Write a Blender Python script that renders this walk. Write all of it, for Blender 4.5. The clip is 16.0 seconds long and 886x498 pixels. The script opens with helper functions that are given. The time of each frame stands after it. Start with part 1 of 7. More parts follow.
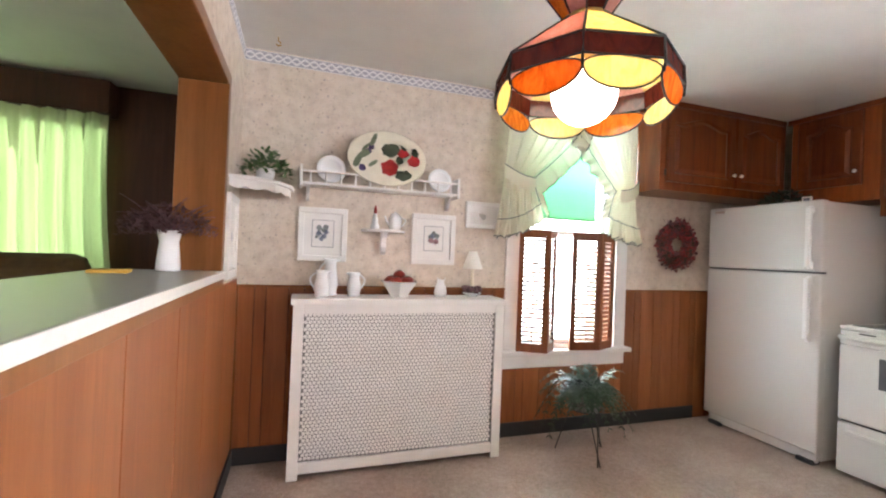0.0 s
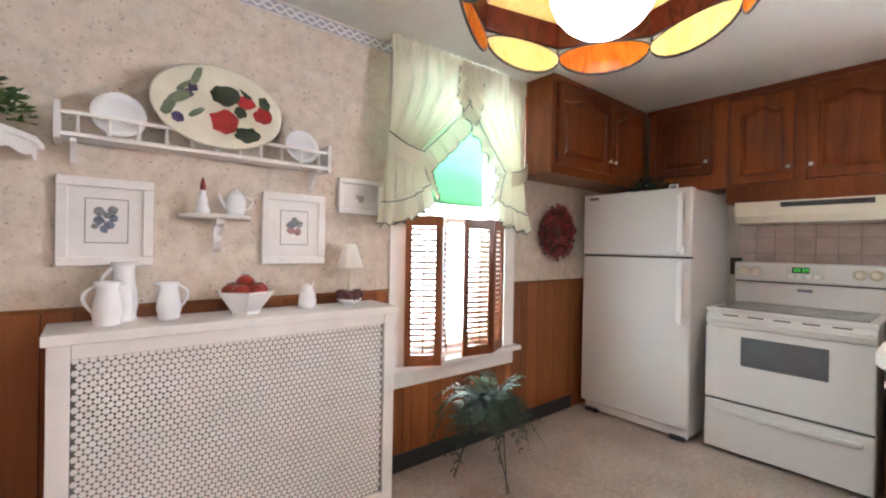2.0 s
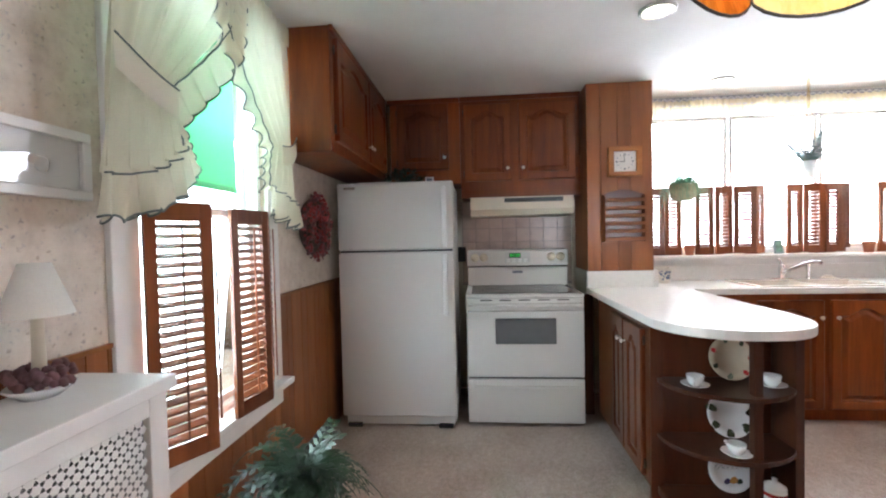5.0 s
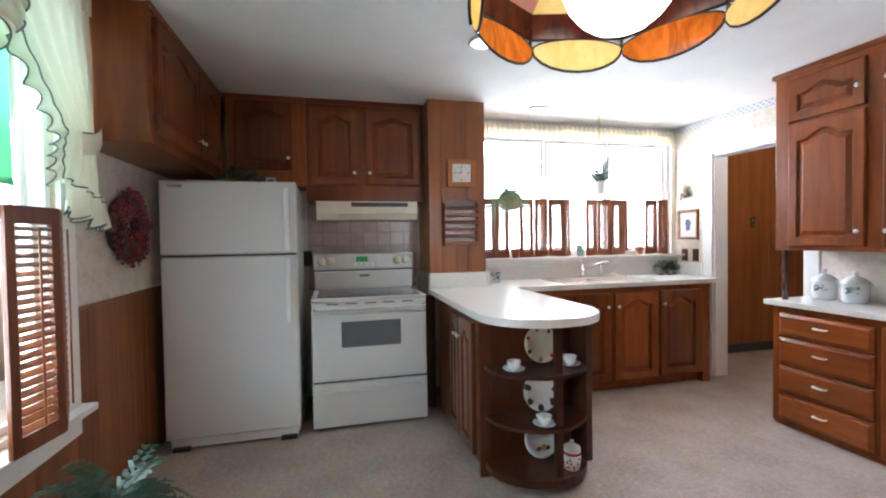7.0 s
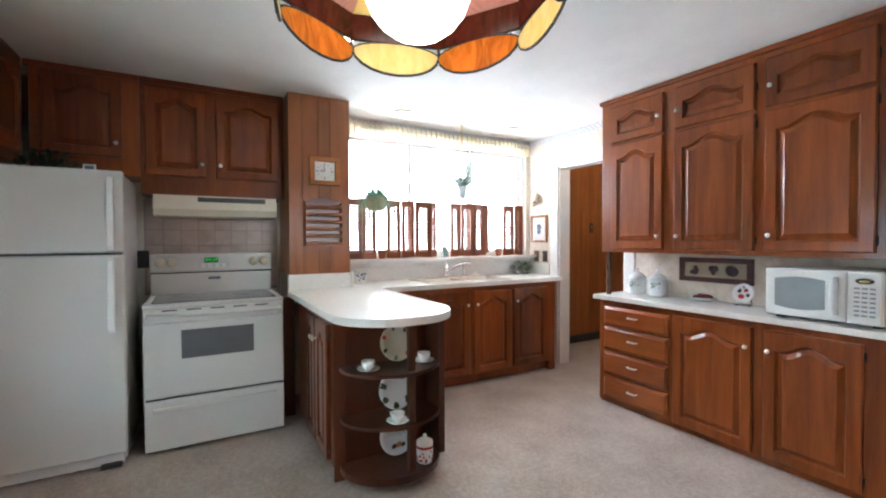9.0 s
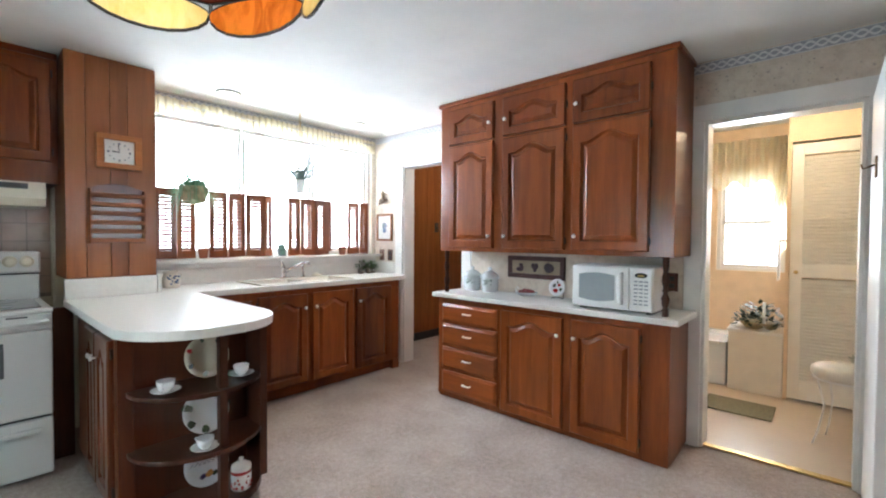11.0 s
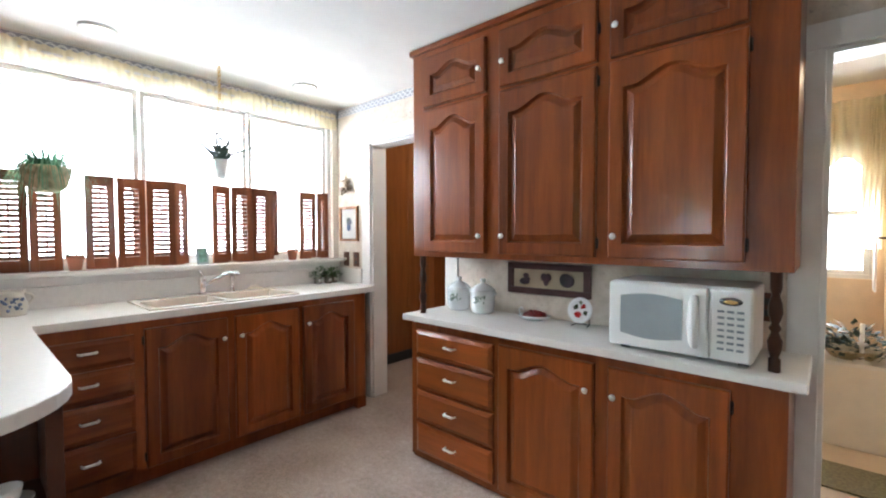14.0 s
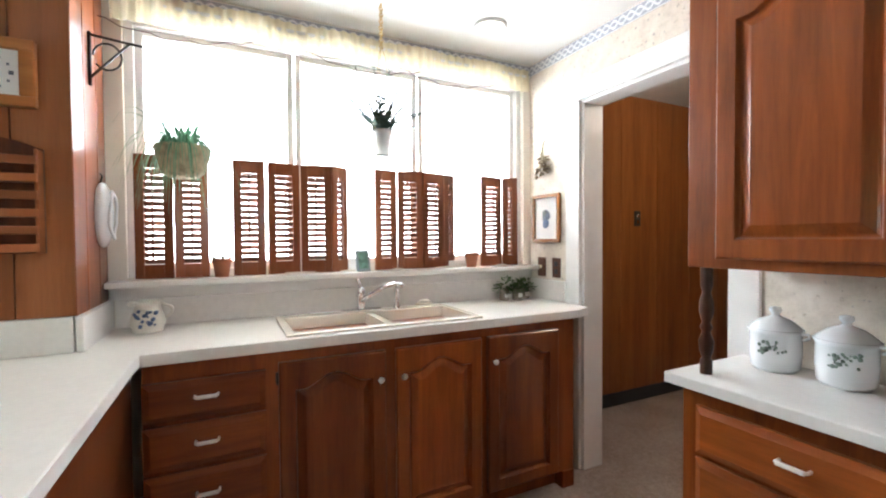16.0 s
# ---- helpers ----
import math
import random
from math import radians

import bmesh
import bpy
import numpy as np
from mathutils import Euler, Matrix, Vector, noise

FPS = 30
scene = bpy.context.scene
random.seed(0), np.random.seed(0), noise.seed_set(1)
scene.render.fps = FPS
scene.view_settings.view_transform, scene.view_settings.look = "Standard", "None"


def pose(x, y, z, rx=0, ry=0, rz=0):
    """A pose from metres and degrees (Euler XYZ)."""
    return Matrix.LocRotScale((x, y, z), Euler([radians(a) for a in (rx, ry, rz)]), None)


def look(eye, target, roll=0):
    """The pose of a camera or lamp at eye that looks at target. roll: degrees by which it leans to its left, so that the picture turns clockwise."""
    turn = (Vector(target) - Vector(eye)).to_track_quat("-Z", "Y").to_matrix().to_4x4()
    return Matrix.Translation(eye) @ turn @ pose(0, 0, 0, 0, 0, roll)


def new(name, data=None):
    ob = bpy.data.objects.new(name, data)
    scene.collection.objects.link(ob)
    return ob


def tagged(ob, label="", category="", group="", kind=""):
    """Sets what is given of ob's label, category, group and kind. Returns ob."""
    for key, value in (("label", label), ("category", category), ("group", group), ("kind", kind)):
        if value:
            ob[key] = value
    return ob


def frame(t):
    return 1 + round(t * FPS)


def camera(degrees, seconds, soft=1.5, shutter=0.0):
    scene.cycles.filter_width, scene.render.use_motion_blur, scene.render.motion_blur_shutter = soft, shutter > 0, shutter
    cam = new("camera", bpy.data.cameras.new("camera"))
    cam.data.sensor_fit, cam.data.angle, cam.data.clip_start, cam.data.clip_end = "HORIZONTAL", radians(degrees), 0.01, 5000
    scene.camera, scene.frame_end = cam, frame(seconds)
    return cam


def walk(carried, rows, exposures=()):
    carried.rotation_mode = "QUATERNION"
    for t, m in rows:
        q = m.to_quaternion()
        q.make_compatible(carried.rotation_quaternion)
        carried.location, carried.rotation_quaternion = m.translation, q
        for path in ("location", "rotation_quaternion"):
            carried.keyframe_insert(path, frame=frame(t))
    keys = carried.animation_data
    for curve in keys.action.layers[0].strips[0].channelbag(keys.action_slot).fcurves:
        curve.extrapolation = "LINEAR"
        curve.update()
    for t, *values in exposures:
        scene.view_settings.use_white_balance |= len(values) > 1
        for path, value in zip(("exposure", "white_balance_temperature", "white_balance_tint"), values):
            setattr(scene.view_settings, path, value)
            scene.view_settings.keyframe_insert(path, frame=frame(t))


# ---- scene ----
cam = camera(91.3, 16.0, 2.1)
PATH = [
    (0, (-0.248, -0.025, 1.261), (0.383, 1.873, 1.279), 2.3),
    (0.5, (-0.272, 0.2, 1.281), (0.614, 1.993, 1.293), 2.3),
    (1, (-0.25, 0.341, 1.272), (0.855, 2.008, 1.288), 1.4),
    (1.5, (-0.203, 0.474, 1.271), (0.99, 2.079, 1.261), 1.2),
    (2, (-0.172, 0.659, 1.274), (1.099, 2.203, 1.264), 1.0),
    (2.5, (-0.156, 0.857, 1.274), (1.242, 2.287, 1.276), 0.9),
    (3, (-0.115, 1.082, 1.276), (1.445, 2.334, 1.26), 0.9),
    (3.5, (-0.061, 1.275, 1.267), (1.639, 2.328, 1.26), 0.7),
    (4, (-0.011, 1.437, 1.276), (1.823, 2.234, 1.282), 0.0),
    (4.5, (-0.009, 1.558, 1.311), (1.935, 2.026, 1.281), -0.5),
    (5, (-0.032, 1.628, 1.316), (1.959, 1.804, 1.262), -1.3),
    (7.5, (-0.116, 1.545, 1.312), (1.794, 0.951, 1.27), -0.5),
    (8, (-0.13, 1.511, 1.31), (1.739, 0.801, 1.266), -0.3),
    (8.5, (-0.131, 1.489, 1.307), (1.679, 0.64, 1.26), -0.3),
    (9, (-0.159, 1.445, 1.302), (1.581, 0.461, 1.259), -0.2),
    (9.5, (-0.165, 1.428, 1.314), (1.467, 0.273, 1.27), -0.0),
    (10, (-0.188, 1.398, 1.306), (1.334, 0.1, 1.269), 0.2),
    (12.5, (0.043, 0.93, 1.299), (1.191, -0.706, 1.223), 0.1),
    (13, (0.165, 0.771, 1.311), (1.282, -0.887, 1.24), -0.1),
    (13.5, (0.27, 0.559, 1.32), (1.482, -1.03, 1.249), -0.4),
    (14, (0.415, 0.409, 1.331), (1.745, -1.084, 1.261), -0.1),
    (14.5, (0.643, 0.291, 1.312), (2.085, -1.093, 1.257), -0.1),
    (15, (0.889, 0.173, 1.303), (2.478, -1.042, 1.251), -0.2),
    (15.5, (1.138, 0.057, 1.299), (2.848, -0.979, 1.253), -0.2),
    (16, (1.35, -0.074, 1.296), (3.146, -0.953, 1.249), -0.4),
]
walk(cam, [(t, look(eye, target, roll)) for t, eye, target, roll in PATH],
     [(0, 0.38, 6300, 17), (3, 0.22, 6200, 17), (4.5, 0.06, 5900, 14), (5.2, -0.08, 5750, 12), (7.5, -0.34, 5650, 10), (8.5, -0.28, 5700, 9), (10, -0.16, 5600, 7), (12.5, -0.36, 5550, 5), (14, -0.42, 5750, 7), (16, -0.48, 5950, 8)])

# ---- world and light ----
world = bpy.data.worlds.new("sky")
scene.world = world
world.use_nodes = True
wn = world.node_tree
sky = wn.nodes.new("ShaderNodeTexSky")
sky.sky_type, sky.sun_disc, sky.sun_elevation, sky.sun_rotation = "NISHITA", False, radians(42), radians(75)
wn.links.new(sky.outputs["Color"], wn.nodes["Background"].inputs["Color"])
wn.nodes["Background"].inputs["Strength"].default_value = 0.12


def area_lamp(name, m, w, h, watts, colour):
    data = bpy.data.lights.new(name, "AREA")
    data.shape, data.size, data.size_y, data.energy, data.color = "RECTANGLE", w, h, watts, colour
    ob = new(name, data)
    ob.matrix_world = m
    return ob


def bulb_lamp(name, place, radius, watts, colour):
    data = bpy.data.lights.new(name, "POINT")
    data.shadow_soft_size, data.energy, data.color = radius, watts, colour
    ob = new(name, data)
    ob.location = place
    return ob


sun_data = bpy.data.lights.new("sun", "SUN")
sun_data.energy, sun_data.angle, sun_data.color = 2.0, radians(0.5), (1.0, 0.95, 0.87)
sun_ob = new("sun", sun_data)
sun_ob.matrix_world = look((0, 0, 10), (-7.5, -2.0, 3))

# daylight standing in the real window openings, then a fill at an added west window
area_lamp("daylight_sink", look((3.755, -0.72, 1.73), (0, -0.72, 1.2)), 2.0, 1.10, 190, (0.90, 0.95, 1.0))
area_lamp("daylight_north", look((1.63, 2.835, 1.42), (1.63, 0, 1.1)), 0.70, 1.5, 98, (0.80, 0.97, 1.0))
area_lamp("daylight_bath", look((0.4, -3.84, 1.45), (0.3, 0, 1.0)), 0.5, 0.7, 20, (0.92, 0.96, 1.0))
area_lamp("daylight_dining", look((-2.3, 3.70, 1.5), (-2.0, 0, 1.1)), 1.4, 1.1, 9, (0.72, 1.0, 0.62))
# fill lamp at an unseen, added dining window, to brighten the kitchen
area_lamp("daylight_dining_west", look((-3.9, -1.2, 1.5), (0, -0.5, 1.2)), 1.6, 1.3, 4, (0.90, 0.96, 1.0))
bulb_lamp("pendant_bulb", (0.555, 1.092, 1.76), 0.10, 14, (1.0, 0.88, 0.72))
# unseen fill lamps added to warm the bathroom and hall, with no fitting
bulb_lamp("bath_bulb", (0.1, -2.55, 2.2), 0.08, 26, (1.0, 0.76, 0.46))
bulb_lamp("hall_bulb", (2.7, -2.6, 2.2), 0.08, 24, (1.0, 0.85, 0.65))
for lx, ly in ((3.28, -0.11), (3.28, -1.30), (2.19, 0.75)):
    can = bpy.data.lights.new("recessed_bulb", "SPOT")
    can.shadow_soft_size, can.energy, can.color = 0.05, 16, (1.0, 0.86, 0.62)
    can.spot_size, can.spot_blend = radians(110), 0.5
    new("recessed_bulb", can).location = (lx, ly, 2.36)


# ---- materials ----
def material(name, base=(0.8, 0.8, 0.8), rough=0.5, metal=0.0, coat=0.0):
    m = bpy.data.materials.new(name)
    m.use_nodes = True
    b = m.node_tree.nodes["Principled BSDF"]
    b.inputs["Base Color"].default_value = (*base, 1)
    b.inputs["Roughness"].default_value = rough
    b.inputs["Metallic"].default_value = metal
    b.inputs["Coat Weight"].default_value = coat
    b.inputs["Coat Roughness"].default_value = 0.12
    return m, m.node_tree, b


def node(t, kind, **inputs):
    n = t.nodes.new(kind)
    for k, v in inputs.items():
        n.inputs[k.replace("_", " ")].default_value = v
    return n


def coords(t, scale=(1, 1, 1), shift=True):
    tc = t.nodes.new("ShaderNodeTexCoord")
    mp = t.nodes.new("ShaderNodeMapping")
    mp.inputs["Scale"].default_value = scale
    t.links.new(tc.outputs["Object"], mp.inputs["Vector"])
    if shift:
        oi = t.nodes.new("ShaderNodeObjectInfo")
        mul = node(t, "ShaderNodeMath")
        mul.operation = "MULTIPLY"
        mul.inputs[1].default_value = 37.0
        t.links.new(oi.outputs["Random"], mul.inputs[0])
        t.links.new(mul.outputs[0], mp.inputs["Location"])
    return mp.outputs["Vector"]


def ramp(t, fac, stops):
    r = t.nodes.new("ShaderNodeValToRGB")
    els = r.color_ramp.elements
    while len(els) < len(stops):
        els.new(0.5)
    for e, (p, c) in zip(els, stops):
        e.position, e.color = p, (*c, 1)
    t.links.new(fac, r.inputs["Fac"])
    return r.outputs["Color"]


def mix(t, fac, a, b, mode="MIX"):
    n = t.nodes.new("ShaderNodeMix")
    n.data_type, n.blend_type = "RGBA", mode
    for s, v in ((n.inputs[0], fac), (n.inputs[6], a), (n.inputs[7], b)):
        if isinstance(v, (int, float)):
            s.default_value = v
        elif isinstance(v, tuple):
            s.default_value = (*v, 1)
        else:
            t.links.new(v, s)
    return n.outputs[2]


def bump(t, b, height, strength, distance):
    n = node(t, "ShaderNodeBump", Strength=strength, Distance=distance)
    t.links.new(height, n.inputs["Height"])
    t.links.new(n.outputs["Normal"], b.inputs["Normal"])


def plain(name, base, rough=0.5, metal=0.0, coat=0.0, var=0.06, size=9.0, relief=0.02, patchy=0.08):
    m, t, b = material(name, base, rough, metal, coat)
    v = coords(t)
    n1 = node(t, "ShaderNodeTexNoise", Scale=size, Detail=4.0)
    n2 = node(t, "ShaderNodeTexNoise", Scale=size * 14, Detail=3.0)
    t.links.new(v, n1.inputs["Vector"]), t.links.new(v, n2.inputs["Vector"])
    dark = tuple(c * (1 - 2.2 * var) for c in base)
    light = tuple(min(1, c * (1 + var)) for c in base)
    c1 = ramp(t, n1.outputs["Fac"], [(0.3, dark), (0.62, light)])
    t.links.new(mix(t, 0.22, c1, mix(t, n2.outputs["Fac"], dark, light)), b.inputs["Base Color"])
    rr = node(t, "ShaderNodeMapRange")
    rr.inputs["To Min"].default_value, rr.inputs["To Max"].default_value = max(0.02, rough - patchy), min(1, rough + patchy)
    t.links.new(n1.outputs["Fac"], rr.inputs["Value"]), t.links.new(rr.outputs["Result"], b.inputs["Roughness"])
    if relief:
        bump(t, b, n2.outputs["Fac"], relief * 5, 0.002)
    return m


def timber(name, dark, mid, light, along="z", rough=0.3, coat=0.3, fine=1.0):
    """Grained wood; the grain runs along one axis of the piece."""
    m, t, b = material(name, mid, rough, 0, coat)
    s = {"x": (1.2, 16, 16), "y": (16, 1.2, 16), "z": (16, 16, 1.2)}[along]
    v = coords(t, tuple(c * fine for c in s))
    n1 = node(t, "ShaderNodeTexNoise", Scale=1.0, Detail=5.0, Roughness=0.6, Distortion=0.8)
    n2 = node(t, "ShaderNodeTexNoise", Scale=6.5, Detail=3.0, Roughness=0.7)
    n3 = node(t, "ShaderNodeTexNoise", Scale=0.16, Detail=2.0)
    for n in (n1, n2, n3):
        t.links.new(v, n.inputs["Vector"])
    c = ramp(t, n1.outputs["Fac"], [(0.28, dark), (0.5, mid), (0.74, light)])
    b.inputs["Specular IOR Level"].default_value = 0.2
    c = mix(t, 0.28, c, ramp(t, n2.outputs["Fac"], [(0.36, dark), (0.55, mid), (0.8, light)]))
    c = mix(t, 0.35, c, ramp(t, n3.outputs["Fac"], [(0.35, dark), (0.65, light)]), "MIX")
    oi = t.nodes.new("ShaderNodeObjectInfo")
    hs = node(t, "ShaderNodeHueSaturation")
    mr = node(t, "ShaderNodeMapRange")
    mr.inputs["To Min"].default_value, mr.inputs["To Max"].default_value = 0.84, 1.14
    t.links.new(oi.outputs["Random"], mr.inputs["Value"]), t.links.new(mr.outputs["Result"], hs.inputs["Value"])
    t.links.new(c, hs.inputs["Color"]), t.links.new(hs.outputs["Color"], b.inputs["Base Color"])
    bump(t, b, n2.outputs["Fac"], 0.08, 0.001)
    return m


CD, CM, CL = (0.072, 0.0160, 0.0030), (0.185, 0.0430, 0.0082), (0.310, 0.081, 0.0155)
wood_v = timber("cabinet_wood", CD, CM, CL, "z", 0.34, 0.28)
wood_h = timber("cabinet_wood_across", CD, CM, CL, "x", 0.34, 0.28)
# cabinet wood darkened in colour to stand in for shade on the peninsula
wood_darkened = timber("darkened_cabinet_wood", (0.045, 0.010, 0.0035), (0.092, 0.023, 0.007), (0.14, 0.038, 0.011), "z", 0.3, 0.5)
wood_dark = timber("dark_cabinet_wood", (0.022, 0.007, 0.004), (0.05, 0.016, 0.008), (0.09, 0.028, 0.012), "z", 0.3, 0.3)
PD, PM, PL = (0.16, 0.050, 0.016), (0.26, 0.088, 0.030), (0.34, 0.128, 0.047)
panel_wood = timber("wall_panelling", PD, PM, PL, "z", 0.36, 0.15)
trim_wood = timber("trim_wood", (0.15, 0.055, 0.015), (0.24, 0.092, 0.026), (0.32, 0.130, 0.042), "z", 0.34, 0.2)
hall_wood = timber("hall_panelling", (0.15, 0.046, 0.012), (0.27, 0.09, 0.024), (0.38, 0.14, 0.04), "z", 0.3, 0.25)
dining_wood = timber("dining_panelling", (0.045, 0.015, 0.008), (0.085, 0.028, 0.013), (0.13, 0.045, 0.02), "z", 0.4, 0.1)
rack_wood = timber("rack_wood", (0.15, 0.045, 0.015), (0.25, 0.080, 0.026), (0.33, 0.115, 0.042), "x", 0.55, 0.0)
shutter_wood = timber("shutter_wood", (0.12, 0.032, 0.012), (0.21, 0.062, 0.022), (0.30, 0.10, 0.035), "z", 0.33, 0.2)
white_paint = plain("white_paint", (0.78, 0.76, 0.73), 0.35, var=0.03)
cream_paint = plain("cream_paint", (0.76, 0.71, 0.62), 0.4, var=0.03)
ceiling_paint = plain("ceiling_paint", (0.76, 0.75, 0.71), 0.85, var=0.03, size=3)
enamel = plain("white_enamel", (0.645, 0.63, 0.605), 0.30, coat=0.15, var=0.005, size=3.0, relief=0.012, patchy=0.015)
porcelain = plain("white_porcelain", (0.82, 0.83, 0.84), 0.12, coat=0.3, var=0.02, relief=0)
plastic_white = plain("white_plastic", (0.80, 0.80, 0.79), 0.35, var=0.02, relief=0.01)
almond = plain("almond_enamel", (0.74, 0.67, 0.53), 0.35, var=0.03)
laminate = plain("white_laminate", (0.76, 0.73, 0.69), 0.32, coat=0.1, var=0.025, size=40, relief=0.01)
rubber = plain("dark_vinyl_base", (0.022, 0.022, 0.026), 0.5, var=0.1)
chrome = plain("chrome", (0.75, 0.75, 0.76), 0.12, metal=1.0, var=0.03, relief=0)
iron = plain("black_iron", (0.02, 0.018, 0.017), 0.45, var=0.15)
leaf_dark = plain("dark_green_leaf", (0.018, 0.044, 0.018), 0.45, var=0.3, size=20)
leaf_mid = plain("green_leaf", (0.065, 0.14, 0.035), 0.45, var=0.3, size=20)
leaf_grey = plain("grey_green_leaf", (0.10, 0.17, 0.13), 0.5, var=0.25, size=20)
terracotta = plain("terracotta", (0.40, 0.15, 0.085), 0.75, var=0.12)
berry_red = plain("red_berry", (0.22, 0.015, 0.015), 0.35, var=0.3, size=30)
tomato_red = plain("painted_red", (0.27, 0.026, 0.016), 0.4, var=0.25)
paper = plain("paper", (0.80, 0.78, 0.75), 0.8, var=0.03)
black_glass = plain("black_glass", (0.03, 0.032, 0.035), 0.1, coat=0.3, var=0.1, relief=0)
oven_glass = plain("oven_glass", (0.11, 0.115, 0.12), 0.18, coat=0.4, var=0.05, relief=0)
dark_plastic = plain("dark_plastic", (0.035, 0.035, 0.04), 0.4, var=0.1)
brass = plain("brass", (0.55, 0.38, 0.14), 0.3, metal=1.0, var=0.06, relief=0)
blue_ink = plain("blue_ink", (0.12, 0.17, 0.30), 0.6, var=0.2)
grey_ink = plain("grey_ink", (0.15, 0.16, 0.20), 0.6, var=0.25)
wicker = plain("wicker", (0.45, 0.36, 0.22), 0.7, var=0.2, size=40, relief=0.1)
dried = plain("dried_flowers", (0.15, 0.07, 0.075), 0.8, var=0.3, size=30)
upholstery = plain("brown_upholstery", (0.13, 0.08, 0.035), 0.9, var=0.15, size=30, relief=0.1)


def make_carpet():
    m, t, b = material("carpet", (0.4, 0.33, 0.3), 0.95)
    v = coords(t, shift=False)
    n1 = node(t, "ShaderNodeTexNoise", Scale=130.0, Detail=3.0, Roughness=0.7)
    n2 = node(t, "ShaderNodeTexNoise", Scale=34.0, Detail=5.0, Roughness=0.75)
    n3 = node(t, "ShaderNodeTexNoise", Scale=3.2, Detail=4.0)
    for n in (n1, n2, n3):
        t.links.new(v, n.inputs["Vector"])
    c = ramp(t, n2.outputs["Fac"], [(0.36, (0.17, 0.120, 0.092)), (0.52, (0.36, 0.275, 0.228)), (0.66, (0.56, 0.45, 0.39))])
    c = mix(t, 0.5, c, ramp(t, n1.outputs["Fac"], [(0.38, (0.15, 0.105, 0.082)), (0.62, (0.58, 0.465, 0.40))]))
    c = mix(t, 0.35, c, ramp(t, n3.outputs["Fac"], [(0.38, (0.26, 0.20, 0.155)), (0.62, (0.44, 0.36, 0.305))]))
    t.links.new(c, b.inputs["Base Color"])
    bump(t, b, n1.outputs["Fac"], 0.6, 0.004)
    b.inputs["Sheen Weight"].default_value = 0.15
    return m


def make_wallpaper():
    m, t, b = material("wallpaper", (0.66, 0.58, 0.48), 0.75)
    v = coords(t, shift=False)
    n1 = node(t, "ShaderNodeTexNoise", Scale=16.0, Detail=5.0, Roughness=0.65)
    n2 = node(t, "ShaderNodeTexNoise", Scale=150.0, Detail=2.0)
    for n in (n1, n2):
        t.links.new(v, n.inputs["Vector"])
    c = ramp(t, n1.outputs["Fac"], [(0.3, (0.54, 0.455, 0.37)), (0.5, (0.64, 0.555, 0.46)), (0.72, (0.71, 0.63, 0.535))])
    for size, edge, ink, amount in ((24.0, 0.14, (0.24, 0.20, 0.20), 0.72), (33.0, 0.16, (0.34, 0.26, 0.18), 0.66), (52.0, 0.19, (0.34, 0.31, 0.32), 0.5), (75.0, 0.20, (0.44, 0.37, 0.30), 0.45)):
        warp = mix(t, 0.02, v, n2.outputs["Color"], "ADD")
        vo = node(t, "ShaderNodeTexVoronoi", Scale=size, Randomness=1.0)
        t.links.new(warp, vo.inputs["Vector"])
        spot = ramp(t, vo.outputs["Distance"], [(0.0, (1, 1, 1)), (edge, (0.75, 0.75, 0.75)), (edge + 0.03, (0, 0, 0))])
        keep = ramp(t, vo.outputs["Color"], [(0.36, (0, 0, 0)), (0.44, (amount, amount, amount))])
        c = mix(t, mix(t, 1.0, spot, keep, "MULTIPLY"), c, ink)
    t.links.new(c, b.inputs["Base Color"])
    bump(t, b, n2.outputs["Fac"], 0.1, 0.001)
    return m


def make_border():
    """Lattice frieze printed grey-blue on off-white."""
    m, t, b = material("frieze_paper", (0.66, 0.64, 0.62), 0.75)
    tc = t.nodes.new("ShaderNodeTexCoord")
    sep = t.nodes.new("ShaderNodeSeparateXYZ")
    t.links.new(tc.outputs["Object"], sep.inputs["Vector"])

    def maths(op, a, bb=0.0):
        n = t.nodes.new("ShaderNodeMath")
        n.operation = op
        for s, v in ((n.inputs[0], a), (n.inputs[1], bb)):
            if isinstance(v, (int, float)):
                s.default_value = v
            else:
                t.links.new(v, s)
        return n.outputs[0]
    along = maths("ADD", sep.outputs["X"], sep.outputs["Y"])
    wave = maths("MULTIPLY", maths("SINE", maths("MULTIPLY", along, 62.0)), 0.017)
    d1 = maths("ABSOLUTE", maths("SUBTRACT", sep.outputs["Z"], wave))
    d2 = maths("ABSOLUTE", maths("ADD", sep.outputs["Z"], wave))
    line = maths("LESS_THAN", maths("MINIMUM", d1, d2), 0.0065)
    edge = maths("GREATER_THAN", maths("ABSOLUTE", sep.outputs["Z"]), 0.028)
    c = mix(t, maths("MAXIMUM", line, edge), (0.36, 0.37, 0.41), (0.70, 0.69, 0.69))
    t.links.new(c, b.inputs["Base Color"])
    return m


def make_fabric(name, base, through_light=0.5):
    m, t, b = material(name, base, 0.9)
    v = coords(t, shift=False)
    n = node(t, "ShaderNodeTexNoise", Scale=220.0, Detail=2.0)
    t.links.new(v, n.inputs["Vector"])
    c = mix(t, n.outputs["Fac"], tuple(x * 0.88 for x in base), base)
    t.links.new(c, b.inputs["Base Color"])
    bump(t, b, n.outputs["Fac"], 0.15, 0.001)
    tr = t.nodes.new("ShaderNodeBsdfTranslucent")
    t.links.new(c, tr.inputs["Color"])
    mx = t.nodes.new("ShaderNodeMixShader")
    mx.inputs["Fac"].default_value = through_light
    t.links.new(b.outputs[0], mx.inputs[1]), t.links.new(tr.outputs[0], mx.inputs[2])
    t.links.new(mx.outputs[0], t.nodes["Material Output"].inputs["Surface"])
    return m


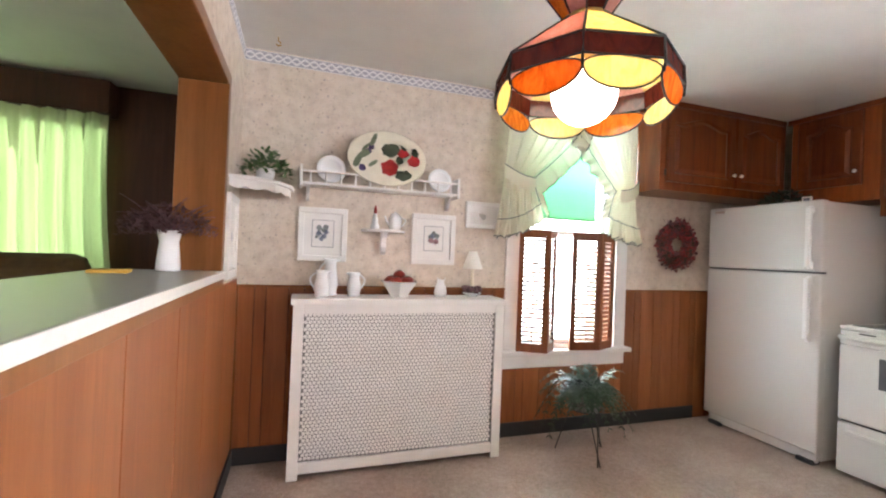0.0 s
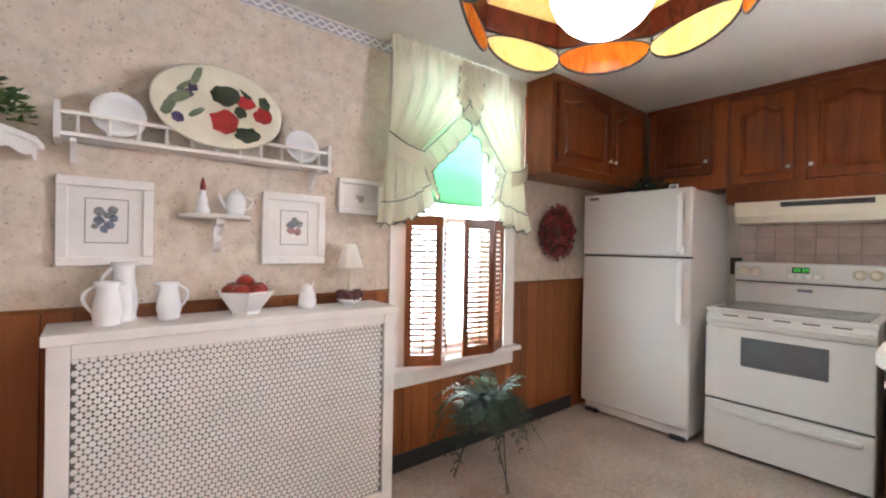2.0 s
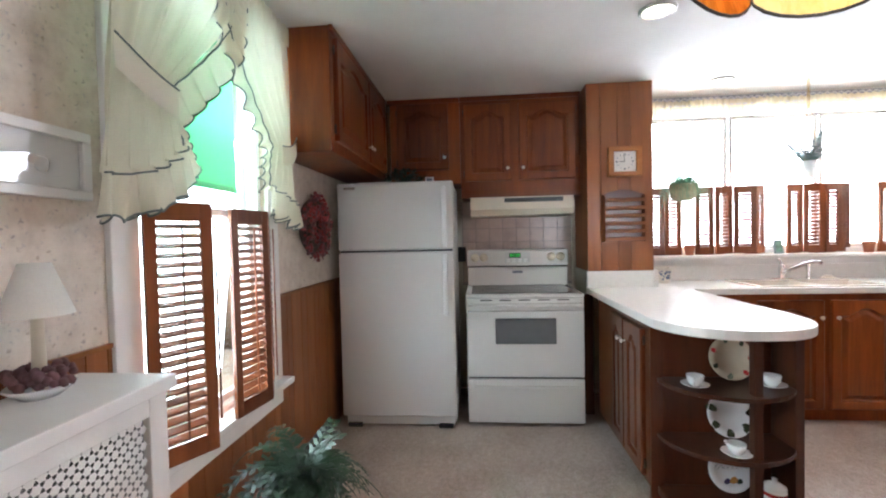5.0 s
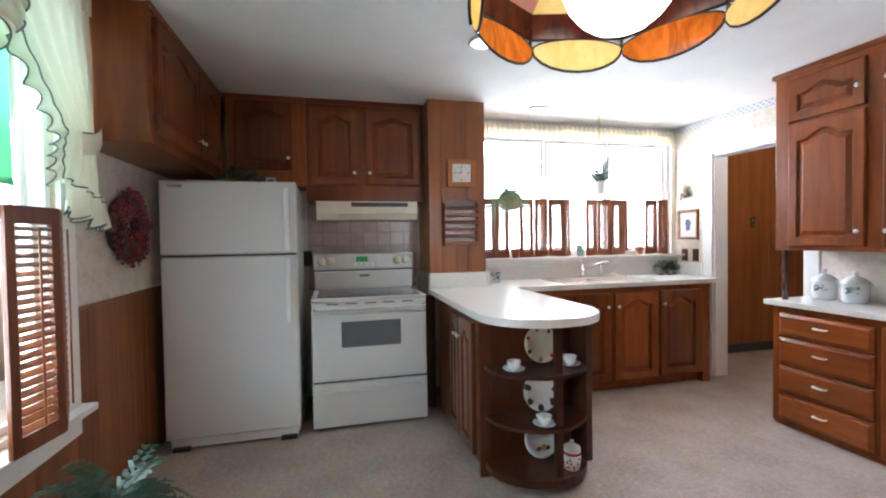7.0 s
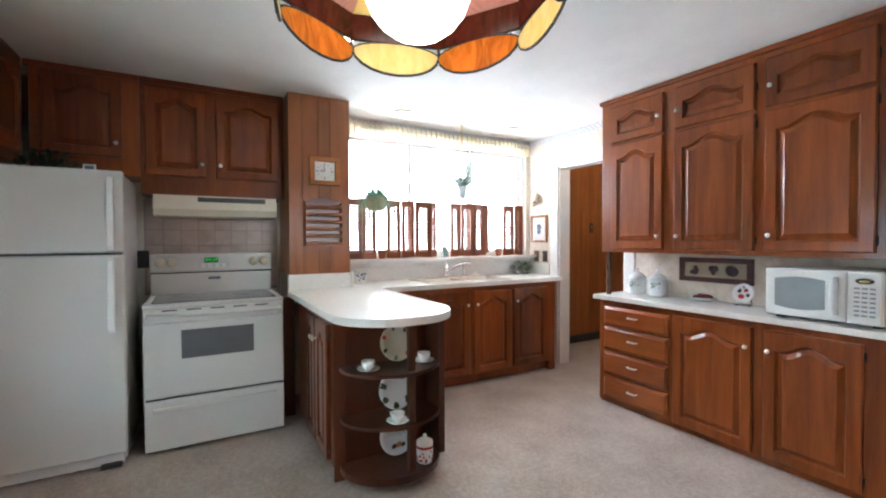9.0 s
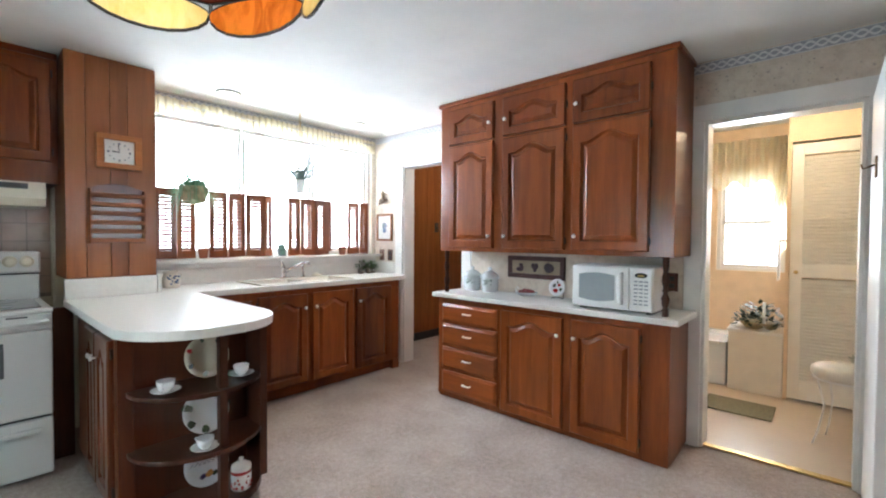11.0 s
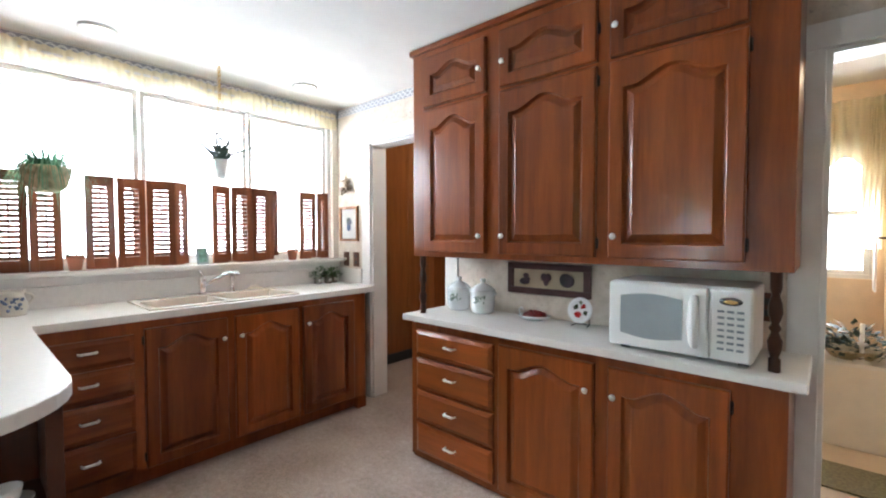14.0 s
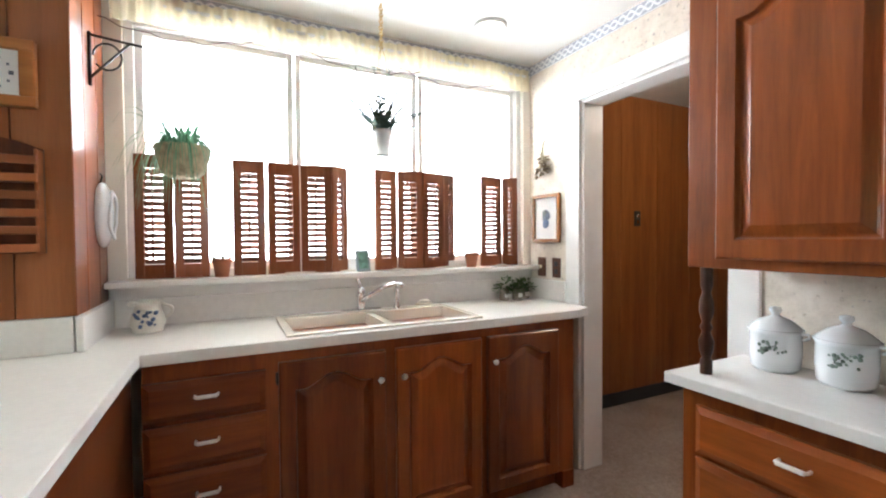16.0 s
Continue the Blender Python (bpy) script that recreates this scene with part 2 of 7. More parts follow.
def make_glow(name, colour, strength):
    m, t, b = material(name, colour, 0.6)
    b.inputs["Emission Color"].default_value = (*colour, 1)
    b.inputs["Emission Strength"].default_value = strength
    return m


def make_glass(name, tint=(1, 1, 1), rough=0.0):
    m, t, b = material(name, tint, rough)
    b.inputs["Transmission Weight"].default_value = 1.0
    b.inputs["IOR"].default_value = 1.45
    return m


def stained(name, base, dark):
    """Art glass lit from within: streaked colour that lets light through."""
    m, t, b = material(name, base, 0.18, coat=0.4)
    v = coords(t, (1, 1, 0.35))
    n = node(t, "ShaderNodeTexNoise", Scale=22.0, Detail=4.0, Roughness=0.65, Distortion=1.5)
    t.links.new(v, n.inputs["Vector"])
    c = ramp(t, n.outputs["Fac"], [(0.32, dark), (0.62, base)])
    t.links.new(c, b.inputs["Base Color"])
    tr = t.nodes.new("ShaderNodeBsdfTranslucent")
    t.links.new(c, tr.inputs["Color"])
    mx = t.nodes.new("ShaderNodeMixShader")
    mx.inputs["Fac"].default_value = 0.72
    t.links.new(b.outputs[0], mx.inputs[1]), t.links.new(tr.outputs[0], mx.inputs[2])
    t.links.new(mx.outputs[0], t.nodes["Material Output"].inputs["Surface"])
    bump(t, b, n.outputs["Fac"], 0.25, 0.003)
    return m


carpet, wallpaper, frieze = make_carpet(), make_wallpaper(), make_border()
curtain_cloth = make_fabric("cream_curtain", (0.80, 0.77, 0.62), 0.16)
sheer_cloth = make_fabric("sheer_curtain", (0.62, 0.70, 0.42), 0.55)
valance_cloth = make_fabric("valance_cloth", (0.86, 0.78, 0.58), 0.45)
towel_cloth = make_fabric("towel_cloth", (0.70, 0.66, 0.62), 0.1)
cord_cloth = plain("curtain_binding", (0.16, 0.19, 0.19), 0.9, var=0.1)
glass = make_glass("window_glass")
shade_green = make_fabric("green_roller_shade", (0.25, 0.54, 0.33), 0.5)
haze_glow = make_glow("outdoor_foliage_haze", (0.86, 1.0, 0.74), 2.2)
sky_glow = make_glow("outdoor_glow", (1.0, 1.0, 0.98), 11.0)
bulb_glow = make_glow("lit_bulb", (1.0, 0.90, 0.70), 16.0)
lens_glow = make_glow("lit_lens", (1.0, 0.90, 0.66), 9.0)
digit_glow = make_glow("green_digits", (0.10, 0.9, 0.15), 0.3)
amber_glass = stained("amber_glass", (0.80, 0.30, 0.03), (0.45, 0.11, 0.01))
yellow_glass = stained("yellow_glass", (0.94, 0.82, 0.44), (0.88, 0.68, 0.26))
red_glass = stained("red_glass", (0.15, 0.024, 0.014), (0.065, 0.012, 0.008))
pink_glass = stained("pink_glass", (0.72, 0.42, 0.36), (0.55, 0.28, 0.24))
lead = plain("lead_came", (0.035, 0.03, 0.028), 0.5, metal=0.6, var=0.2)


# ---- builders ----
def bm_new():
    return bmesh.new()


def box(bm, x0, y0, z0, x1, y1, z1, bevel=0.0):
    vs = [bm.verts.new((x, y, z)) for z in (z0, z1) for y in (y0, y1) for x in (x0, x1)]
    fs = [bm.faces.new([vs[i] for i in q]) for q in ((0, 2, 3, 1), (4, 5, 7, 6), (0, 1, 5, 4), (1, 3, 7, 5), (3, 2, 6, 7), (2, 0, 4, 6))]
    if bevel:
        es = {e for f in fs for e in f.edges}
        bmesh.ops.bevel(bm, geom=list(es), offset=bevel, segments=2, affect="EDGES", profile=0.5)
    return bm


def prism(bm, pts, z0, z1, bevel=0.0):
    lo = [bm.verts.new((x, y, z0)) for x, y in pts]
    hi = [bm.verts.new((x, y, z1)) for x, y in pts]
    n = len(pts)
    bm.faces.new(hi), bm.faces.new(lo[::-1])
    for i in range(n):
        j = (i + 1) % n
        bm.faces.new((lo[i], lo[j], hi[j], hi[i]))
    if bevel:
        es = [e for e in bm.edges if abs(e.verts[0].co.z - e.verts[1].co.z) < 1e-6 and e.verts[0] in set(lo + hi)]
        bmesh.ops.bevel(bm, geom=es, offset=bevel, segments=2, affect="EDGES", profile=0.5)
    return bm


def lathe(bm, profile, seg=24, centre=(0, 0, 0), smooth=True, squash=1.0):
    rings = []
    for r, z in profile:
        if r < 1e-5:
            rings.append([bm.verts.new((centre[0], centre[1], centre[2] + z))])
        else:
            rings.append([bm.verts.new((centre[0] + r * math.cos(2 * math.pi * k / seg), centre[1] + squash * r * math.sin(2 * math.pi * k / seg), centre[2] + z)) for k in range(seg)])
    for a, b in zip(rings, rings[1:]):
        for k in range(seg):
            q = [a[k % len(a)], a[(k + 1) % len(a)], b[(k + 1) % len(b)], b[k % len(b)]]
            q = list(dict.fromkeys(q))
            if len(q) > 2:
                bm.faces.new(q).smooth = smooth
    return bm


def tube(bm, pts, r, seg=8, closed=False):
    pts = [Vector(p) for p in pts]
    rings, n = [], len(pts)
    ref = Vector((0.31, 0.22, 0.92))
    for i, p in enumerate(pts):
        a, b = (pts[(i - 1) % n], pts[(i + 1) % n]) if closed else (pts[max(i - 1, 0)], pts[min(i + 1, n - 1)])
        d = (b - a).normalized()
        u = d.cross(ref)
        u = u.normalized() if u.length > 0.05 else d.cross(Vector((1, 0, 0))).normalized()
        w = d.cross(u)
        rr = r[i] if isinstance(r, (list, tuple)) else r
        rings.append([bm.verts.new(p + rr * (math.cos(2 * math.pi * k / seg) * u + math.sin(2 * math.pi * k / seg) * w)) for k in range(seg)])
    for i in range(n if closed else n - 1):
        a, b = rings[i], rings[(i + 1) % n]
        for k in range(seg):
            bm.faces.new((a[k], a[(k + 1) % seg], b[(k + 1) % seg], b[k])).smooth = True
    if not closed:
        bm.faces.new(rings[0][::-1]), bm.faces.new(rings[-1])
    return bm


def ball(bm, c, r, seg=12, squash=(1, 1, 1)):
    half = max(4, seg // 2)
    rings = []
    for j in range(half + 1):
        th = math.pi * j / half
        if j in (0, half):
            rings.append([bm.verts.new((c[0], c[1], c[2] + r * squash[2] * math.cos(th)))])
        else:
            rings.append([bm.verts.new((c[0] + r * squash[0] * math.sin(th) * math.cos(2 * math.pi * k / seg), c[1] + r * squash[1] * math.sin(th) * math.sin(2 * math.pi * k / seg), c[2] + r * squash[2] * math.cos(th))) for k in range(seg)])
    for a, b in zip(rings, rings[1:]):
        for k in range(seg):
            q = list(dict.fromkeys([a[k % len(a)], a[(k + 1) % len(a)], b[(k + 1) % len(b)], b[k % len(b)]]))
            bm.faces.new(q).smooth = True
    return bm


def mesh_of(bm, name, mat):
    bmesh.ops.recalc_face_normals(bm, faces=bm.faces[:])
    me = bpy.data.meshes.new(name)
    bm.to_mesh(me)
    bm.free()
    me.materials.append(mat)
    return me


def part(name, bm, mat, parent, label=""):
    ob = new(name, mesh_of(bm, name, mat))
    ob.parent = parent
    return tagged(ob, label)


def piece(name, me, parent, place=(0, 0, 0), rx=0, ry=0, rz=0):
    """One more object on a mesh that alike pieces share."""
    ob = new(name, me)
    ob.parent = parent
    ob.matrix_basis = pose(*place, rx, ry, rz)
    return ob


def thing(name, label, category, place=(0, 0, 0), rz=0, group="", kind=""):
    ob = new(name)
    ob.empty_display_size = 0.05
    ob.matrix_basis = pose(*place, 0, 0, rz)
    return tagged(ob, label, category, group, kind)


def solid(name, bm, mat, label, category="", kind="", place=(0, 0, 0), rz=0, group=""):
    ob = new(name, mesh_of(bm, name, mat))
    ob.matrix_basis = pose(*place, 0, 0, rz)
    return tagged(ob, label, category, group, kind)


def wall_boxes(bm, axis, at0, at1, a0, a1, z0, z1, holes):
    """A wall slab along x or y with rectangular openings (lo, hi, bottom, top)."""
    def put(p0, p1, q0, q1):
        if p1 - p0 > 1e-4 and q1 - q0 > 1e-4:
            if axis == "x":
                box(bm, p0, at0, q0, p1, at1, q1)
            else:
                box(bm, at0, p0, q0, at1, p1, q1)
    cur = a0
    for lo, hi, b, tp in sorted(holes):
        put(cur, lo, z0, z1)
        put(lo, hi, z0, b)
        put(lo, hi, tp, z1)
        cur = hi
    put(cur, a1, z0, z1)
    return bm


# ---- the large structure ----
W_N, W_S, W_E, W_W, CEIL = 2.70, -1.815, 3.62, -0.585, 2.40
W_R = 3.71  # the wall behind the range stands back from the sink wall
bm = bm_new()
box(bm, -4.2, -5.2, -0.12, 5.0, 5.0, 0.0)
solid("floor", bm, carpet, "short-pile beige carpet with a speckled weave", "floor", "structure")
bm = bm_new()
wall_boxes(bm, "x", W_N, W_N + 0.14, W_W - 0.17, 3.9, 0, CEIL, [(1.22, 2.04, 0.60, 2.26)])
solid("wall_north", bm, wallpaper, "cream wallpapered wall with fine dark flecks", "wall", "structure")
bm = bm_new()
wall_boxes(bm, "y", W_E, W_E + 0.16, W_S, 0.86, 0, CEIL, [(-1.76, 0.33, 1.135, 2.27)])
box(bm, W_R, 0.86, 0, W_E + 0.16, W_N, CEIL)
solid("wall_east", bm, cream_paint, "cream painted wall round the wide sink window", "wall", "structure")
bm = bm_new()
wall_boxes(bm, "x", W_S - 0.13, W_S, W_W - 0.17, 3.9, 0, CEIL, [(-0.285, 0.435, 0, 2.03), (2.36, 3.165, 0, 2.05)])
solid("wall_south", bm, wallpaper, "cream wallpapered wall with two doorways", "wall", "structure")
bm = bm_new()
wall_boxes(bm, "y", W_W - 0.17, W_W, W_S, W_N, 0, CEIL, [(-0.9, 2.13, 1.10, 2.0)])
solid("wall_west", bm, wallpaper, "half-height wall with a wide pass-through opening", "wall", "structure")
bm = bm_new()
box(bm, -4.2, -1.93, CEIL, 3.9, 5.0, CEIL + 0.1)
solid("ceiling", bm, ceiling_paint, "smooth off-white ceiling", "ceiling", "structure")
bm = bm_new()
box(bm, -0.8, -5.2, CEIL + 0.004, 1.4, -1.93, CEIL + 0.1)
solid("ceiling_bath", bm, ceiling_paint, "painted bathroom ceiling", "ceiling", "structure")
bm = bm_new()
box(bm, 1.45, -5.2, CEIL + 0.004, 3.9, -1.93, CEIL + 0.1)
solid("ceiling_hall", bm, ceiling_paint, "white hall ceiling", "ceiling", "structure")


def planks(parent, axis, at, face, a0, a1, z0, z1, widths, mat, gap=0.004, thick=0.010):
    """Upright boards side by side with fine open joints, each an object."""
    cur, k = a0, 0
    shared = {}
    while cur < a1 - 0.012:
        w = min(widths[k % len(widths)], a1 - cur)
        key = round(w, 4)
        if key not in shared:
            b = bm_new()
            d0, d1 = (0, thick) if face > 0 else (-thick, 0)
            if axis == "x":
                box(b, gap / 2, d0, 0, w - gap / 2, d1, z1 - z0, 0.0015)
            else:
                box(b, d0, gap / 2, 0, d1, w - gap / 2, z1 - z0, 0.0015)
            shared[key] = mesh_of(b, "plank", mat)
        piece("plank", shared[key], parent, (cur, at, z0) if axis == "x" else (at, cur, z0))
        cur += w
        k += 1


# wainscot of upright boards, dark vinyl base, frieze and rails
WID = (0.105, 0.062, 0.125, 0.088, 0.112, 0.07)
wains_n = thing("wainscot_north", "orange-brown grooved wood panelling below the wallpaper", "panelling", kind="structure")
planks(wains_n, "x", W_N, -1, W_W, 1.12, 0.0, 1.02, WID, panel_wood)
planks(wains_n, "x", W_N, -1, 1.12, 2.13, 0.0, 0.47, WID, panel_wood)
planks(wains_n, "x", W_N, -1, 2.13, W_R, 0.0, 1.02, WID, panel_wood)
for x0, x1, z1 in ((W_W, 1.12, 1.018), (1.12, 2.13, 0.468), (2.13, W_R, 1.018)):
    bm = bm_new()
    box(bm, x0, W_N - 0.006, 0.001, x1, W_N - 0.0005, z1)
    part("backing", bm, dining_wood, wains_n)
for x0, x1 in ((W_W, 1.12), (2.13, W_R)):
    bm = bm_new()
    box(bm, x0, W_N - 0.016, 1.02, x1, W_N, 1.035, 0.002)
    part("cap_rail", bm, trim_wood, wains_n)
wains_w = thing("wainscot_west", "orange-brown sheet panelling on the half wall", "panelling", kind="structure")
planks(wains_w, "y", W_W, 1, -1.5, W_N - 0.012, 0.0, 1.069, (0.42, 0.40, 0.44), panel_wood)
bm = bm_new()
box(bm, W_W + 0.0005, -1.5, 0.001, W_W + 0.006, W_N - 0.012, 1.067)
part("backing", bm, dining_wood, wains_w)
bm = bm_new()
box(bm, W_W - 0.02, -0.9, 1.070, W_W + 0.018, 2.16, 1.107, 0.003)
part("apron_board", bm, trim_wood, wains_w, "plain brown board under the ledge")
bm = bm_new()
tube(bm, [(W_W + 0.012, W_N - 0.012, 0.1), (W_W + 0.012, W_N - 0.012, 1.03)], 0.008, 6)
part("corner_bead", bm, trim_wood, wains_w)
for nm, x0, y0, x1, y1 in (("baseboard_north", W_W + 0.022, W_N - 0.022, 2.85, W_N - 0.0105), ("baseboard_west", W_W + 0.0105, -1.7, W_W + 0.022, W_N - 0.0105)):
    bm = bm_new()
    box(bm, x0, y0, 0.002, x1, y1, 0.10, 0.003)
    solid(nm, bm, rubber, "black vinyl cove base along the wall", "baseboard", "structure")
for nm, place, size in (("frieze_north", (W_W, W_N - 0.004, CEIL - 0.04), (W_E - W_W - 1.4, 0.004)), ("frieze_west", (W_W, W_S + 0.002, CEIL - 0.04), (0.004, W_N - W_S - 0.008)),
                        ("frieze_south", (W_W + 0.006, W_S, CEIL - 0.04), (W_E - W_W - 0.01, 0.004)), ("frieze_east", (W_E - 0.004, W_S + 0.006, CEIL - 0.04), (0.004, 2.1))):
    bm = bm_new()
    box(bm, 0, 0, -0.032, size[0], size[1], 0.032)
    solid(nm, bm, frieze, "narrow lattice frieze printed grey on white", "frieze", "structure", place)

# pass-through: ledge, jamb and header lining
bm = bm_new()
box(bm, -1.02, -0.9, 1.108, W_W + 0.026, 2.128, 1.140, 0.004)
# ledge coloured grey to stand in for the dim room its top reflects
led = solid("ledge", bm, plain("dim_sheen_laminate", (0.33, 0.335, 0.30), 0.34, var=0.03, size=30, relief=0, patchy=0.03), "laminate pass-through ledge, dim reflection coloured in as grey, with a white edge", "ledge", "structure")
bm = bm_new()
box(bm, W_W + 0.0265, -0.9, 1.109, W_W + 0.030, 2.128, 1.139, 0.001)
part("edge_band", bm, laminate, led, "white laminate edge")
lin = thing("pass_through_lining", "brown wooden jamb and header round the pass-through", "trim", kind="structure")
bm = bm_new()
box(bm, W_W - 0.185, 2.10, 1.141, W_W + 0.016, 2.155, 2.0, 0.003)
part("jamb", bm, trim_wood, lin)
bm = bm_new()
box(bm, W_W - 0.185, -0.9, 1.97, W_W + 0.016, 2.155, 2.025, 0.003)
part("header", bm, trim_wood, lin)

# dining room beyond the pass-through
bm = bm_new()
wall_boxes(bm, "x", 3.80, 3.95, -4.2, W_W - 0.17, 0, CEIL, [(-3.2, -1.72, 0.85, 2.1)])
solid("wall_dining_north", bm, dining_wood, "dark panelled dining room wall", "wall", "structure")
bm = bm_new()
# the opening is for the added window, out of view
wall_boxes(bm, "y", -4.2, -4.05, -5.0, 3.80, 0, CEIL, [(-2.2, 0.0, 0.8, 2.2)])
solid("wall_dining_west", bm, dining_wood, "dark panelled dining room wall with an added, unseen window", "wall", "structure")
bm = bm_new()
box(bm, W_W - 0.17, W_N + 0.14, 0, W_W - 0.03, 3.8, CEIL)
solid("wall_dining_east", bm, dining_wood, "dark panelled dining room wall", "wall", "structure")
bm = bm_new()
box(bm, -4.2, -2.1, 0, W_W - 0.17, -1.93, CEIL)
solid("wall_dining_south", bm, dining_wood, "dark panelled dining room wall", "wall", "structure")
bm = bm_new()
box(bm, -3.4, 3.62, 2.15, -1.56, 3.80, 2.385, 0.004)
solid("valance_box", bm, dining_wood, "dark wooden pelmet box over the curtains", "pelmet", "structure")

# hall beyond the sink doorway
hall = thing("wall_hall", "varnished orange-brown hall panelling", "wall", kind="structure")
planks(hall, "y", 3.76, -1, -4.4, -1.935, 0.0, 2.395, (0.405, 0.40, 0.41), hall_wood, 0.003)
bm = bm_new()
box(bm, 3.76, -4.4, 0, 3.83, -1.93, 2.398)
part("backing", bm, hall_wood, hall)
bm = bm_new()
box(bm, 3.735, -4.4, 0.002, 3.7495, -1.94, 0.10, 0.003)
part("vinyl_base", bm, rubber, hall, "black vinyl base")
bm = bm_new()
box(bm, 1.4, -4.5, 0, 3.85, -4.4, 2.398)
box(bm, 1.40, -4.4, 0, 1.45, -1.93, 2.398)
solid("wall_hall_end", bm, hall_wood, "brown panelled hall end", "wall", "structure")

# bathroom shell
bm = bm_new()
wall_boxes(bm, "x", -4.05, -3.90, -0.75, 1.35, 0, CEIL, [(0.16, 0.72, 1.0, 1.95)])
box(bm, 1.35, -4.05, 0, 1.40, -1.93, CEIL)
box(bm, -0.80, -4.05, 0, -0.75, -1.93, CEIL)
box(bm, -0.75, -3.199, 0.009, -0.46, -1.946, CEIL)
solid("wall_bath", bm, plain("peach_paint", (0.72, 0.55, 0.36), 0.6, var=0.04), "warm peach painted bathroom walls", "wall", "structure")
bm = bm_new()
box(bm, -0.75, -3.90, 0.003, 1.35, -1.86, 0.008)
solid("floor_bath", bm, plain("bath_vinyl", (0.60, 0.49, 0.37), 0.3, var=0.015, coat=0.1, patchy=0.03), "glossy tan vinyl bathroom floor", "floor", "structure")
bm = bm_new()
box(bm, -0.285, -1.885, 0.004, 0.435, -1.84, 0.016, 0.003)
solid("threshold", bm, brass, "brass threshold strip in the doorway", "threshold", "structure")


# doorway casings
def casing(name, label, x0, x1, top, w, face):
    ob = thing(name, label, "door frame", kind="structure")
    for a, b_ in ((x0 - w, x0), (x1, x1 + w)):
        b = bm_new()
        box(b, a, face, 0.003, b_, face + 0.02, top, 0.003)
        part("side_casing", b, white_paint, ob)
    b = bm_new()
    box(b, x0 - w, face, top, x1 + w, face + 0.022, top + w, 0.003)
    part("head_casing", b, white_paint, ob)
    for a, b_ in ((x0 - 0.002, x0 + 0.018), (x1 - 0.018, x1 + 0.002)):
        b = bm_new()
        box(b, a, face - 0.14, 0.003, b_, face - 0.001, top, 0.002)
        part("jamb", b, white_paint, ob)
    b = bm_new()
    box(b, x0 + 0.018, face - 0.14, top - 0.018, x1 - 0.018, face - 0.001, top + 0.002, 0.002)
    part("head_jamb", b, white_paint, ob)
    return ob


casing("door_frame_bath", "white painted casing round the bathroom doorway", -0.285, 0.435, 2.03, 0.10, W_S)
casing("door_frame_hall", "white painted casing round the hall doorway", 2.36, 3.165, 2.05, 0.105, W_S)

# open white bathroom door, swung into the kitchen
door = thing("door_1", "white painted flush door standing open", "door", (-0.300, W_S + 0.03, 0.0), 0, kind="structure")
bm = bm_new()
box(bm, -0.040, 0.0, 0.012, 0.0, 0.70, 2.015, 0.004)
part("leaf", bm, white_paint, door)
bm = bm_new()
box(bm, 0.0005, 0.40, 1.575, 0.008, 0.455, 1.665, 0.003)
tube(bm, [(0.008, 0.43, 1.63), (0.03, 0.43, 1.62), (0.045, 0.43, 1.615), (0.05, 0.43, 1.635)], 0.004, 8)
part("coat_hook", bm, plain("bronze", (0.16, 0.09, 0.04), 0.4, metal=0.6), door, "small bronze coat hook")


# ---- cabinet work ----
def arch_loop(x0, x1, z0, z1, rise, y, n=20):
    """A panel outline: three straight sides and a cathedral top."""
    pts = [(x0, y, z0), ((x0 + x1) / 2, y, z0), (x1, y, z0), (x1, y, (z0 + z1 - rise) / 2)]
    for k in range(n + 1):
        u = 1 - 2 * k / n
        s = max(0.0, 1 - abs(u) / 0.78)
        lift = rise * (s * s * (3 - 2 * s)) ** 0.8 if s > 0 else 0
        pts.append(((x0 + x1) / 2 + u * (x1 - x0) / 2, y, z1 - rise + lift))
    pts.append((x0, y, (z0 + z1 - rise) / 2))
    return pts


def door_mesh(w, h, rise=0.05, rail=0.056, thick=0.025):
    b = bm_new()
    outer = arch_loop(0.006, w - 0.006, 0.006, h - 0.006, 0, -thick)
    back = arch_loop(0, w, 0, h, 0, 0)
    edge = arch_loop(0, w, 0, h, 0, -thick + 0.006)
    r = rise
    loops = [back, edge, outer]
    for d, y, f in ((0, 0, 1), (0.0025, 0.002, 1), (0.005, 0.007, 1), (0.008, 0.013, 1), (0.012, 0.0155, 1), (0.017, 0.0145, 0.99), (0.038, 0.003, 0.94), (0.042, 0.0015, 0.93)):
        loops.append(arch_loop(rail + d, w - rail - d, rail + d, h - rail - d, r * f, -thick + y))
    rings = [[b.verts.new(p) for p in lp] for lp in loops]
    for a, c in zip(rings, rings[1:]):
        for k in range(len(a)):
            j = (k + 1) % len(a)
            b.faces.new((a[k], a[j], c[j], c[k]))
    b.faces.new(rings[-1]), b.faces.new(rings[0][::-1])
    return b


def knob_mesh():
    return lathe(bm_new(), [(0.0045, 0), (0.0045, 0.012), (0.012, 0.016), (0.0135, 0.021), (0.010, 0.026), (0, 0.027)], 14)


nickel = plain("satin_nickel", (0.86, 0.85, 0.83), 0.38, metal=0.35, var=0.03, relief=0)
KNOB = mesh_of(knob_mesh(), "knob", nickel)
hb = bm_new()
tube(hb, [(0, 0.0, 0), (0, -0.02, 0), (0.012, -0.024, 0), (0.058, -0.024, 0), (0.07, -0.02, 0), (0.07, 0, 0)], 0.0045, 8)
box(hb, 0.002, -0.031, -0.006, 0.068, -0.020, 0.006, 0.003)
PULL = mesh_of(hb, "pull", nickel)
hb = bm_new()
box(hb, -0.006, -0.006, -0.02, 0.006, 0.0, 0.02, 0.002)
tube(hb, [(0, -0.008, -0.024), (0, -0.008, 0.024)], 0.004, 6)
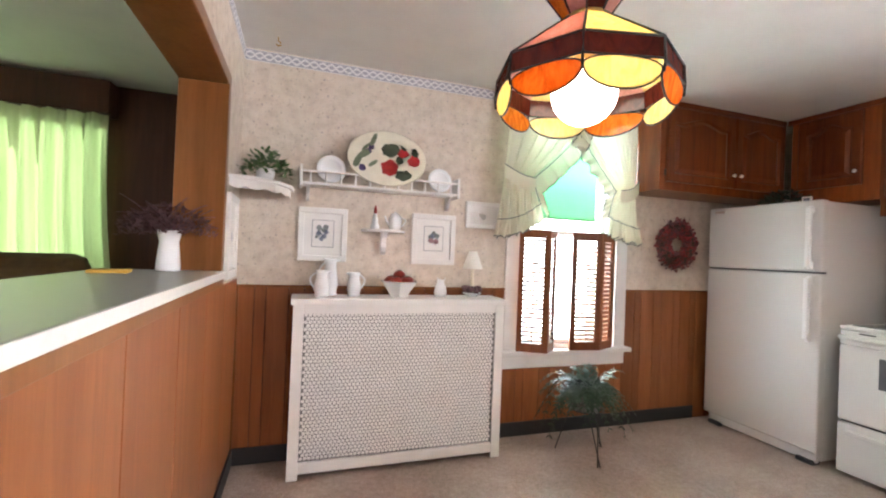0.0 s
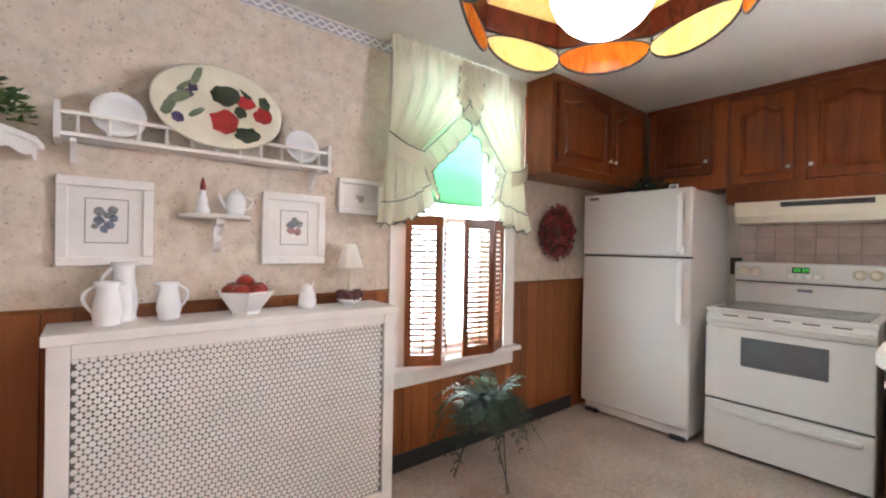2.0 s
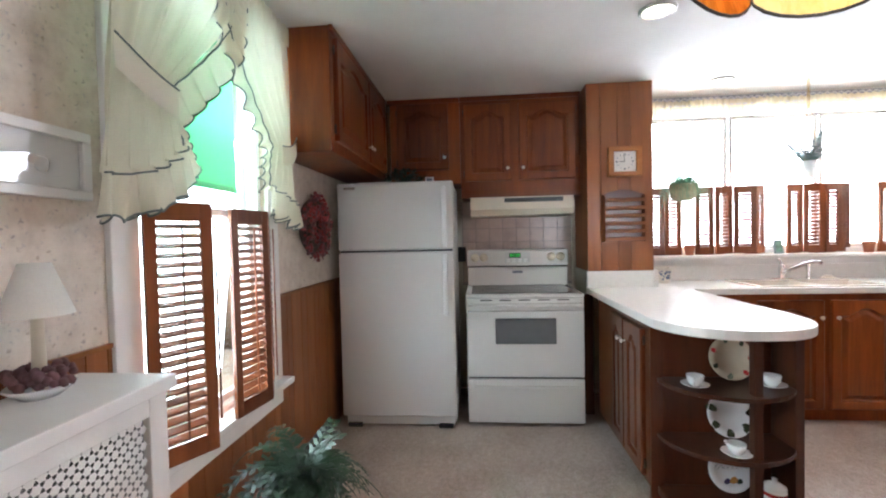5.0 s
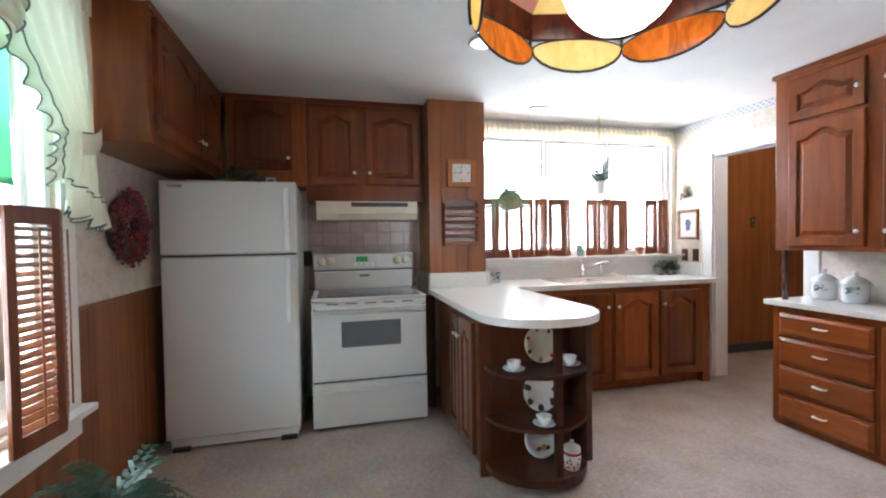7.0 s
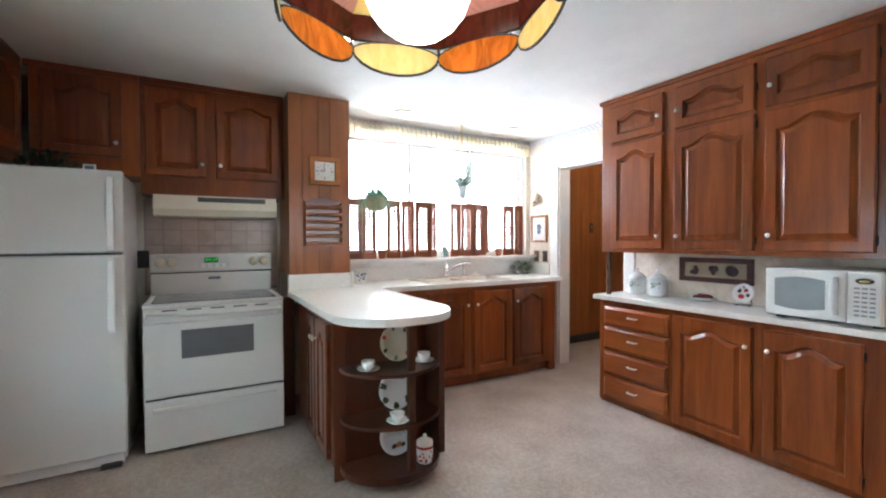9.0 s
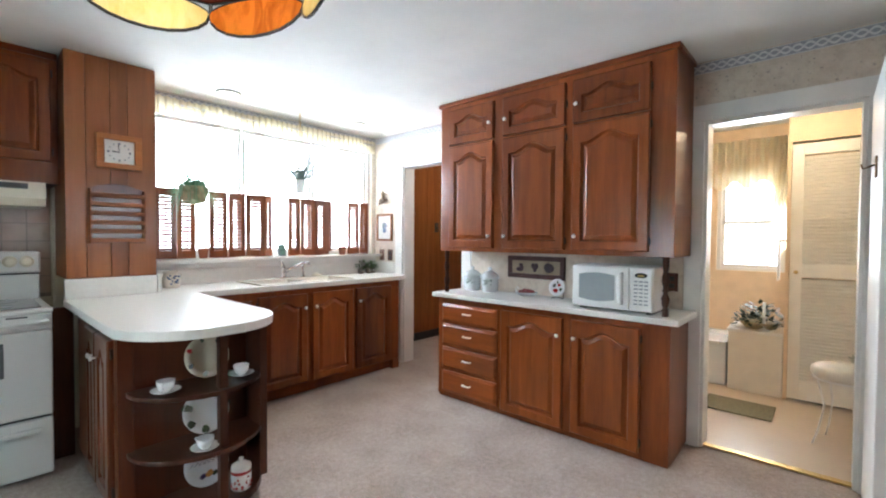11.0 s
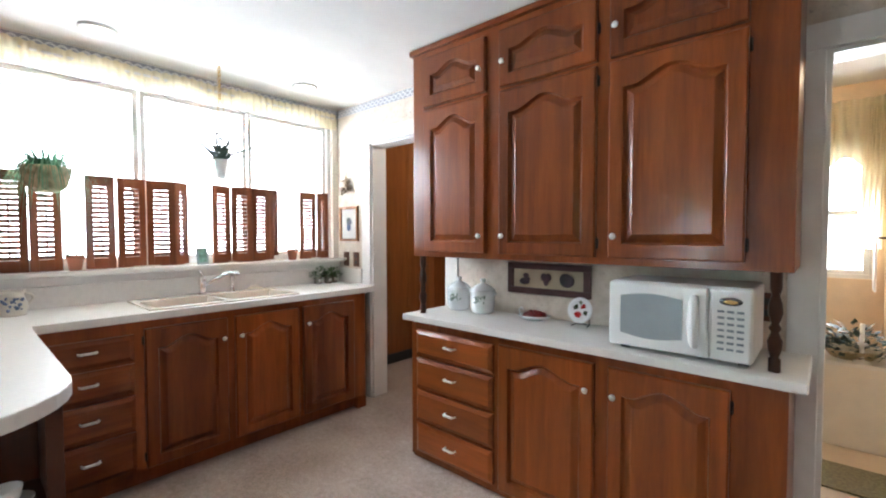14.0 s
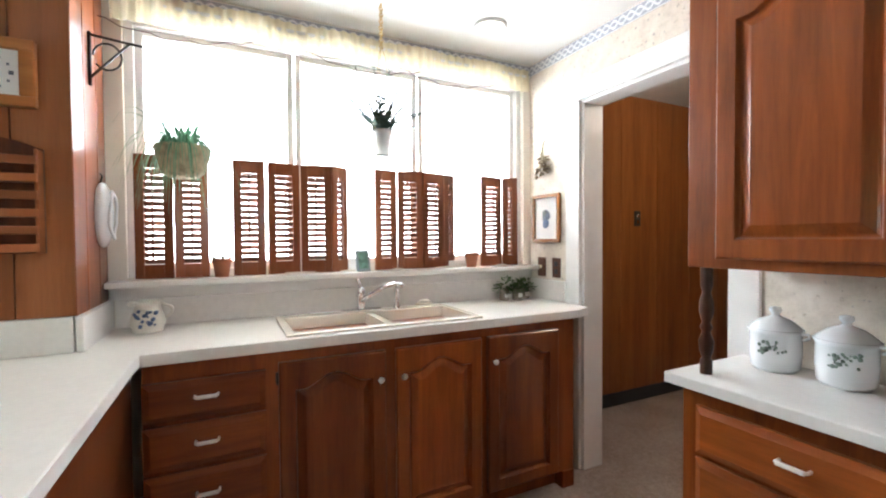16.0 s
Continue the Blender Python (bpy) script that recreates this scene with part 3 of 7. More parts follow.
HINGE = mesh_of(hb, "hinge", plain("dark_bronze", (0.03, 0.02, 0.015), 0.4, metal=0.5))


def add_door(parent, x, z, w, h, rise, knob, knob_low=False, mat=wood_v):
    d = part("door", door_mesh(w, h, rise), mat, parent)
    d.location = (x, 0, z)
    kx = 0.028 if knob == "l" else w - 0.028
    kz = 0.09 if knob_low else h - 0.115
    if h < 0.4:
        kz = h * 0.42
    piece("knob", KNOB, d, (kx, -0.025, kz), 90)
    hx = w + 0.004 if knob == "l" else -0.004
    for hz in (0.06, h - 0.06) if h > 0.35 else (h / 2,):
        piece("hinge", HINGE, d, (hx, -0.001, hz))
    return d


def add_drawer(parent, x, z, w, h, mat=wood_h):
    b = bm_new()
    box(b, 0, -0.014, 0, w, 0, h)
    lo = [(0.002, -0.014, 0.002), (w - 0.002, -0.014, 0.002), (w - 0.002, -0.014, h - 0.002), (0.002, -0.014, h - 0.002)]
    hi = [(0.022, -0.024, 0.022), (w - 0.022, -0.024, 0.022), (w - 0.022, -0.024, h - 0.022), (0.022, -0.024, h - 0.022)]
    a, c = [b.verts.new(p) for p in lo], [b.verts.new(p) for p in hi]
    for k in range(4):
        b.faces.new((a[k], a[(k + 1) % 4], c[(k + 1) % 4], c[k]))
    b.faces.new(c)
    d = part("drawer", b, mat, parent)
    d.location = (x, 0, z)
    piece("pull", PULL, d, (w / 2 - 0.035, -0.024, h / 2 + 0.012))
    return d


# uppers on the north wall, beside the window
UX = 3.37
up_n = thing("wall_cabinet", "red-brown wall cabinet with two arched doors, high beside the curtains", "cabinet", (2.12, 2.372, 1.767), 0, "wall cabinets")
bm = bm_new()
box(bm, 0, 0.0, 0, UX - 2.12 - 0.003, W_N - 2.372 - 0.004, 0.631, 0.002)
part("body", bm, wood_v, up_n)
bm = bm_new()
box(bm, -0.012, -0.022, 0.595, UX - 2.12 - 0.024, -0.001, 0.631, 0.005)
part("crown_strip", bm, wood_h, up_n)
add_door(up_n, 0.05, 0.06, 0.635, 0.525, 0.045, "r", True)
add_door(up_n, 0.70, 0.06, 0.51, 0.525, 0.045, "l", True)
# uppers over fridge and stove
up_e = thing("wall_cabinet", "red-brown wall cabinet over the refrigerator, one arched door", "cabinet", (UX, 2.350, 1.73), -90, "wall cabinets")
bm = bm_new()
box(bm, 0.022, 0, 0, 0.573, W_R - UX - 0.004, 0.668, 0.002)
part("body", bm, wood_v, up_e)
bm = bm_new()
box(bm, 0.002, -0.022, 0.632, 0.573, -0.001, 0.668, 0.005)
part("crown_strip", bm, wood_h, up_e)
add_door(up_e, 0.08, 0.115, 0.40, 0.51, 0.045, "r", True)
up_s = thing("wall_cabinet", "red-brown wall cabinet over the range hood, two arched doors", "cabinet", (UX, 1.775, 1.615), -90, "wall cabinets")
bm = bm_new()
box(bm, 0, 0, 0, 0.912, W_R - UX - 0.004, 0.783, 0.002)
part("body", bm, wood_v, up_s)
bm = bm_new()
box(bm, 0.0, -0.022, 0.747, 0.912, -0.001, 0.783, 0.005)
part("crown_strip", bm, wood_h, up_s)
add_door(up_s, 0.03, 0.13, 0.36, 0.59, 0.045, "r", True)
add_door(up_s, 0.45, 0.13, 0.43, 0.59, 0.045, "l", True)

# panelled column between stove and sink
col = thing("column", "boxed-in column clad in orange-brown boards", "column", kind="structure")
bm = bm_new()
box(bm, 3.205, 0.405, 1.045, W_E - 0.002, 0.855, CEIL - 0.002)
part("core", bm, panel_wood, col)
planks(col, "y", 3.205, -1, 0.395, 0.858, 1.045, CEIL - 0.003, (0.155, 0.09, 0.12, 0.10), panel_wood)
planks(col, "x", 0.405, -1, 3.195, W_E - 0.003, 1.045, CEIL - 0.003, (0.14, 0.16, 0.13), wood_v)

# L-shaped worktop with a round-ended peninsula
pts = [(3.196, 0.868)]
pts += [(2.10, 0.868)]
for k in range(1, 9):
    a = math.pi / 2 + k * math.pi / 16
    pts.append((2.045 + 0.31 * math.cos(a), 0.558 + 0.31 * math.sin(a)))
for k in range(1, 9):
    a = math.pi + k * math.pi / 16
    pts.append((2.045 + 0.31 * math.cos(a), 0.502 + 0.30 * math.sin(a)))
pts += [(2.96, 0.205), (3.035, 0.20), (3.038, 0.10), (3.038, -1.68), (3.09, W_S + 0.023), (W_E - 0.003, W_S + 0.023), (W_E - 0.003, 0.40), (3.196, 0.40)]
hole = [(3.10, -1.10), (3.50, -1.10), (3.50, -0.28), (3.10, -0.28)]
k0 = pts.index((3.038, 0.10))
front_path = pts[:k0 + 1] + [(3.038, -1.68)]
pts = pts[:k0 + 1] + [(3.038, -0.28)] + [hole[3], hole[2], hole[1], hole[0], hole[3]] + [(3.038, -0.28)] + pts[k0 + 1:]
bm = prism(bm_new(), pts, 0.885, 0.925)
wt = solid("worktop", bm, laminate, "white laminate worktop with a rounded peninsula end", "worktop")


def edge_band(path, z0, z1, parent):
    """A laminate edging strip that follows the counter's front, proud by 2 mm."""
    b = bm_new()
    rows = []
    for k, p in enumerate(path):
        q0, q1 = path[max(k - 1, 0)], path[min(k + 1, len(path) - 1)]
        d = Vector((q1[0] - q0[0], q1[1] - q0[1])).normalized()
        n = (d.y * 0.002, -d.x * 0.002)
        rows.append([b.verts.new((p[0] + n[0] * f, p[1] + n[1] * f, z)) for f, z in ((0, z0), (1, z0), (1, z1), (0, z1))])
    for r0, r1 in zip(rows, rows[1:]):
        for k in range(4):
            j = (k + 1) % 4
            b.faces.new((r0[k], r0[j], r1[j], r1[k]))
    b.faces.new(rows[0]), b.faces.new(rows[-1][::-1])
    bmesh.ops.recalc_face_normals(b, faces=b.faces[:])
    part("edge_band", b, laminate, parent)


edge_band(front_path, 0.887, 0.9225, wt)


for nm, a in (("backsplash_column", (3.172, 0.40, 3.194, 0.868)), ("backsplash_side", (3.172, 0.372, W_E - 0.024, 0.394)), ("backsplash_window", (W_E - 0.022, W_S + 0.022, W_E - 0.002, 0.37)), ("backsplash_end", (3.28, W_S + 0.001, W_E - 0.024, W_S + 0.020))):
    bm = bm_new()
    box(bm, a[0], a[1], 0.926, a[2], a[3], 1.045, 0.003)
    solid(nm, bm, laminate, "white laminate upstand", "backsplash", "structure")

# sink base units
sinkb = thing("sink_base_cabinet", "red-brown base unit under the sink, three arched doors", "cabinet", (3.068, 0.20, 0.0), -90, "base cabinets")
bm = bm_new()
box(bm, 0.0, 0.0, 0.09, 1.87, 0.55, 0.884, 0.002)
box(bm, 0.02, 0.06, 0.001, 1.80, 0.5, 0.09)
part("body", bm, wood_v, sinkb)
bm = bm_new()
box(bm, 1.79, -0.004, 0.001, 1.868, 0.06, 0.09, 0.004)
part("foot", bm, wood_v, sinkb)
for k, (dz, dh) in enumerate(((0.685, 0.135), (0.52, 0.15), (0.33, 0.175), (0.115, 0.20))):
    add_drawer(sinkb, 0.0, dz, 0.38, dh)
for dx, kb in ((0.425, "r"), (0.885, "l"), (1.335, "l")):
    add_door(sinkb, dx, 0.105, 0.415, 0.735, 0.05, kb)

# peninsula base with open corner shelves
pen = thing("peninsula_cabinet", "dark red-brown peninsula unit with open rounded end shelves", "cabinet", (3.0, 0.825, 0.0), 180, "base cabinets")
bm = bm_new()
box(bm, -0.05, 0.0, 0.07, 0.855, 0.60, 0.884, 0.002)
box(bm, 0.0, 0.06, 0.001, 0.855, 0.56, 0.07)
part("body", bm, wood_darkened, pen)
# dark board set in the gap beside the range, covering the pale wall
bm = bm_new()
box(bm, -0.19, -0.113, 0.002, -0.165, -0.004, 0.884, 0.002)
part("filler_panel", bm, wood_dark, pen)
add_door(pen, 0.30, 0.10, 0.235, 0.74, 0.05, "r", False, wood_darkened)
add_door(pen, 0.55, 0.10, 0.26, 0.74, 0.05, "l", False, wood_darkened)


def shelf_outline(r):
    out = [(0.856, 0.03)]
    for k in range(17):
        a = -math.pi / 2 + k * math.pi / 16
        out.append((0.90 + r * math.cos(a) * 0.92, 0.315 + 0.285 * math.sin(a)))
    out.append((0.856, 0.60))
    return out


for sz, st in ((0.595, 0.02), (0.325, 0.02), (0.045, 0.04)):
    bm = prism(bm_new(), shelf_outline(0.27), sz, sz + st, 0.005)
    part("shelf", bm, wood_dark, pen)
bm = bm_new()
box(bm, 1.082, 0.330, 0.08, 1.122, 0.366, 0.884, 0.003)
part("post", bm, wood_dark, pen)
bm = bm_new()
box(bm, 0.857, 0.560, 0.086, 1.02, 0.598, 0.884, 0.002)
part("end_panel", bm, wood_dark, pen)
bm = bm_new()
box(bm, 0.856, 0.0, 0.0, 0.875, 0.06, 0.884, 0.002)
part("stile", bm, wood_darkened, pen)

# hutch: base, top and upper on the south wall
hb_ = thing("drawer_cabinet", "red-brown hutch base with four drawers and two arched doors", "cabinet", (2.262, -1.385, 0.0), 180, "hutch")
bm = bm_new()
box(bm, 0, 0, 0.02, 1.762, W_S * -1 - 1.385 - 0.024, 0.8205, 0.002)
box(bm, 0.004, 0.012, 0.0, 1.757, 0.3, 0.02)
part("body", bm, wood_v, hb_)
for dz, dh in ((0.622, 0.15), (0.432, 0.176), (0.238, 0.178), (0.050, 0.174)):
    add_drawer(hb_, 0.051, dz, 0.543, dh)
add_door(hb_, 0.631, 0.045, 0.484, 0.735, 0.05, "r")
add_door(hb_, 1.176, 0.045, 0.426, 0.735, 0.05, "l")
bm = bm_new()
box(bm, 0.452, W_S + 0.024, 0.8215, 2.305, -1.348, 0.857, 0.005)
hw = solid("hutch_worktop", bm, laminate, "white laminate counter on the hutch", "worktop")
bm = bm_new()
box(bm, 0.456, -1.3475, 0.8235, 2.301, -1.3455, 0.8545)
part("edge_band", bm, laminate, hw)
hu = thing("hutch_cabinet", "tall red-brown hutch upper with six arched doors", "cabinet", (2.262, -1.405, 1.20), 180, "hutch")
bm = bm_new()
box(bm, 0, 0, 0, 1.766, -W_S - 1.405 - 0.024, 1.18, 0.002)
part("body", bm, wood_v, hu)
bm = bm_new()
box(bm, -0.016, -0.02, 1.165, 1.784, 0.02, 1.197, 0.006)
box(bm, 1.750, 0.02, 1.165, 1.784, 0.368, 1.197, 0.004)
part("cornice", bm, wood_h, hu)
for dx, dw, kb in ((0.100, 0.434, "r"), (0.619, 0.488, "l"), (1.162, 0.470, "l")):
    add_door(hu, dx, 0.03, dw, 0.80, 0.055, kb, True)
    add_door(hu, dx, 0.85, dw, 0.275, 0.045, kb)
bm = bm_new()
box(bm, 0.537, W_S + 0.002, 0.8585, 2.235, W_S + 0.02, 1.199)
solid("backsplash_hutch", bm, wallpaper, "pale papered panel behind the hutch counter", "backsplash", "structure")
pv = [(0.018, 0), (0.018, 0.045), (0.012, 0.05), (0.02, 0.075), (0.023, 0.105), (0.012, 0.135), (0.019, 0.15), (0.012, 0.165), (0.022, 0.20), (0.02, 0.235), (0.012, 0.262), (0.018, 0.285), (0.018, 0.342)]
for px in (2.222, 0.545):
    solid("turned_post", lathe(bm_new(), pv, 16), wood_dark, "turned dark wood post holding up the hutch", "post", place=(px, -1.44, 0.8575), group="hutch posts")


# ---- appliances ----
fr = thing("refrigerator", "white two-door top-freezer refrigerator with a pebbled finish", "refrigerator", (2.95, 2.612, 0.0), -90)
bm = bm_new()
box(bm, 0.008, 0.0, 0.03, 0.792, 0.62, 1.69, 0.006)
part("body", bm, enamel, fr)
bm = bm_new()
box(bm, 0, -0.068, 1.236, 0.80, -0.004, 1.698, 0.012)
fz = part("freezer_door", bm, enamel, fr)
# dark strip standing in for the shadow between the two doors
bm = bm_new()
box(bm, 0.012, -0.055, 1.2225, 0.788, -0.003, 1.2355)
part("gasket", bm, dark_plastic, fr)
bm = bm_new()
box(bm, 0, -0.068, 0.085, 0.80, -0.004, 1.222, 0.012)
fd = part("fridge_door", bm, enamel, fr)
bm = bm_new()
box(bm, 0.724, -0.118, 1.262, 0.758, -0.092, 1.650, 0.009)
box(bm, 0.728, -0.094, 1.250, 0.754, -0.066, 1.300, 0.006)
box(bm, 0.728, -0.094, 1.610, 0.754, -0.066, 1.660, 0.006)
part("handle", bm, plastic_white, fz)
bm = bm_new()
box(bm, 0.724, -0.118, 0.800, 0.758, -0.092, 1.195, 0.009)
box(bm, 0.728, -0.094, 0.785, 0.754, -0.066, 0.840, 0.006)
box(bm, 0.728, -0.094, 1.155, 0.754, -0.066, 1.205, 0.006)
part("handle", bm, plastic_white, fd)
bm = bm_new()
box(bm, 0.05, -0.07, 1.655, 0.13, -0.067, 1.672)
part("badge", bm, chrome, fz)
bm = bm_new()
box(bm, 0.02, -0.03, 0.018, 0.78, 0.0, 0.084, 0.004)
part("kick_grille", bm, plastic_white, fr)
for fx in (0.03, 0.67):
    bm = bm_new()
    box(bm, fx, -0.05, 0.001, fx + 0.10, 0.03, 0.03, 0.004)
    part("foot", bm, dark_plastic, fr)

st = thing("range", "white electric range with a black glass cooktop", "stove", (2.975, 1.742, 0.0), -90)
SW = 0.80
bm = bm_new()
box(bm, 0.004, 0.0, 0.02, SW - 0.004, 0.62, 0.893, 0.004)
part("body", bm, enamel, st)
bm = bm_new()
box(bm, 0, -0.03, 0.893, SW, 0.60, 0.915, 0.006)
part("cooktop_rim", bm, enamel, st)
bm = bm_new()
box(bm, 0.04, 0.02, 0.9155, SW - 0.04, 0.53, 0.919, 0.001)
ck = part("cooktop", bm, black_glass, st, "black glass cooktop")
for cx, cy, cr in ((0.21, 0.15, 0.10), (0.59, 0.15, 0.075), (0.21, 0.40, 0.075), (0.59, 0.40, 0.10)):
    bm = bm_new()
    tube(bm, [(cx + cr * math.cos(a * math.pi / 16), cy + cr * math.sin(a * math.pi / 16), 0.9192) for a in range(32)], 0.0012, 4, True)
    part("burner_ring", bm, plain("grey_print", (0.20, 0.20, 0.21), 0.4), ck)
bm = bm_new()
box(bm, 0.004, -0.035, 0.345, SW - 0.004, -0.003, 0.80, 0.008)
od = part("oven_door", bm, enamel, st)
bm = bm_new()
box(bm, 0.20, -0.0375, 0.575, 0.61, -0.0345, 0.752, 0.001)
part("oven_window", bm, oven_glass, od, "grey tinted oven window")
bm = bm_new()
tube(bm, [(0.03, -0.03, 0.848), (0.03, -0.075, 0.85), (0.06, -0.085, 0.85), (SW - 0.06, -0.085, 0.85), (SW - 0.03, -0.075, 0.85), (SW - 0.03, -0.03, 0.848)], 0.013, 10)
part("handle", bm, enamel, od)
bm = bm_new()
box(bm, 0.004, -0.030, 0.806, SW - 0.004, -0.003, 0.888, 0.005)
vp = part("vent_panel", bm, enamel, st)
for k in range(5):
    bm = bm_new()
    box(bm, 0.10 + k * 0.13, -0.0315, 0.872, 0.18 + k * 0.13, -0.0295, 0.880)
    part("slot", bm, dark_plastic, vp)
bm = bm_new()
box(bm, 0.004, -0.035, 0.028, SW - 0.004, -0.003, 0.33, 0.008)
sd = part("storage_drawer", bm, enamel, st)
# dark strip put in for the shade in the gap over the drawer
bm = bm_new()
box(bm, 0.010, -0.012, 0.327, SW - 0.010, -0.001, 0.348)
part("drawer_seam", bm, dark_plastic, st)
bm = bm_new()
box(bm, 0.05, -0.056, 0.262, SW - 0.05, -0.034, 0.290, 0.006)
part("grip", bm, enamel, sd)
bm = bm_new()
box(bm, 0.004, 0.505, 0.915, SW - 0.004, 0.62, 1.065, 0.008)
box(bm, 0.0, 0.49, 1.075, SW, 0.60, 1.205, 0.012)
cp = part("control_panel", bm, enamel, st)
bm = bm_new()
box(bm, 0.004, 0.515, 1.062, SW - 0.004, 0.60, 1.078)
part("seam", bm, dark_plastic, cp)
for kx in (0.062, 0.132, 0.665, 0.737):
    bm = bm_new()
    lathe(bm, [(0.034, 0), (0.034, 0.003), (0.026, 0.006), (0.025, 0.020), (0.02, 0.024), (0, 0.024)], 18)
    kk = part("dial", bm, almond, cp)
    kk.matrix_basis = pose(kx, 0.4895, 1.145, 90)
bm = bm_new()
box(bm, 0.30, 0.487, 1.10, 0.50, 0.4905, 1.185, 0.001)
dp = part("display", bm, plain("display_grey", (0.55, 0.56, 0.55), 0.3), cp)
bm = bm_new()
box(bm, 0.335, 0.4855, 1.14, 0.425, 0.4875, 1.178)
part("screen", bm, black_glass, dp)
for k in range(4):
    bm = bm_new()
    dx = 0.345 + 0.019 * k + (0.006 if k > 1 else 0)
    box(bm, dx, 0.4845, 1.148, dx + 0.004, 0.486, 1.170)
    box(bm, dx, 0.4845, 1.166, dx + 0.012, 0.486, 1.170)
    box(bm, dx + 0.009, 0.4845, 1.148, dx + 0.012, 0.486, 1.170)
    part("digit", bm, digit_glow, dp)
for k in range(8):
    bm = bm_new()
    box(bm, 0.315 + 0.045 * (k % 4), 0.4855, 1.105 + 0.016 * (k // 4), 0.343 + 0.045 * (k % 4), 0.4875, 1.115 + 0.016 * (k // 4))
    part("button", bm, plastic_white, dp)
bm = bm_new()
box(bm, 0.36, 0.5035, 1.015, 0.44, 0.5055, 1.035)
part("badge", bm, grey_ink, st)

hd = thing("range_hood", "almond range hood under the wall cabinet", "range hood", (3.315, 1.704, 1.474), -90)
bm = bm_new()
vs = [(0, 0.03, 0), (0.778, 0.03, 0), (0.778, 0.385, 0), (0, 0.385, 0), (0, 0.0, 0.045), (0.778, 0.0, 0.045), (0, 0.0, 0.140), (0.778, 0.0, 0.140), (0, 0.385, 0.140), (0.778, 0.385, 0.140)]
v = [bm.verts.new(p) for p in vs]
for f in ((0, 1, 5, 4), (4, 5, 7, 6), (6, 7, 9, 8), (0, 3, 2, 1), (0, 4, 6, 8, 3), (1, 2, 9, 7, 5), (3, 8, 9, 2)):
    bm.faces.new([v[i] for i in f])
part("shell", bm, almond, hd)
bm = bm_new()
box(bm, 0.26, -0.004, 0.098, 0.70, 0.001, 0.130, 0.001)
gr = part("vent_grille", bm, dark_plastic, hd)
for k in range(3):
    bm = bm_new()
    box(bm, 0.26, -0.0075, 0.103 + 0.010 * k, 0.54, -0.0042, 0.106 + 0.010 * k)
    part("bar", bm, iron, gr)
bm = bm_new()
box(bm, 0.60, -0.008, 0.105, 0.67, -0.0042, 0.123)
part("switch", bm, iron, gr)

tiles = thing("tile_backsplash", "square pinkish glazed wall tiles behind the range", "tile", kind="structure")
tmat = plain("glazed_tile", (0.56, 0.44, 0.38), 0.2, coat=0.3, var=0.08)
b = bm_new()
box(b, -0.006, -0.0550, -0.0550, 0, 0.0550, 0.0550, 0.002)
tme = mesh_of(b, "tile", tmat)
bm = bm_new()
box(bm, W_R - 0.006, 0.87, 0.9, W_R - 0.001, 1.79, 1.612)
part("grout", bm, plain("grout", (0.36, 0.31, 0.28), 0.9), tiles)
for iy in range(8):
    for iz in range(6):
        piece("tile", tme, tiles, (W_R - 0.006, 0.928 + 0.1145 * iy, 0.98 + 0.1145 * iz))

# radiator cover
rc = thing("radiator_cover", "white painted radiator cover with a pierced metal grille", "radiator cover", (-0.265, 2.43, 0.0), 0)
RW, RD, RH = 1.255, W_N - 2.43 - 0.024, 0.985
for nm, a in (("top", (-0.012, -0.02, RH - 0.035, RW + 0.012, RD, RH)), ("stile", (0, 0, 0.002, 0.058, 0.02, RH - 0.035)), ("stile", (RW - 0.058, 0, 0.002, RW, 0.02, RH - 0.035)),
              ("rail", (0.058, 0, RH - 0.085, RW - 0.058, 0.02, RH - 0.035)), ("rail", (0.058, 0, 0.035, RW - 0.058, 0.02, 0.095)), ("side", (0, 0.02, 0.002, 0.02, RD, RH - 0.035)), ("side", (RW - 0.02, 0.02, 0.002, RW, RD, RH - 0.035))):
    bm = bm_new()
    box(bm, *a, 0.003)
    part(nm, bm, white_paint, rc)
# grey sheet close behind the grille, coloured as the dim inside of the cover
bm = bm_new()
box(bm, 0.02, 0.045, 0.01, RW - 0.02, 0.055, RH - 0.04)
part("back", bm, plain("grille_shade_grey", (0.17, 0.17, 0.165), 0.8), rc)
gx0, gx1, gz0, gz1 = 0.058, RW - 0.058, 0.095, RH - 0.085
bm = bm_new()
CELL = 0.0225
nx, nz = int((gx1 - gx0) / CELL) + 1, int((gz1 - gz0) / (CELL * 0.866)) + 1
for j in range(nz):
    for i in range(nx):
        cx = gx0 + (i + 0.5 * (j % 2)) * CELL
        cz = gz0 + j * CELL * 0.866
        if not (gx0 + 0.004 < cx < gx1 - 0.004 and gz0 + 0.004 < cz < gz1 - 0.004):
            continue
        c = bm.verts.new((cx, 0.008, cz))
        ring = []
        for k in range(12):
            rr = CELL * (0.525 if k % 2 == 0 else 0.40)
            a = k * math.pi / 6
            ring.append(bm.verts.new((min(max(cx + rr * math.cos(a), gx0), gx1), 0.008, min(max(cz + rr * math.sin(a), gz0), gz1))))
        for k in range(12):
            bm.faces.new((c, ring[k], ring[(k + 1) % 12]))
gme = mesh_of(bm, "grille", white_paint)
tagged(piece("grille", gme, rc), "white pierced grille in a star pattern", kind="stuff")


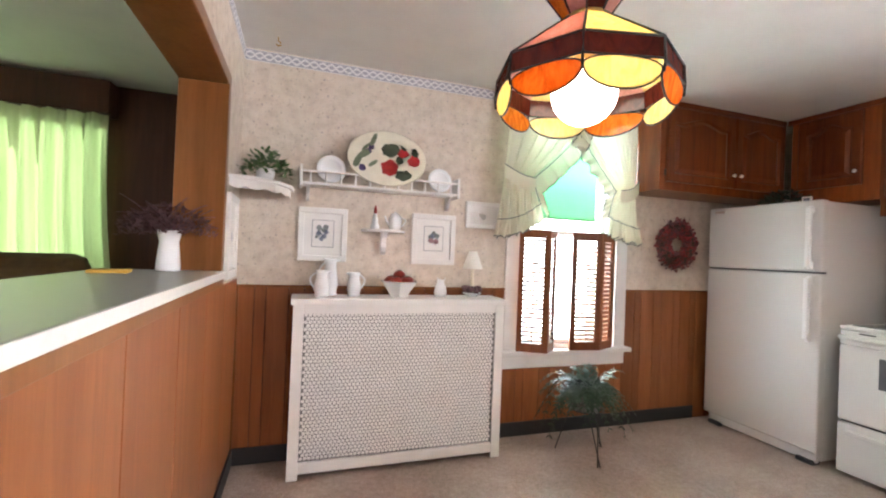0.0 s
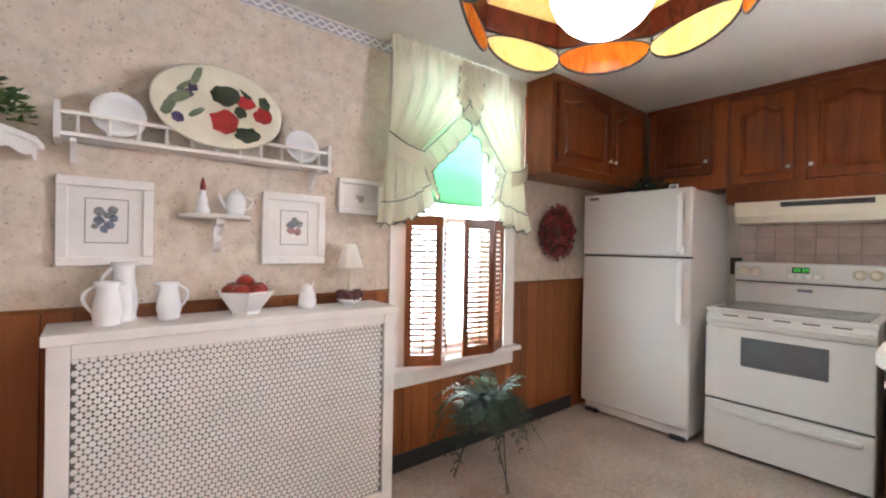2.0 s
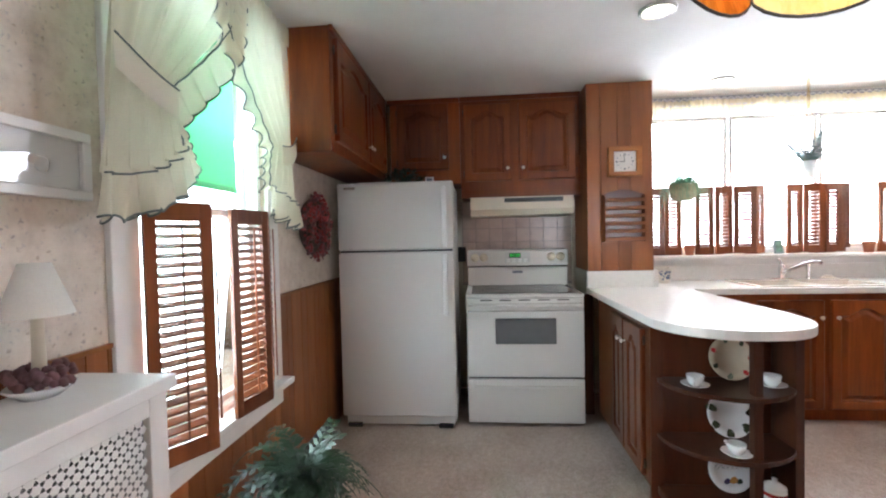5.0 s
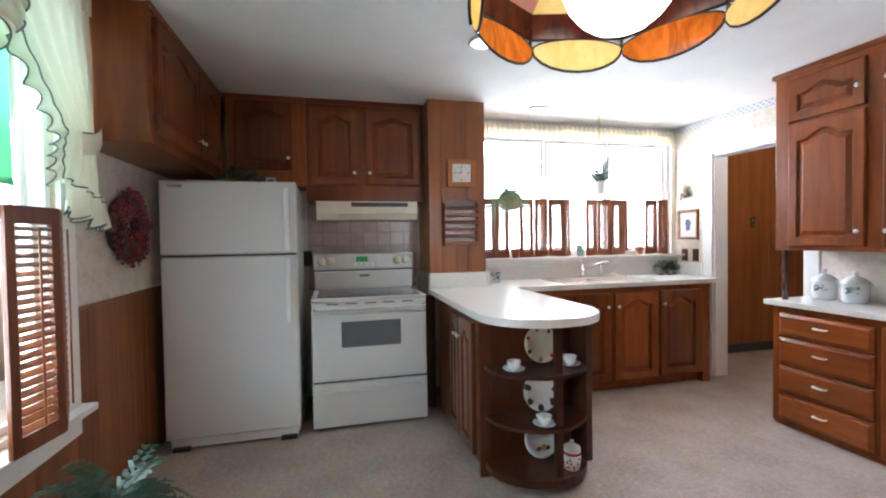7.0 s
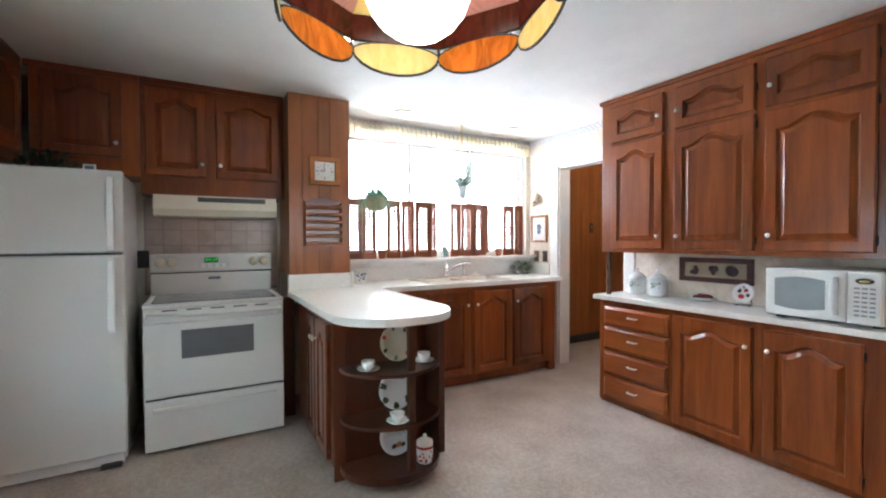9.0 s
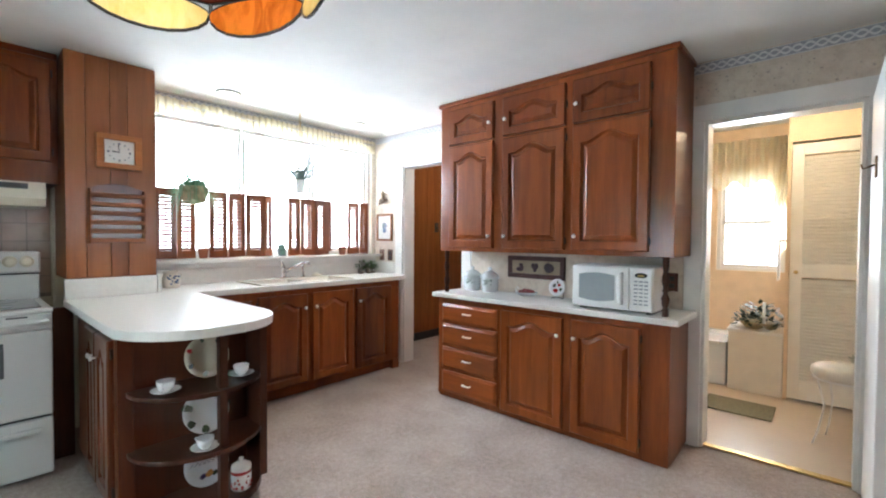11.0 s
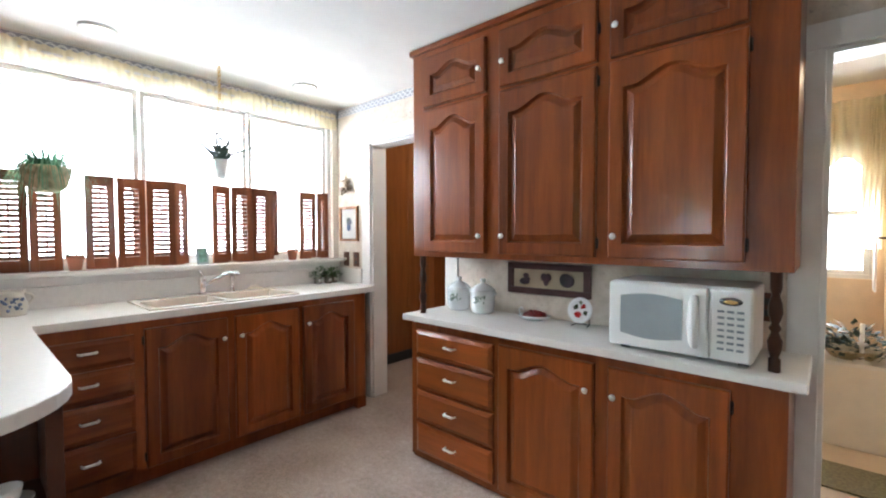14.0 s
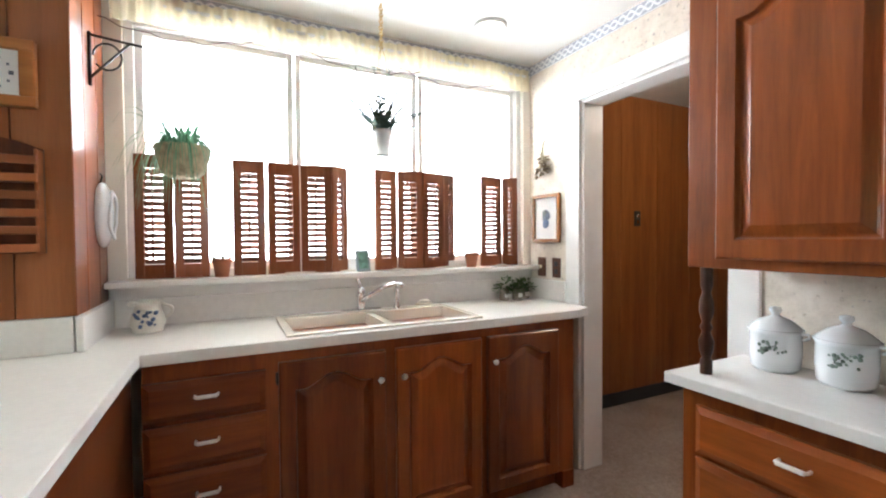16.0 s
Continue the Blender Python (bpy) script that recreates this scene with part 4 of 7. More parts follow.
# ---- windows, shutters and curtains ----
def sash_window(name, label, place, rz, w, h, rows, mat=white_paint, deep=0.10):
    """Frame, sashes and panes in an opening w by h; local x along the wall, y outwards."""
    ob = thing(name, label, "window", place, rz, kind="structure")
    b = bm_new()
    for a in ((0, 0, 0, 0.035, deep, h), (w - 0.035, 0, 0, w, deep, h), (0.035, 0, h - 0.035, w - 0.035, deep, h), (0.035, 0, 0, w - 0.035, deep, 0.03)):
        box(b, *a, 0.002)
    part("window_frame", b, mat, ob)
    for (x0, x1, z0, z1, y) in rows:
        b = bm_new()
        f = 0.03
        for a in ((x0, y, z0, x0 + f, y + 0.03, z1), (x1 - f, y, z0, x1, y + 0.03, z1), (x0 + f, y, z0, x1 - f, y + 0.03, z0 + f), (x0 + f, y, z1 - f, x1 - f, y + 0.03, z1)):
            box(b, *a, 0.003)
        s = part("sash", b, mat, ob)
        b = bm_new()
        box(b, x0 + f, y + 0.012, z0 + f, x1 - f, y + 0.016, z1 - f)
        g = part("pane", b, glass, s)
        g.visible_shadow = False
    return ob


win_n = sash_window("window_1", "white double-hung window behind shutters and ruffled curtains", (1.22, W_N + 0.015, 0.60), 0, 0.82, 1.66, [(0.036, 0.784, 0.031, 0.86, 0.03), (0.036, 0.784, 0.82, 1.624, 0.065)])
for nm, a in (("casing", (1.115, W_N - 0.022, 0.60, 1.22, W_N, 2.30)), ("casing", (2.04, W_N - 0.022, 0.60, 2.14, W_N, 2.30)), ("head_casing", (1.115, W_N - 0.024, 2.26, 2.14, W_N, 2.36)), ("window_sill", (1.09, W_N - 0.075, 0.572, 2.165, W_N + 0.06, 0.602)), ("apron", (1.115, W_N - 0.022, 0.475, 2.14, W_N, 0.572))):
    bm = bm_new()
    box(bm, a[0] - 1.22, a[1] - W_N - 0.015, a[2] - 0.60, a[3] - 1.22, a[4] - W_N - 0.015, a[5] - 0.60, 0.004)
    part(nm, bm, white_paint, win_n)
rsh = thing("roller_shade", "green translucent roller shade in the upper sash", "window shade", (0, 0, 0))
bm = bm_new()
box(bm, 1.275, W_N + 0.058, 1.55, 1.90, W_N + 0.060, 2.2)
part("cloth", bm, shade_green, rsh)
bm = bm_new()
box(bm, 1.275, W_N + 0.053, 1.54, 1.90, W_N + 0.0575, 1.565, 0.001)
part("hem_bar", bm, shade_green, rsh)
bm = bm_new()
tube(bm, [(1.26, W_N + 0.055, 2.205), (1.95, W_N + 0.055, 2.205)], 0.014, 10)
part("roller", bm, white_paint, rsh)
win_e = sash_window("window_2", "wide white three-part window above the sink", (W_E + 0.03, 0.33, 1.135), -90, 2.09, 1.135, [(0.036, 0.70, 0.031, 1.10, 0.03), (0.71, 1.38, 0.031, 1.10, 0.03), (1.39, 2.054, 0.031, 1.10, 0.03)])
bm = bm_new()
box(bm, -0.06, -0.13, -0.035, 2.15, 0.02, -0.008, 0.004)
part("window_sill", bm, white_paint, win_e)
bm = bm_new()
box(bm, -0.06, -0.046, -0.09, 2.15, -0.032, -0.036, 0.003)
part("apron", bm, white_paint, win_e)
win_b = sash_window("window_3", "white double-hung bathroom window", (0.72, -3.93, 1.0), 180, 0.56, 0.95, [(0.036, 0.524, 0.031, 0.50, 0.02), (0.036, 0.524, 0.46, 0.915, 0.05)])
win_d = sash_window("window_4", "unseen white dining room window, added to go with the fill light behind a sheer curtain", (-3.2, 3.82, 0.85), 0, 1.48, 1.25, [(0.036, 0.74, 0.031, 1.215, 0.03), (0.74, 1.444, 0.031, 1.215, 0.03)])
# added out of view, where the west fill lamp stands
win_w = sash_window("unseen_window_5", "unseen white dining room window, added to go with the fill light", (-4.08, -2.2, 0.8), 90, 2.2, 1.4, [(0.036, 1.1, 0.031, 1.365, 0.03), (1.1, 2.164, 0.031, 1.365, 0.03)])
# the west backdrop only serves the added dining window
for nm, a in (("backdrop_east", (5.0, -4.5, -1.0, 5.02, 3.0, 4.5)), ("backdrop_north", (-5.0, 4.98, -1.0, 4.5, 5.0, 4.5)), ("backdrop_south", (-2.0, -5.3, -1.0, 3.0, -5.28, 4.5)), ("backdrop_west", (-5.3, -4.0, -1.0, -5.28, 3.0, 4.5))):
    bm = bm_new()
    box(bm, *a)
    solid(nm, bm, haze_glow if nm == "backdrop_north" else sky_glow, "bright hazy daylight outside the window", "sky", "structure")


def shutter_meshes(w, h, tilt):
    key = (round(w, 3), round(h, 3), tilt)
    if key not in SHUT:
        b = bm_new()
        f, tk = 0.036, 0.018
        for a in ((0, 0, 0, f, tk, h), (w - f, 0, 0, w, tk, h), (f, 0, 0, w - f, tk, 0.062), (f, 0, h - 0.062, w - f, tk, h)):
            box(b, *a, 0.002)
        fr_ = mesh_of(b, "frame", shutter_wood)
        b = bm_new()
        c, s = math.cos(tilt) * 0.0145, math.sin(tilt) * 0.0145
        v = [b.verts.new(p) for p in ((f, -c, -s - 0.0028), (w - f, -c, -s - 0.0028), (w - f, c, s - 0.0028), (f, c, s - 0.0028), (f, -c, -s + 0.0028), (w - f, -c, -s + 0.0028), (w - f, c, s + 0.0028), (f, c, s + 0.0028))]
        for q in ((0, 3, 2, 1), (4, 5, 6, 7), (0, 1, 5, 4), (2, 3, 7, 6)):
            b.faces.new([v[i] for i in q])
        sl = mesh_of(b, "slat", shutter_wood)
        b = bm_new()
        tube(b, [(w / 2, -0.016, 0.075), (w / 2, -0.016, h - 0.075)], 0.004, 6)
        SHUT[key] = (fr_, sl, mesh_of(b, "tilt_rod", shutter_wood))
    return SHUT[key]


SHUT = {}


def shutter(p0, p1, z, h, group, pitch=0.031, tilt=0.42):
    """A louvred panel standing between two points of the plan."""
    d = Vector(p1) - Vector(p0)
    w = d.length
    ob = thing("shutter", "brown louvred wooden shutter panel, folded open", "shutter", (p0[0], p0[1], z), math.degrees(math.atan2(d.y, d.x)), group)
    fr_, sl, rod = shutter_meshes(w, h, tilt)
    piece("frame", fr_, ob)
    n = int((h - 0.13) / pitch)
    for k in range(n):
        piece("slat", sl, ob, (0, 0.009, 0.062 + (h - 0.124) * (k + 0.5) / n))
    piece("tilt_rod", rod, ob)
    return ob


G1, G2 = "north window shutters", "sink window shutters"
shutter((1.195, 2.645), (1.375, 2.545), 0.604, 0.845, G1)
shutter((1.380, 2.545), (1.49, 2.635), 0.604, 0.845, G1)
shutter((1.605, 2.61), (1.825, 2.575), 0.604, 0.845, G1)
shutter((1.832, 2.575), (2.01, 2.66), 0.604, 0.845, G1)
for p, q in (((3.615, 0.30), (3.60, 0.155)), ((3.605, 0.15), (3.615, 0.015)), ((3.605, -0.085), (3.60, -0.225)), ((3.60, -0.24), (3.64, -0.39)), ((3.64, -0.395), (3.595, -0.54)), ((3.595, -0.545), (3.645, -0.635)),
             ((3.60, -0.775), (3.625, -0.905)), ((3.625, -0.91), (3.60, -1.05)), ((3.60, -1.055), (3.635, -1.20)), ((3.64, -1.205), (3.665, -1.285)), ((3.60, -1.44), (3.63, -1.60)), ((3.625, -1.605), (3.60, -1.70))):
    shutter(p, q, 1.1295, 0.545, G2, 0.027, -0.62)


def cloth(fn, nu, nv):
    """A double-curved sheet from fn(u, v) with both parameters from 0 to 1."""
    b = bm_new()
    g = [[b.verts.new(fn(i / nu, j / nv)) for i in range(nu + 1)] for j in range(nv + 1)]
    for j in range(nv):
        for i in range(nu):
            b.faces.new((g[j][i], g[j][i + 1], g[j + 1][i + 1], g[j + 1][i])).smooth = True
    return b


def lerp(a, b, u):
    return a + (b - a) * u


def curtain_panel(side):
    """Tied-back curtain: side -1 hangs at the window's left, +1 at its right."""
    xo, xi = (1.055, 1.625) if side < 0 else (2.115, 1.585)
    tie_z, tie_a, tie_b = (1.795, 1.03, 1.25) if side < 0 else (1.77, 2.10, 1.955)
    top, low, split = 2.375, 1.50, 2.19

    def fn(u, v):
        z = lerp(top, low, v)
        if z > tie_z:
            k = max(0.0, (split - z) / (split - tie_z))
            inner = lerp(xi, tie_b, k ** (1.25 if side < 0 else 1.05))
            outer = lerp(xo, tie_a, k ** 1.5)
        else:
            k = (tie_z - z) / (tie_z - low)
            inner = lerp(tie_b, tie_b + (0.055 if side < 0 else -0.075), k ** 0.8)
            outer = lerp(tie_a, tie_a + side * 0.04, k)
        x = lerp(outer, inner, u)
        fold = 0.019 * math.sin(u * 34 + 2 * math.sin(v * 3)) * (0.45 + 0.55 * v) + 0.005 * math.sin(u * 67 + 1.5)
        return (x, 2.60 - fold - 0.03 * math.sin(math.pi * u), z + (0.13 if side < 0 else 0.07) * u * u * max(0, v - 0.7) / 0.3)

    ob = thing("curtain", "cream ruffled curtain tied back, edged with dark cord", "curtain", (0, 0, 0), 0, "ruffled curtains")
    part("panel", cloth(fn, 72, 36), curtain_cloth, ob)

    def edge(k):
        v = k
        p = fn(1.0, v)
        return p

    def ruffle(u, v):
        p = edge(u)
        w = (0.11 if side < 0 else 0.085) * v
        wob = 0.014 * math.sin(u * 74 + 2.0 * math.sin(u * 9)) * (0.15 + v)
        return (p[0] - side * w * (0.75 if side < 0 else 0.9), p[1] - 0.010 - wob, p[2] - w * (0.85 if side < 0 else 0.5) + 0.008 * math.sin(u * 74 + 2.0 * math.sin(u * 9) + 1) * v)
    part("ruffle", cloth(ruffle, 130, 5), curtain_cloth, ob)
    b = bm_new()
    tube(b, [(lambda q: (q[0], q[1] - 0.004, q[2]))(ruffle(k / 130, 1.0)) for k in range(131)], 0.0032, 5)
    part("edging_cord", b, cord_cloth, ob, "dark edging cord")

    def skirt(u, v):
        p = fn(u, 1.0)
        w = 0.135 * v
        return (p[0] + side * 0.025 * v * (1 - 2 * u), p[1] - 0.014 - 0.017 * math.sin(u * 52) * (0.2 + v), p[2] - w + 0.015 + 0.010 * math.sin(u * 52 + 0.6) * v)
    part("bottom_ruffle", cloth(skirt, 90, 5), curtain_cloth, ob)
    b = bm_new()
    tube(b, [(lambda q: (q[0], q[1] - 0.005, q[2]))(skirt(k / 90, 0.12)) for k in range(91)], 0.003, 5)
    part("seam_cord", b, cord_cloth, ob, "dark seam cord")
    b = bm_new()
    tube(b, [(lambda q: (q[0], q[1] - 0.008, q[2]))(ruffle(k / 130, 0.06)) for k in range(20, 131)], 0.003, 5)
    part("seam_cord", b, cord_cloth, ob, "dark seam cord")
    b = bm_new()
    tube(b, [skirt(k / 90, 1.0) for k in range(91)], 0.0032, 5)
    part("edging_cord", b, cord_cloth, ob, "dark edging cord")

    def tie(u, v):
        x = lerp(tie_a + side * 0.015, tie_b, u)
        dip = -0.075 * u if side < 0 else -0.075 * u
        return (x, 2.555 - 0.012 * math.sin(math.pi * u), tie_z + 0.07 - 0.09 * v + dip + 0.02 * math.sin(math.pi * u) * -1)
    part("tieback", cloth(tie, 16, 3), curtain_cloth, ob)
    b = bm_new()
    tube(b, [(lambda q: (q[0], q[1] - 0.003, q[2]))(tie(k / 16, 0)) for k in range(17)], 0.003, 5)
    part("edging_cord", b, cord_cloth, ob, "dark edging cord")
    return ob


curtain_panel(-1)
curtain_panel(1)


def heading(u, v):
    return (lerp(1.05, 2.125, u), 2.585 + 0.010 * math.sin(u * 130) * (1 - 0.3 * v), lerp(2.392, 2.30, v))


cr = thing("curtain_rod", "curtain rod under a gathered cream heading", "curtain rod", (0, 0, 0))
bm = bm_new()
tube(bm, [(1.05, W_N - 0.03, 2.35), (1.05, 2.60, 2.35), (2.125, 2.60, 2.35), (2.125, W_N - 0.03, 2.35)], 0.008, 8)
part("rod", bm, white_paint, cr)
part("heading", cloth(heading, 160, 4), curtain_cloth, cr)


def valance(u, v):
    y = lerp(0.36, -1.77, u)
    return (3.575 - 0.016 * math.sin(u * 260) * (0.35 + v) - 0.012 * math.sin(u * 31), y, lerp(2.35, 2.215, v) - 0.006 * math.sin(u * 260))


vl = thing("valance", "gathered tan valance along the top of the sink window", "valance", (0, 0, 0))
part("cloth", cloth(valance, 420, 5), valance_cloth, vl)
bm = bm_new()
tube(bm, [(W_E - 0.01, 0.375, 2.31), (3.585, 0.375, 2.31), (3.585, -1.785, 2.31), (W_E - 0.01, -1.785, 2.31)], 0.008, 8)
part("rod", bm, white_paint, vl)
for yy, pts_ in ((0.12, 0), (-0.72, 1), (-1.2, 2)):
    bm = bm_new()
    tube(bm, [(3.55, yy + 0.3 - 0.05 * k, 2.21 - 0.05 * math.sin(math.pi * k / 12) + 0.008 * math.sin(k * 2.1)) for k in range(13)], 0.0022, 5)
    part("garland", bm, dried, vl, "thin dried vine garland")


def sheer(x0, x1, bend):
    def fn(u, v):
        x = lerp(x0, x1, u) + bend * v * v * (0.4 + 0.6 * u)
        return (x, 3.66 + 0.028 * math.sin(u * 34 + 1.2 * math.sin(v * 2.2)) + 0.012 * math.sin(u * 83 + v), lerp(2.16, 0.75, v))
    return fn


dc = thing("curtain", "yellow-green sheer curtain parted in the dining room window", "curtain", (0, 0, 0))
part("panel", cloth(sheer(-3.3, -2.25, -0.12), 90, 10), sheer_cloth, dc)
part("panel", cloth(sheer(-2.25, -1.58, 0.10), 70, 10), sheer_cloth, dc)


# ---- crockery and small forms ----
def handle_loop(bm, x, z0, z1, reach, r=0.006):
    n = 12
    tube(bm, [(x + reach * math.sin(math.pi * k / n), 0, lerp(z0, z1, k / n) + 0.01 * math.sin(math.pi * k / n)) for k in range(n + 1)], r, 8)


def pitcher(place, h, r, rz, label, group="white pitchers", mat=porcelain):
    ob = thing("pitcher", label, "pitcher", place, rz, group)
    b = lathe(bm_new(), [(0, 0), (r * 0.86, 0), (r * 0.92, 0.008), (r * 0.86, h * 0.10), (r, h * 0.28), (r * 0.94, h * 0.5), (r * 0.76, h * 0.74), (r * 0.74, h * 0.86), (r * 0.88, h), (r * 0.82, h), (r * 0.64, h * 0.84), (0, h * 0.5)], 22)
    part("body", b, mat, ob)
    b = bm_new()
    handle_loop(b, r * 0.72, h * 0.25, h * 0.9, r * 0.75)
    part("handle", b, mat, ob)
    b = bm_new()
    ball(b, (-r * 0.82, 0, h * 0.95), r * 0.26, 10, (1.3, 0.8, 0.7))
    part("spout", b, mat, ob)
    return ob


RT = 0.985
pitcher((-0.065, 2.62, RT), 0.215, 0.045, 180, "tall white porcelain pitcher at the back of the radiator top")
pitcher((-0.115, 2.54, RT), 0.15, 0.045, 180, "squat white porcelain pitcher with a curled handle")
pitcher((0.07, 2.57, RT), 0.14, 0.042, 0, "small white porcelain pitcher with a side handle")
bowl = thing("fruit_bowl", "white angular bowl filled with red tomatoes", "bowl", (0.34, 2.57, RT), 22)
part("dish", lathe(bm_new(), [(0, 0), (0.06, 0), (0.062, 0.012), (0.09, 0.05), (0.118, 0.088), (0.125, 0.090), (0.122, 0.094), (0.112, 0.088), (0.08, 0.045), (0, 0.03)], 6, smooth=False), porcelain, bowl)
for k in range(7):
    a = k * 1.05
    rr = 0.055 if k < 6 else 0.0
    tm = thing("tomato", "ripe red tomato in the bowl", "tomato", (0.34 + rr * math.cos(a), 2.57 + rr * math.sin(a), RT + (0.065 if k < 6 else 0.10)), 40 * k, "tomatoes")
    b = bm_new()
    ball(b, (0, 0, 0.028), 0.037, 14, (1, 1, 0.8))
    part("fruit", b, tomato_red, tm)
    b = bm_new()
    for q in range(5):
        tube(b, [(0, 0, 0.056), (0.018 * math.cos(q * 1.256), 0.018 * math.sin(q * 1.256), 0.060)], [0.003, 0.001], 5)
    part("calyx", b, leaf_dark, tm)
vs = thing("bud_vase", "small white fluted vase on the radiator top", "vase", (0.615, 2.59, RT))
part("body", lathe(bm_new(), [(0, 0), (0.036, 0), (0.042, 0.02), (0.036, 0.06), (0.022, 0.09), (0.024, 0.105), (0.019, 0.105), (0.016, 0.088), (0, 0.05)], 16), porcelain, vs)
b = bm_new()
for q in range(3):
    tube(b, [(0.018 * math.cos(q * 2.1), 0.018 * math.sin(q * 2.1), 0.09), (0.03 * math.cos(q * 2.1), 0.03 * math.sin(q * 2.1), 0.118)], [0.005, 0.003], 6)
part("rim_petals", b, porcelain, vs)
cl = thing("table_lamp", "small candlestick lamp with a cream cone shade", "lamp", (0.835, 2.605, RT))
part("saucer", lathe(bm_new(), [(0, 0), (0.035, 0), (0.05, 0.012), (0.064, 0.024), (0.061, 0.027), (0.045, 0.016), (0, 0.008)], 24), porcelain, cl)
b = bm_new()
rng = random.Random(5)
for k in range(80):
    a, r0 = rng.uniform(0, 6.283), rng.uniform(0.02, 0.062)
    ball(b, (r0 * math.cos(a), r0 * math.sin(a), 0.030 + rng.uniform(0, 0.032)), rng.uniform(0.008, 0.013), 6)
tagged(part("berry_ring", b, dried, cl, "dark dried berry ring"), kind="stuff")
part("candle", lathe(bm_new(), [(0.014, 0.01), (0.012, 0.17), (0.016, 0.172), (0.016, 0.180), (0, 0.18)], 14), almond, cl)
part("shade", lathe(bm_new(), [(0.067, 0.18), (0.064, 0.19), (0.028, 0.295), (0.026, 0.295), (0.065, 0.18)], 24), make_fabric("lamp_shade", (0.90, 0.88, 0.80), 0.05), cl)


# framed prints
def framed(name, label, place, rz, w, h, fw, mats, motif, mount=0.0):
    ob = thing(name, label, "picture", place, rz, "framed prints")
    b = bm_new()
    for a in ((0, -0.022, 0, w, 0, fw), (0, -0.022, h - fw, w, 0, h), (0, -0.022, fw, fw, 0, h - fw), (w - fw, -0.022, fw, w, 0, h - fw)):
        box(b, *a, 0.004)
    part("frame", b, mats, ob)
    b = bm_new()
    box(b, fw, -0.008, fw, w - fw, -0.002, h - fw)
    part("mat_board", b, paper, ob)
    if mount:
        b = bm_new()
        x0, x1, z0, z1 = fw + mount, w - fw - mount, fw + mount * 1.1, h - fw - mount * 0.9
        box(b, x0 - 0.003, -0.0095, z0 - 0.003, x1 + 0.003, -0.0085, z1 + 0.003)
        part("line", b, grey_ink, ob)
        b = bm_new()
        box(b, x0, -0.0105, z0, x1, -0.0097, z1)
        part("print", b, paper, ob)
    r = random.Random(int(w * 1000 + h * 77))
    for k, (mx, mz, mr, mm) in enumerate(motif):
        b = bm_new()
        n = 14
        ring = [b.verts.new((w * mx + mr * (1 + 0.2 * r.uniform(-1, 1)) * math.cos(6.283 * q / n), -0.0112 - 0.0004 * k, h * mz + mr * (1 + 0.2 * r.uniform(-1, 1)) * math.sin(6.283 * q / n))) for q in range(n)]
        b.faces.new(ring[::-1])
        part("blot", b, mm, ob)
    return ob


fruit_blue = plain("print_blue_grey", (0.17, 0.19, 0.25), 0.7, var=0.3, size=60)
fruit_plum = plain("print_plum", (0.34, 0.18, 0.18), 0.7, var=0.3, size=60)
leafy = plain("print_leaf", (0.20, 0.22, 0.21), 0.7, var=0.3, size=60)
MOT1 = [(0.42, 0.52, 0.016, fruit_blue), (0.52, 0.47, 0.016, fruit_blue), (0.57, 0.55, 0.015, fruit_blue), (0.47, 0.42, 0.014, fruit_blue), (0.42, 0.62, 0.017, leafy), (0.56, 0.64, 0.017, leafy), (0.50, 0.58, 0.012, leafy), (0.38, 0.45, 0.010, leafy)]
MOT2 = [(0.44, 0.48, 0.019, fruit_plum), (0.55, 0.46, 0.018, fruit_plum), (0.46, 0.57, 0.017, fruit_blue), (0.57, 0.57, 0.018, leafy), (0.50, 0.63, 0.013, leafy), (0.40, 0.55, 0.011, leafy)]
framed("framed_print", "fruit print in a wide white stepped frame", (-0.258, W_N - 0.002, 1.182), 0, 0.287, 0.322, 0.034, white_paint, MOT1, 0.048)
framed("framed_print", "plum print on pinkish paper in a white frame", (0.437, W_N - 0.002, 1.182), 0, 0.298, 0.328, 0.034, white_paint, MOT2, 0.052)
framed("framed_print", "small glazed print in a plain white frame", (0.806, W_N - 0.002, 1.436), 0, 0.258, 0.18, 0.026, white_paint, [(0.5, 0.45, 0.02, plain("faint_print", (0.5, 0.5, 0.47), 0.6)), (0.42, 0.5, 0.012, plain("faint_print_b", (0.58, 0.57, 0.52), 0.6))])
bm = bm_new()
box(bm, 0.834, W_N - 0.0125, 1.464, 1.036, W_N - 0.0115, 1.588)
solid("picture_glass", bm, make_glass("picture_glazing", (1, 1, 1), 0.02), "thin glazing of the small print", "glass").visible_shadow = False
framed("framed_print", "pale print in a white frame on the end wall", (W_W + 0.002, 2.24, 1.09), 90, 0.30, 0.42, 0.045, white_paint, [(0.5, 0.5, 0.03, plain("faint_print_c", (0.6, 0.61, 0.62), 0.6))])


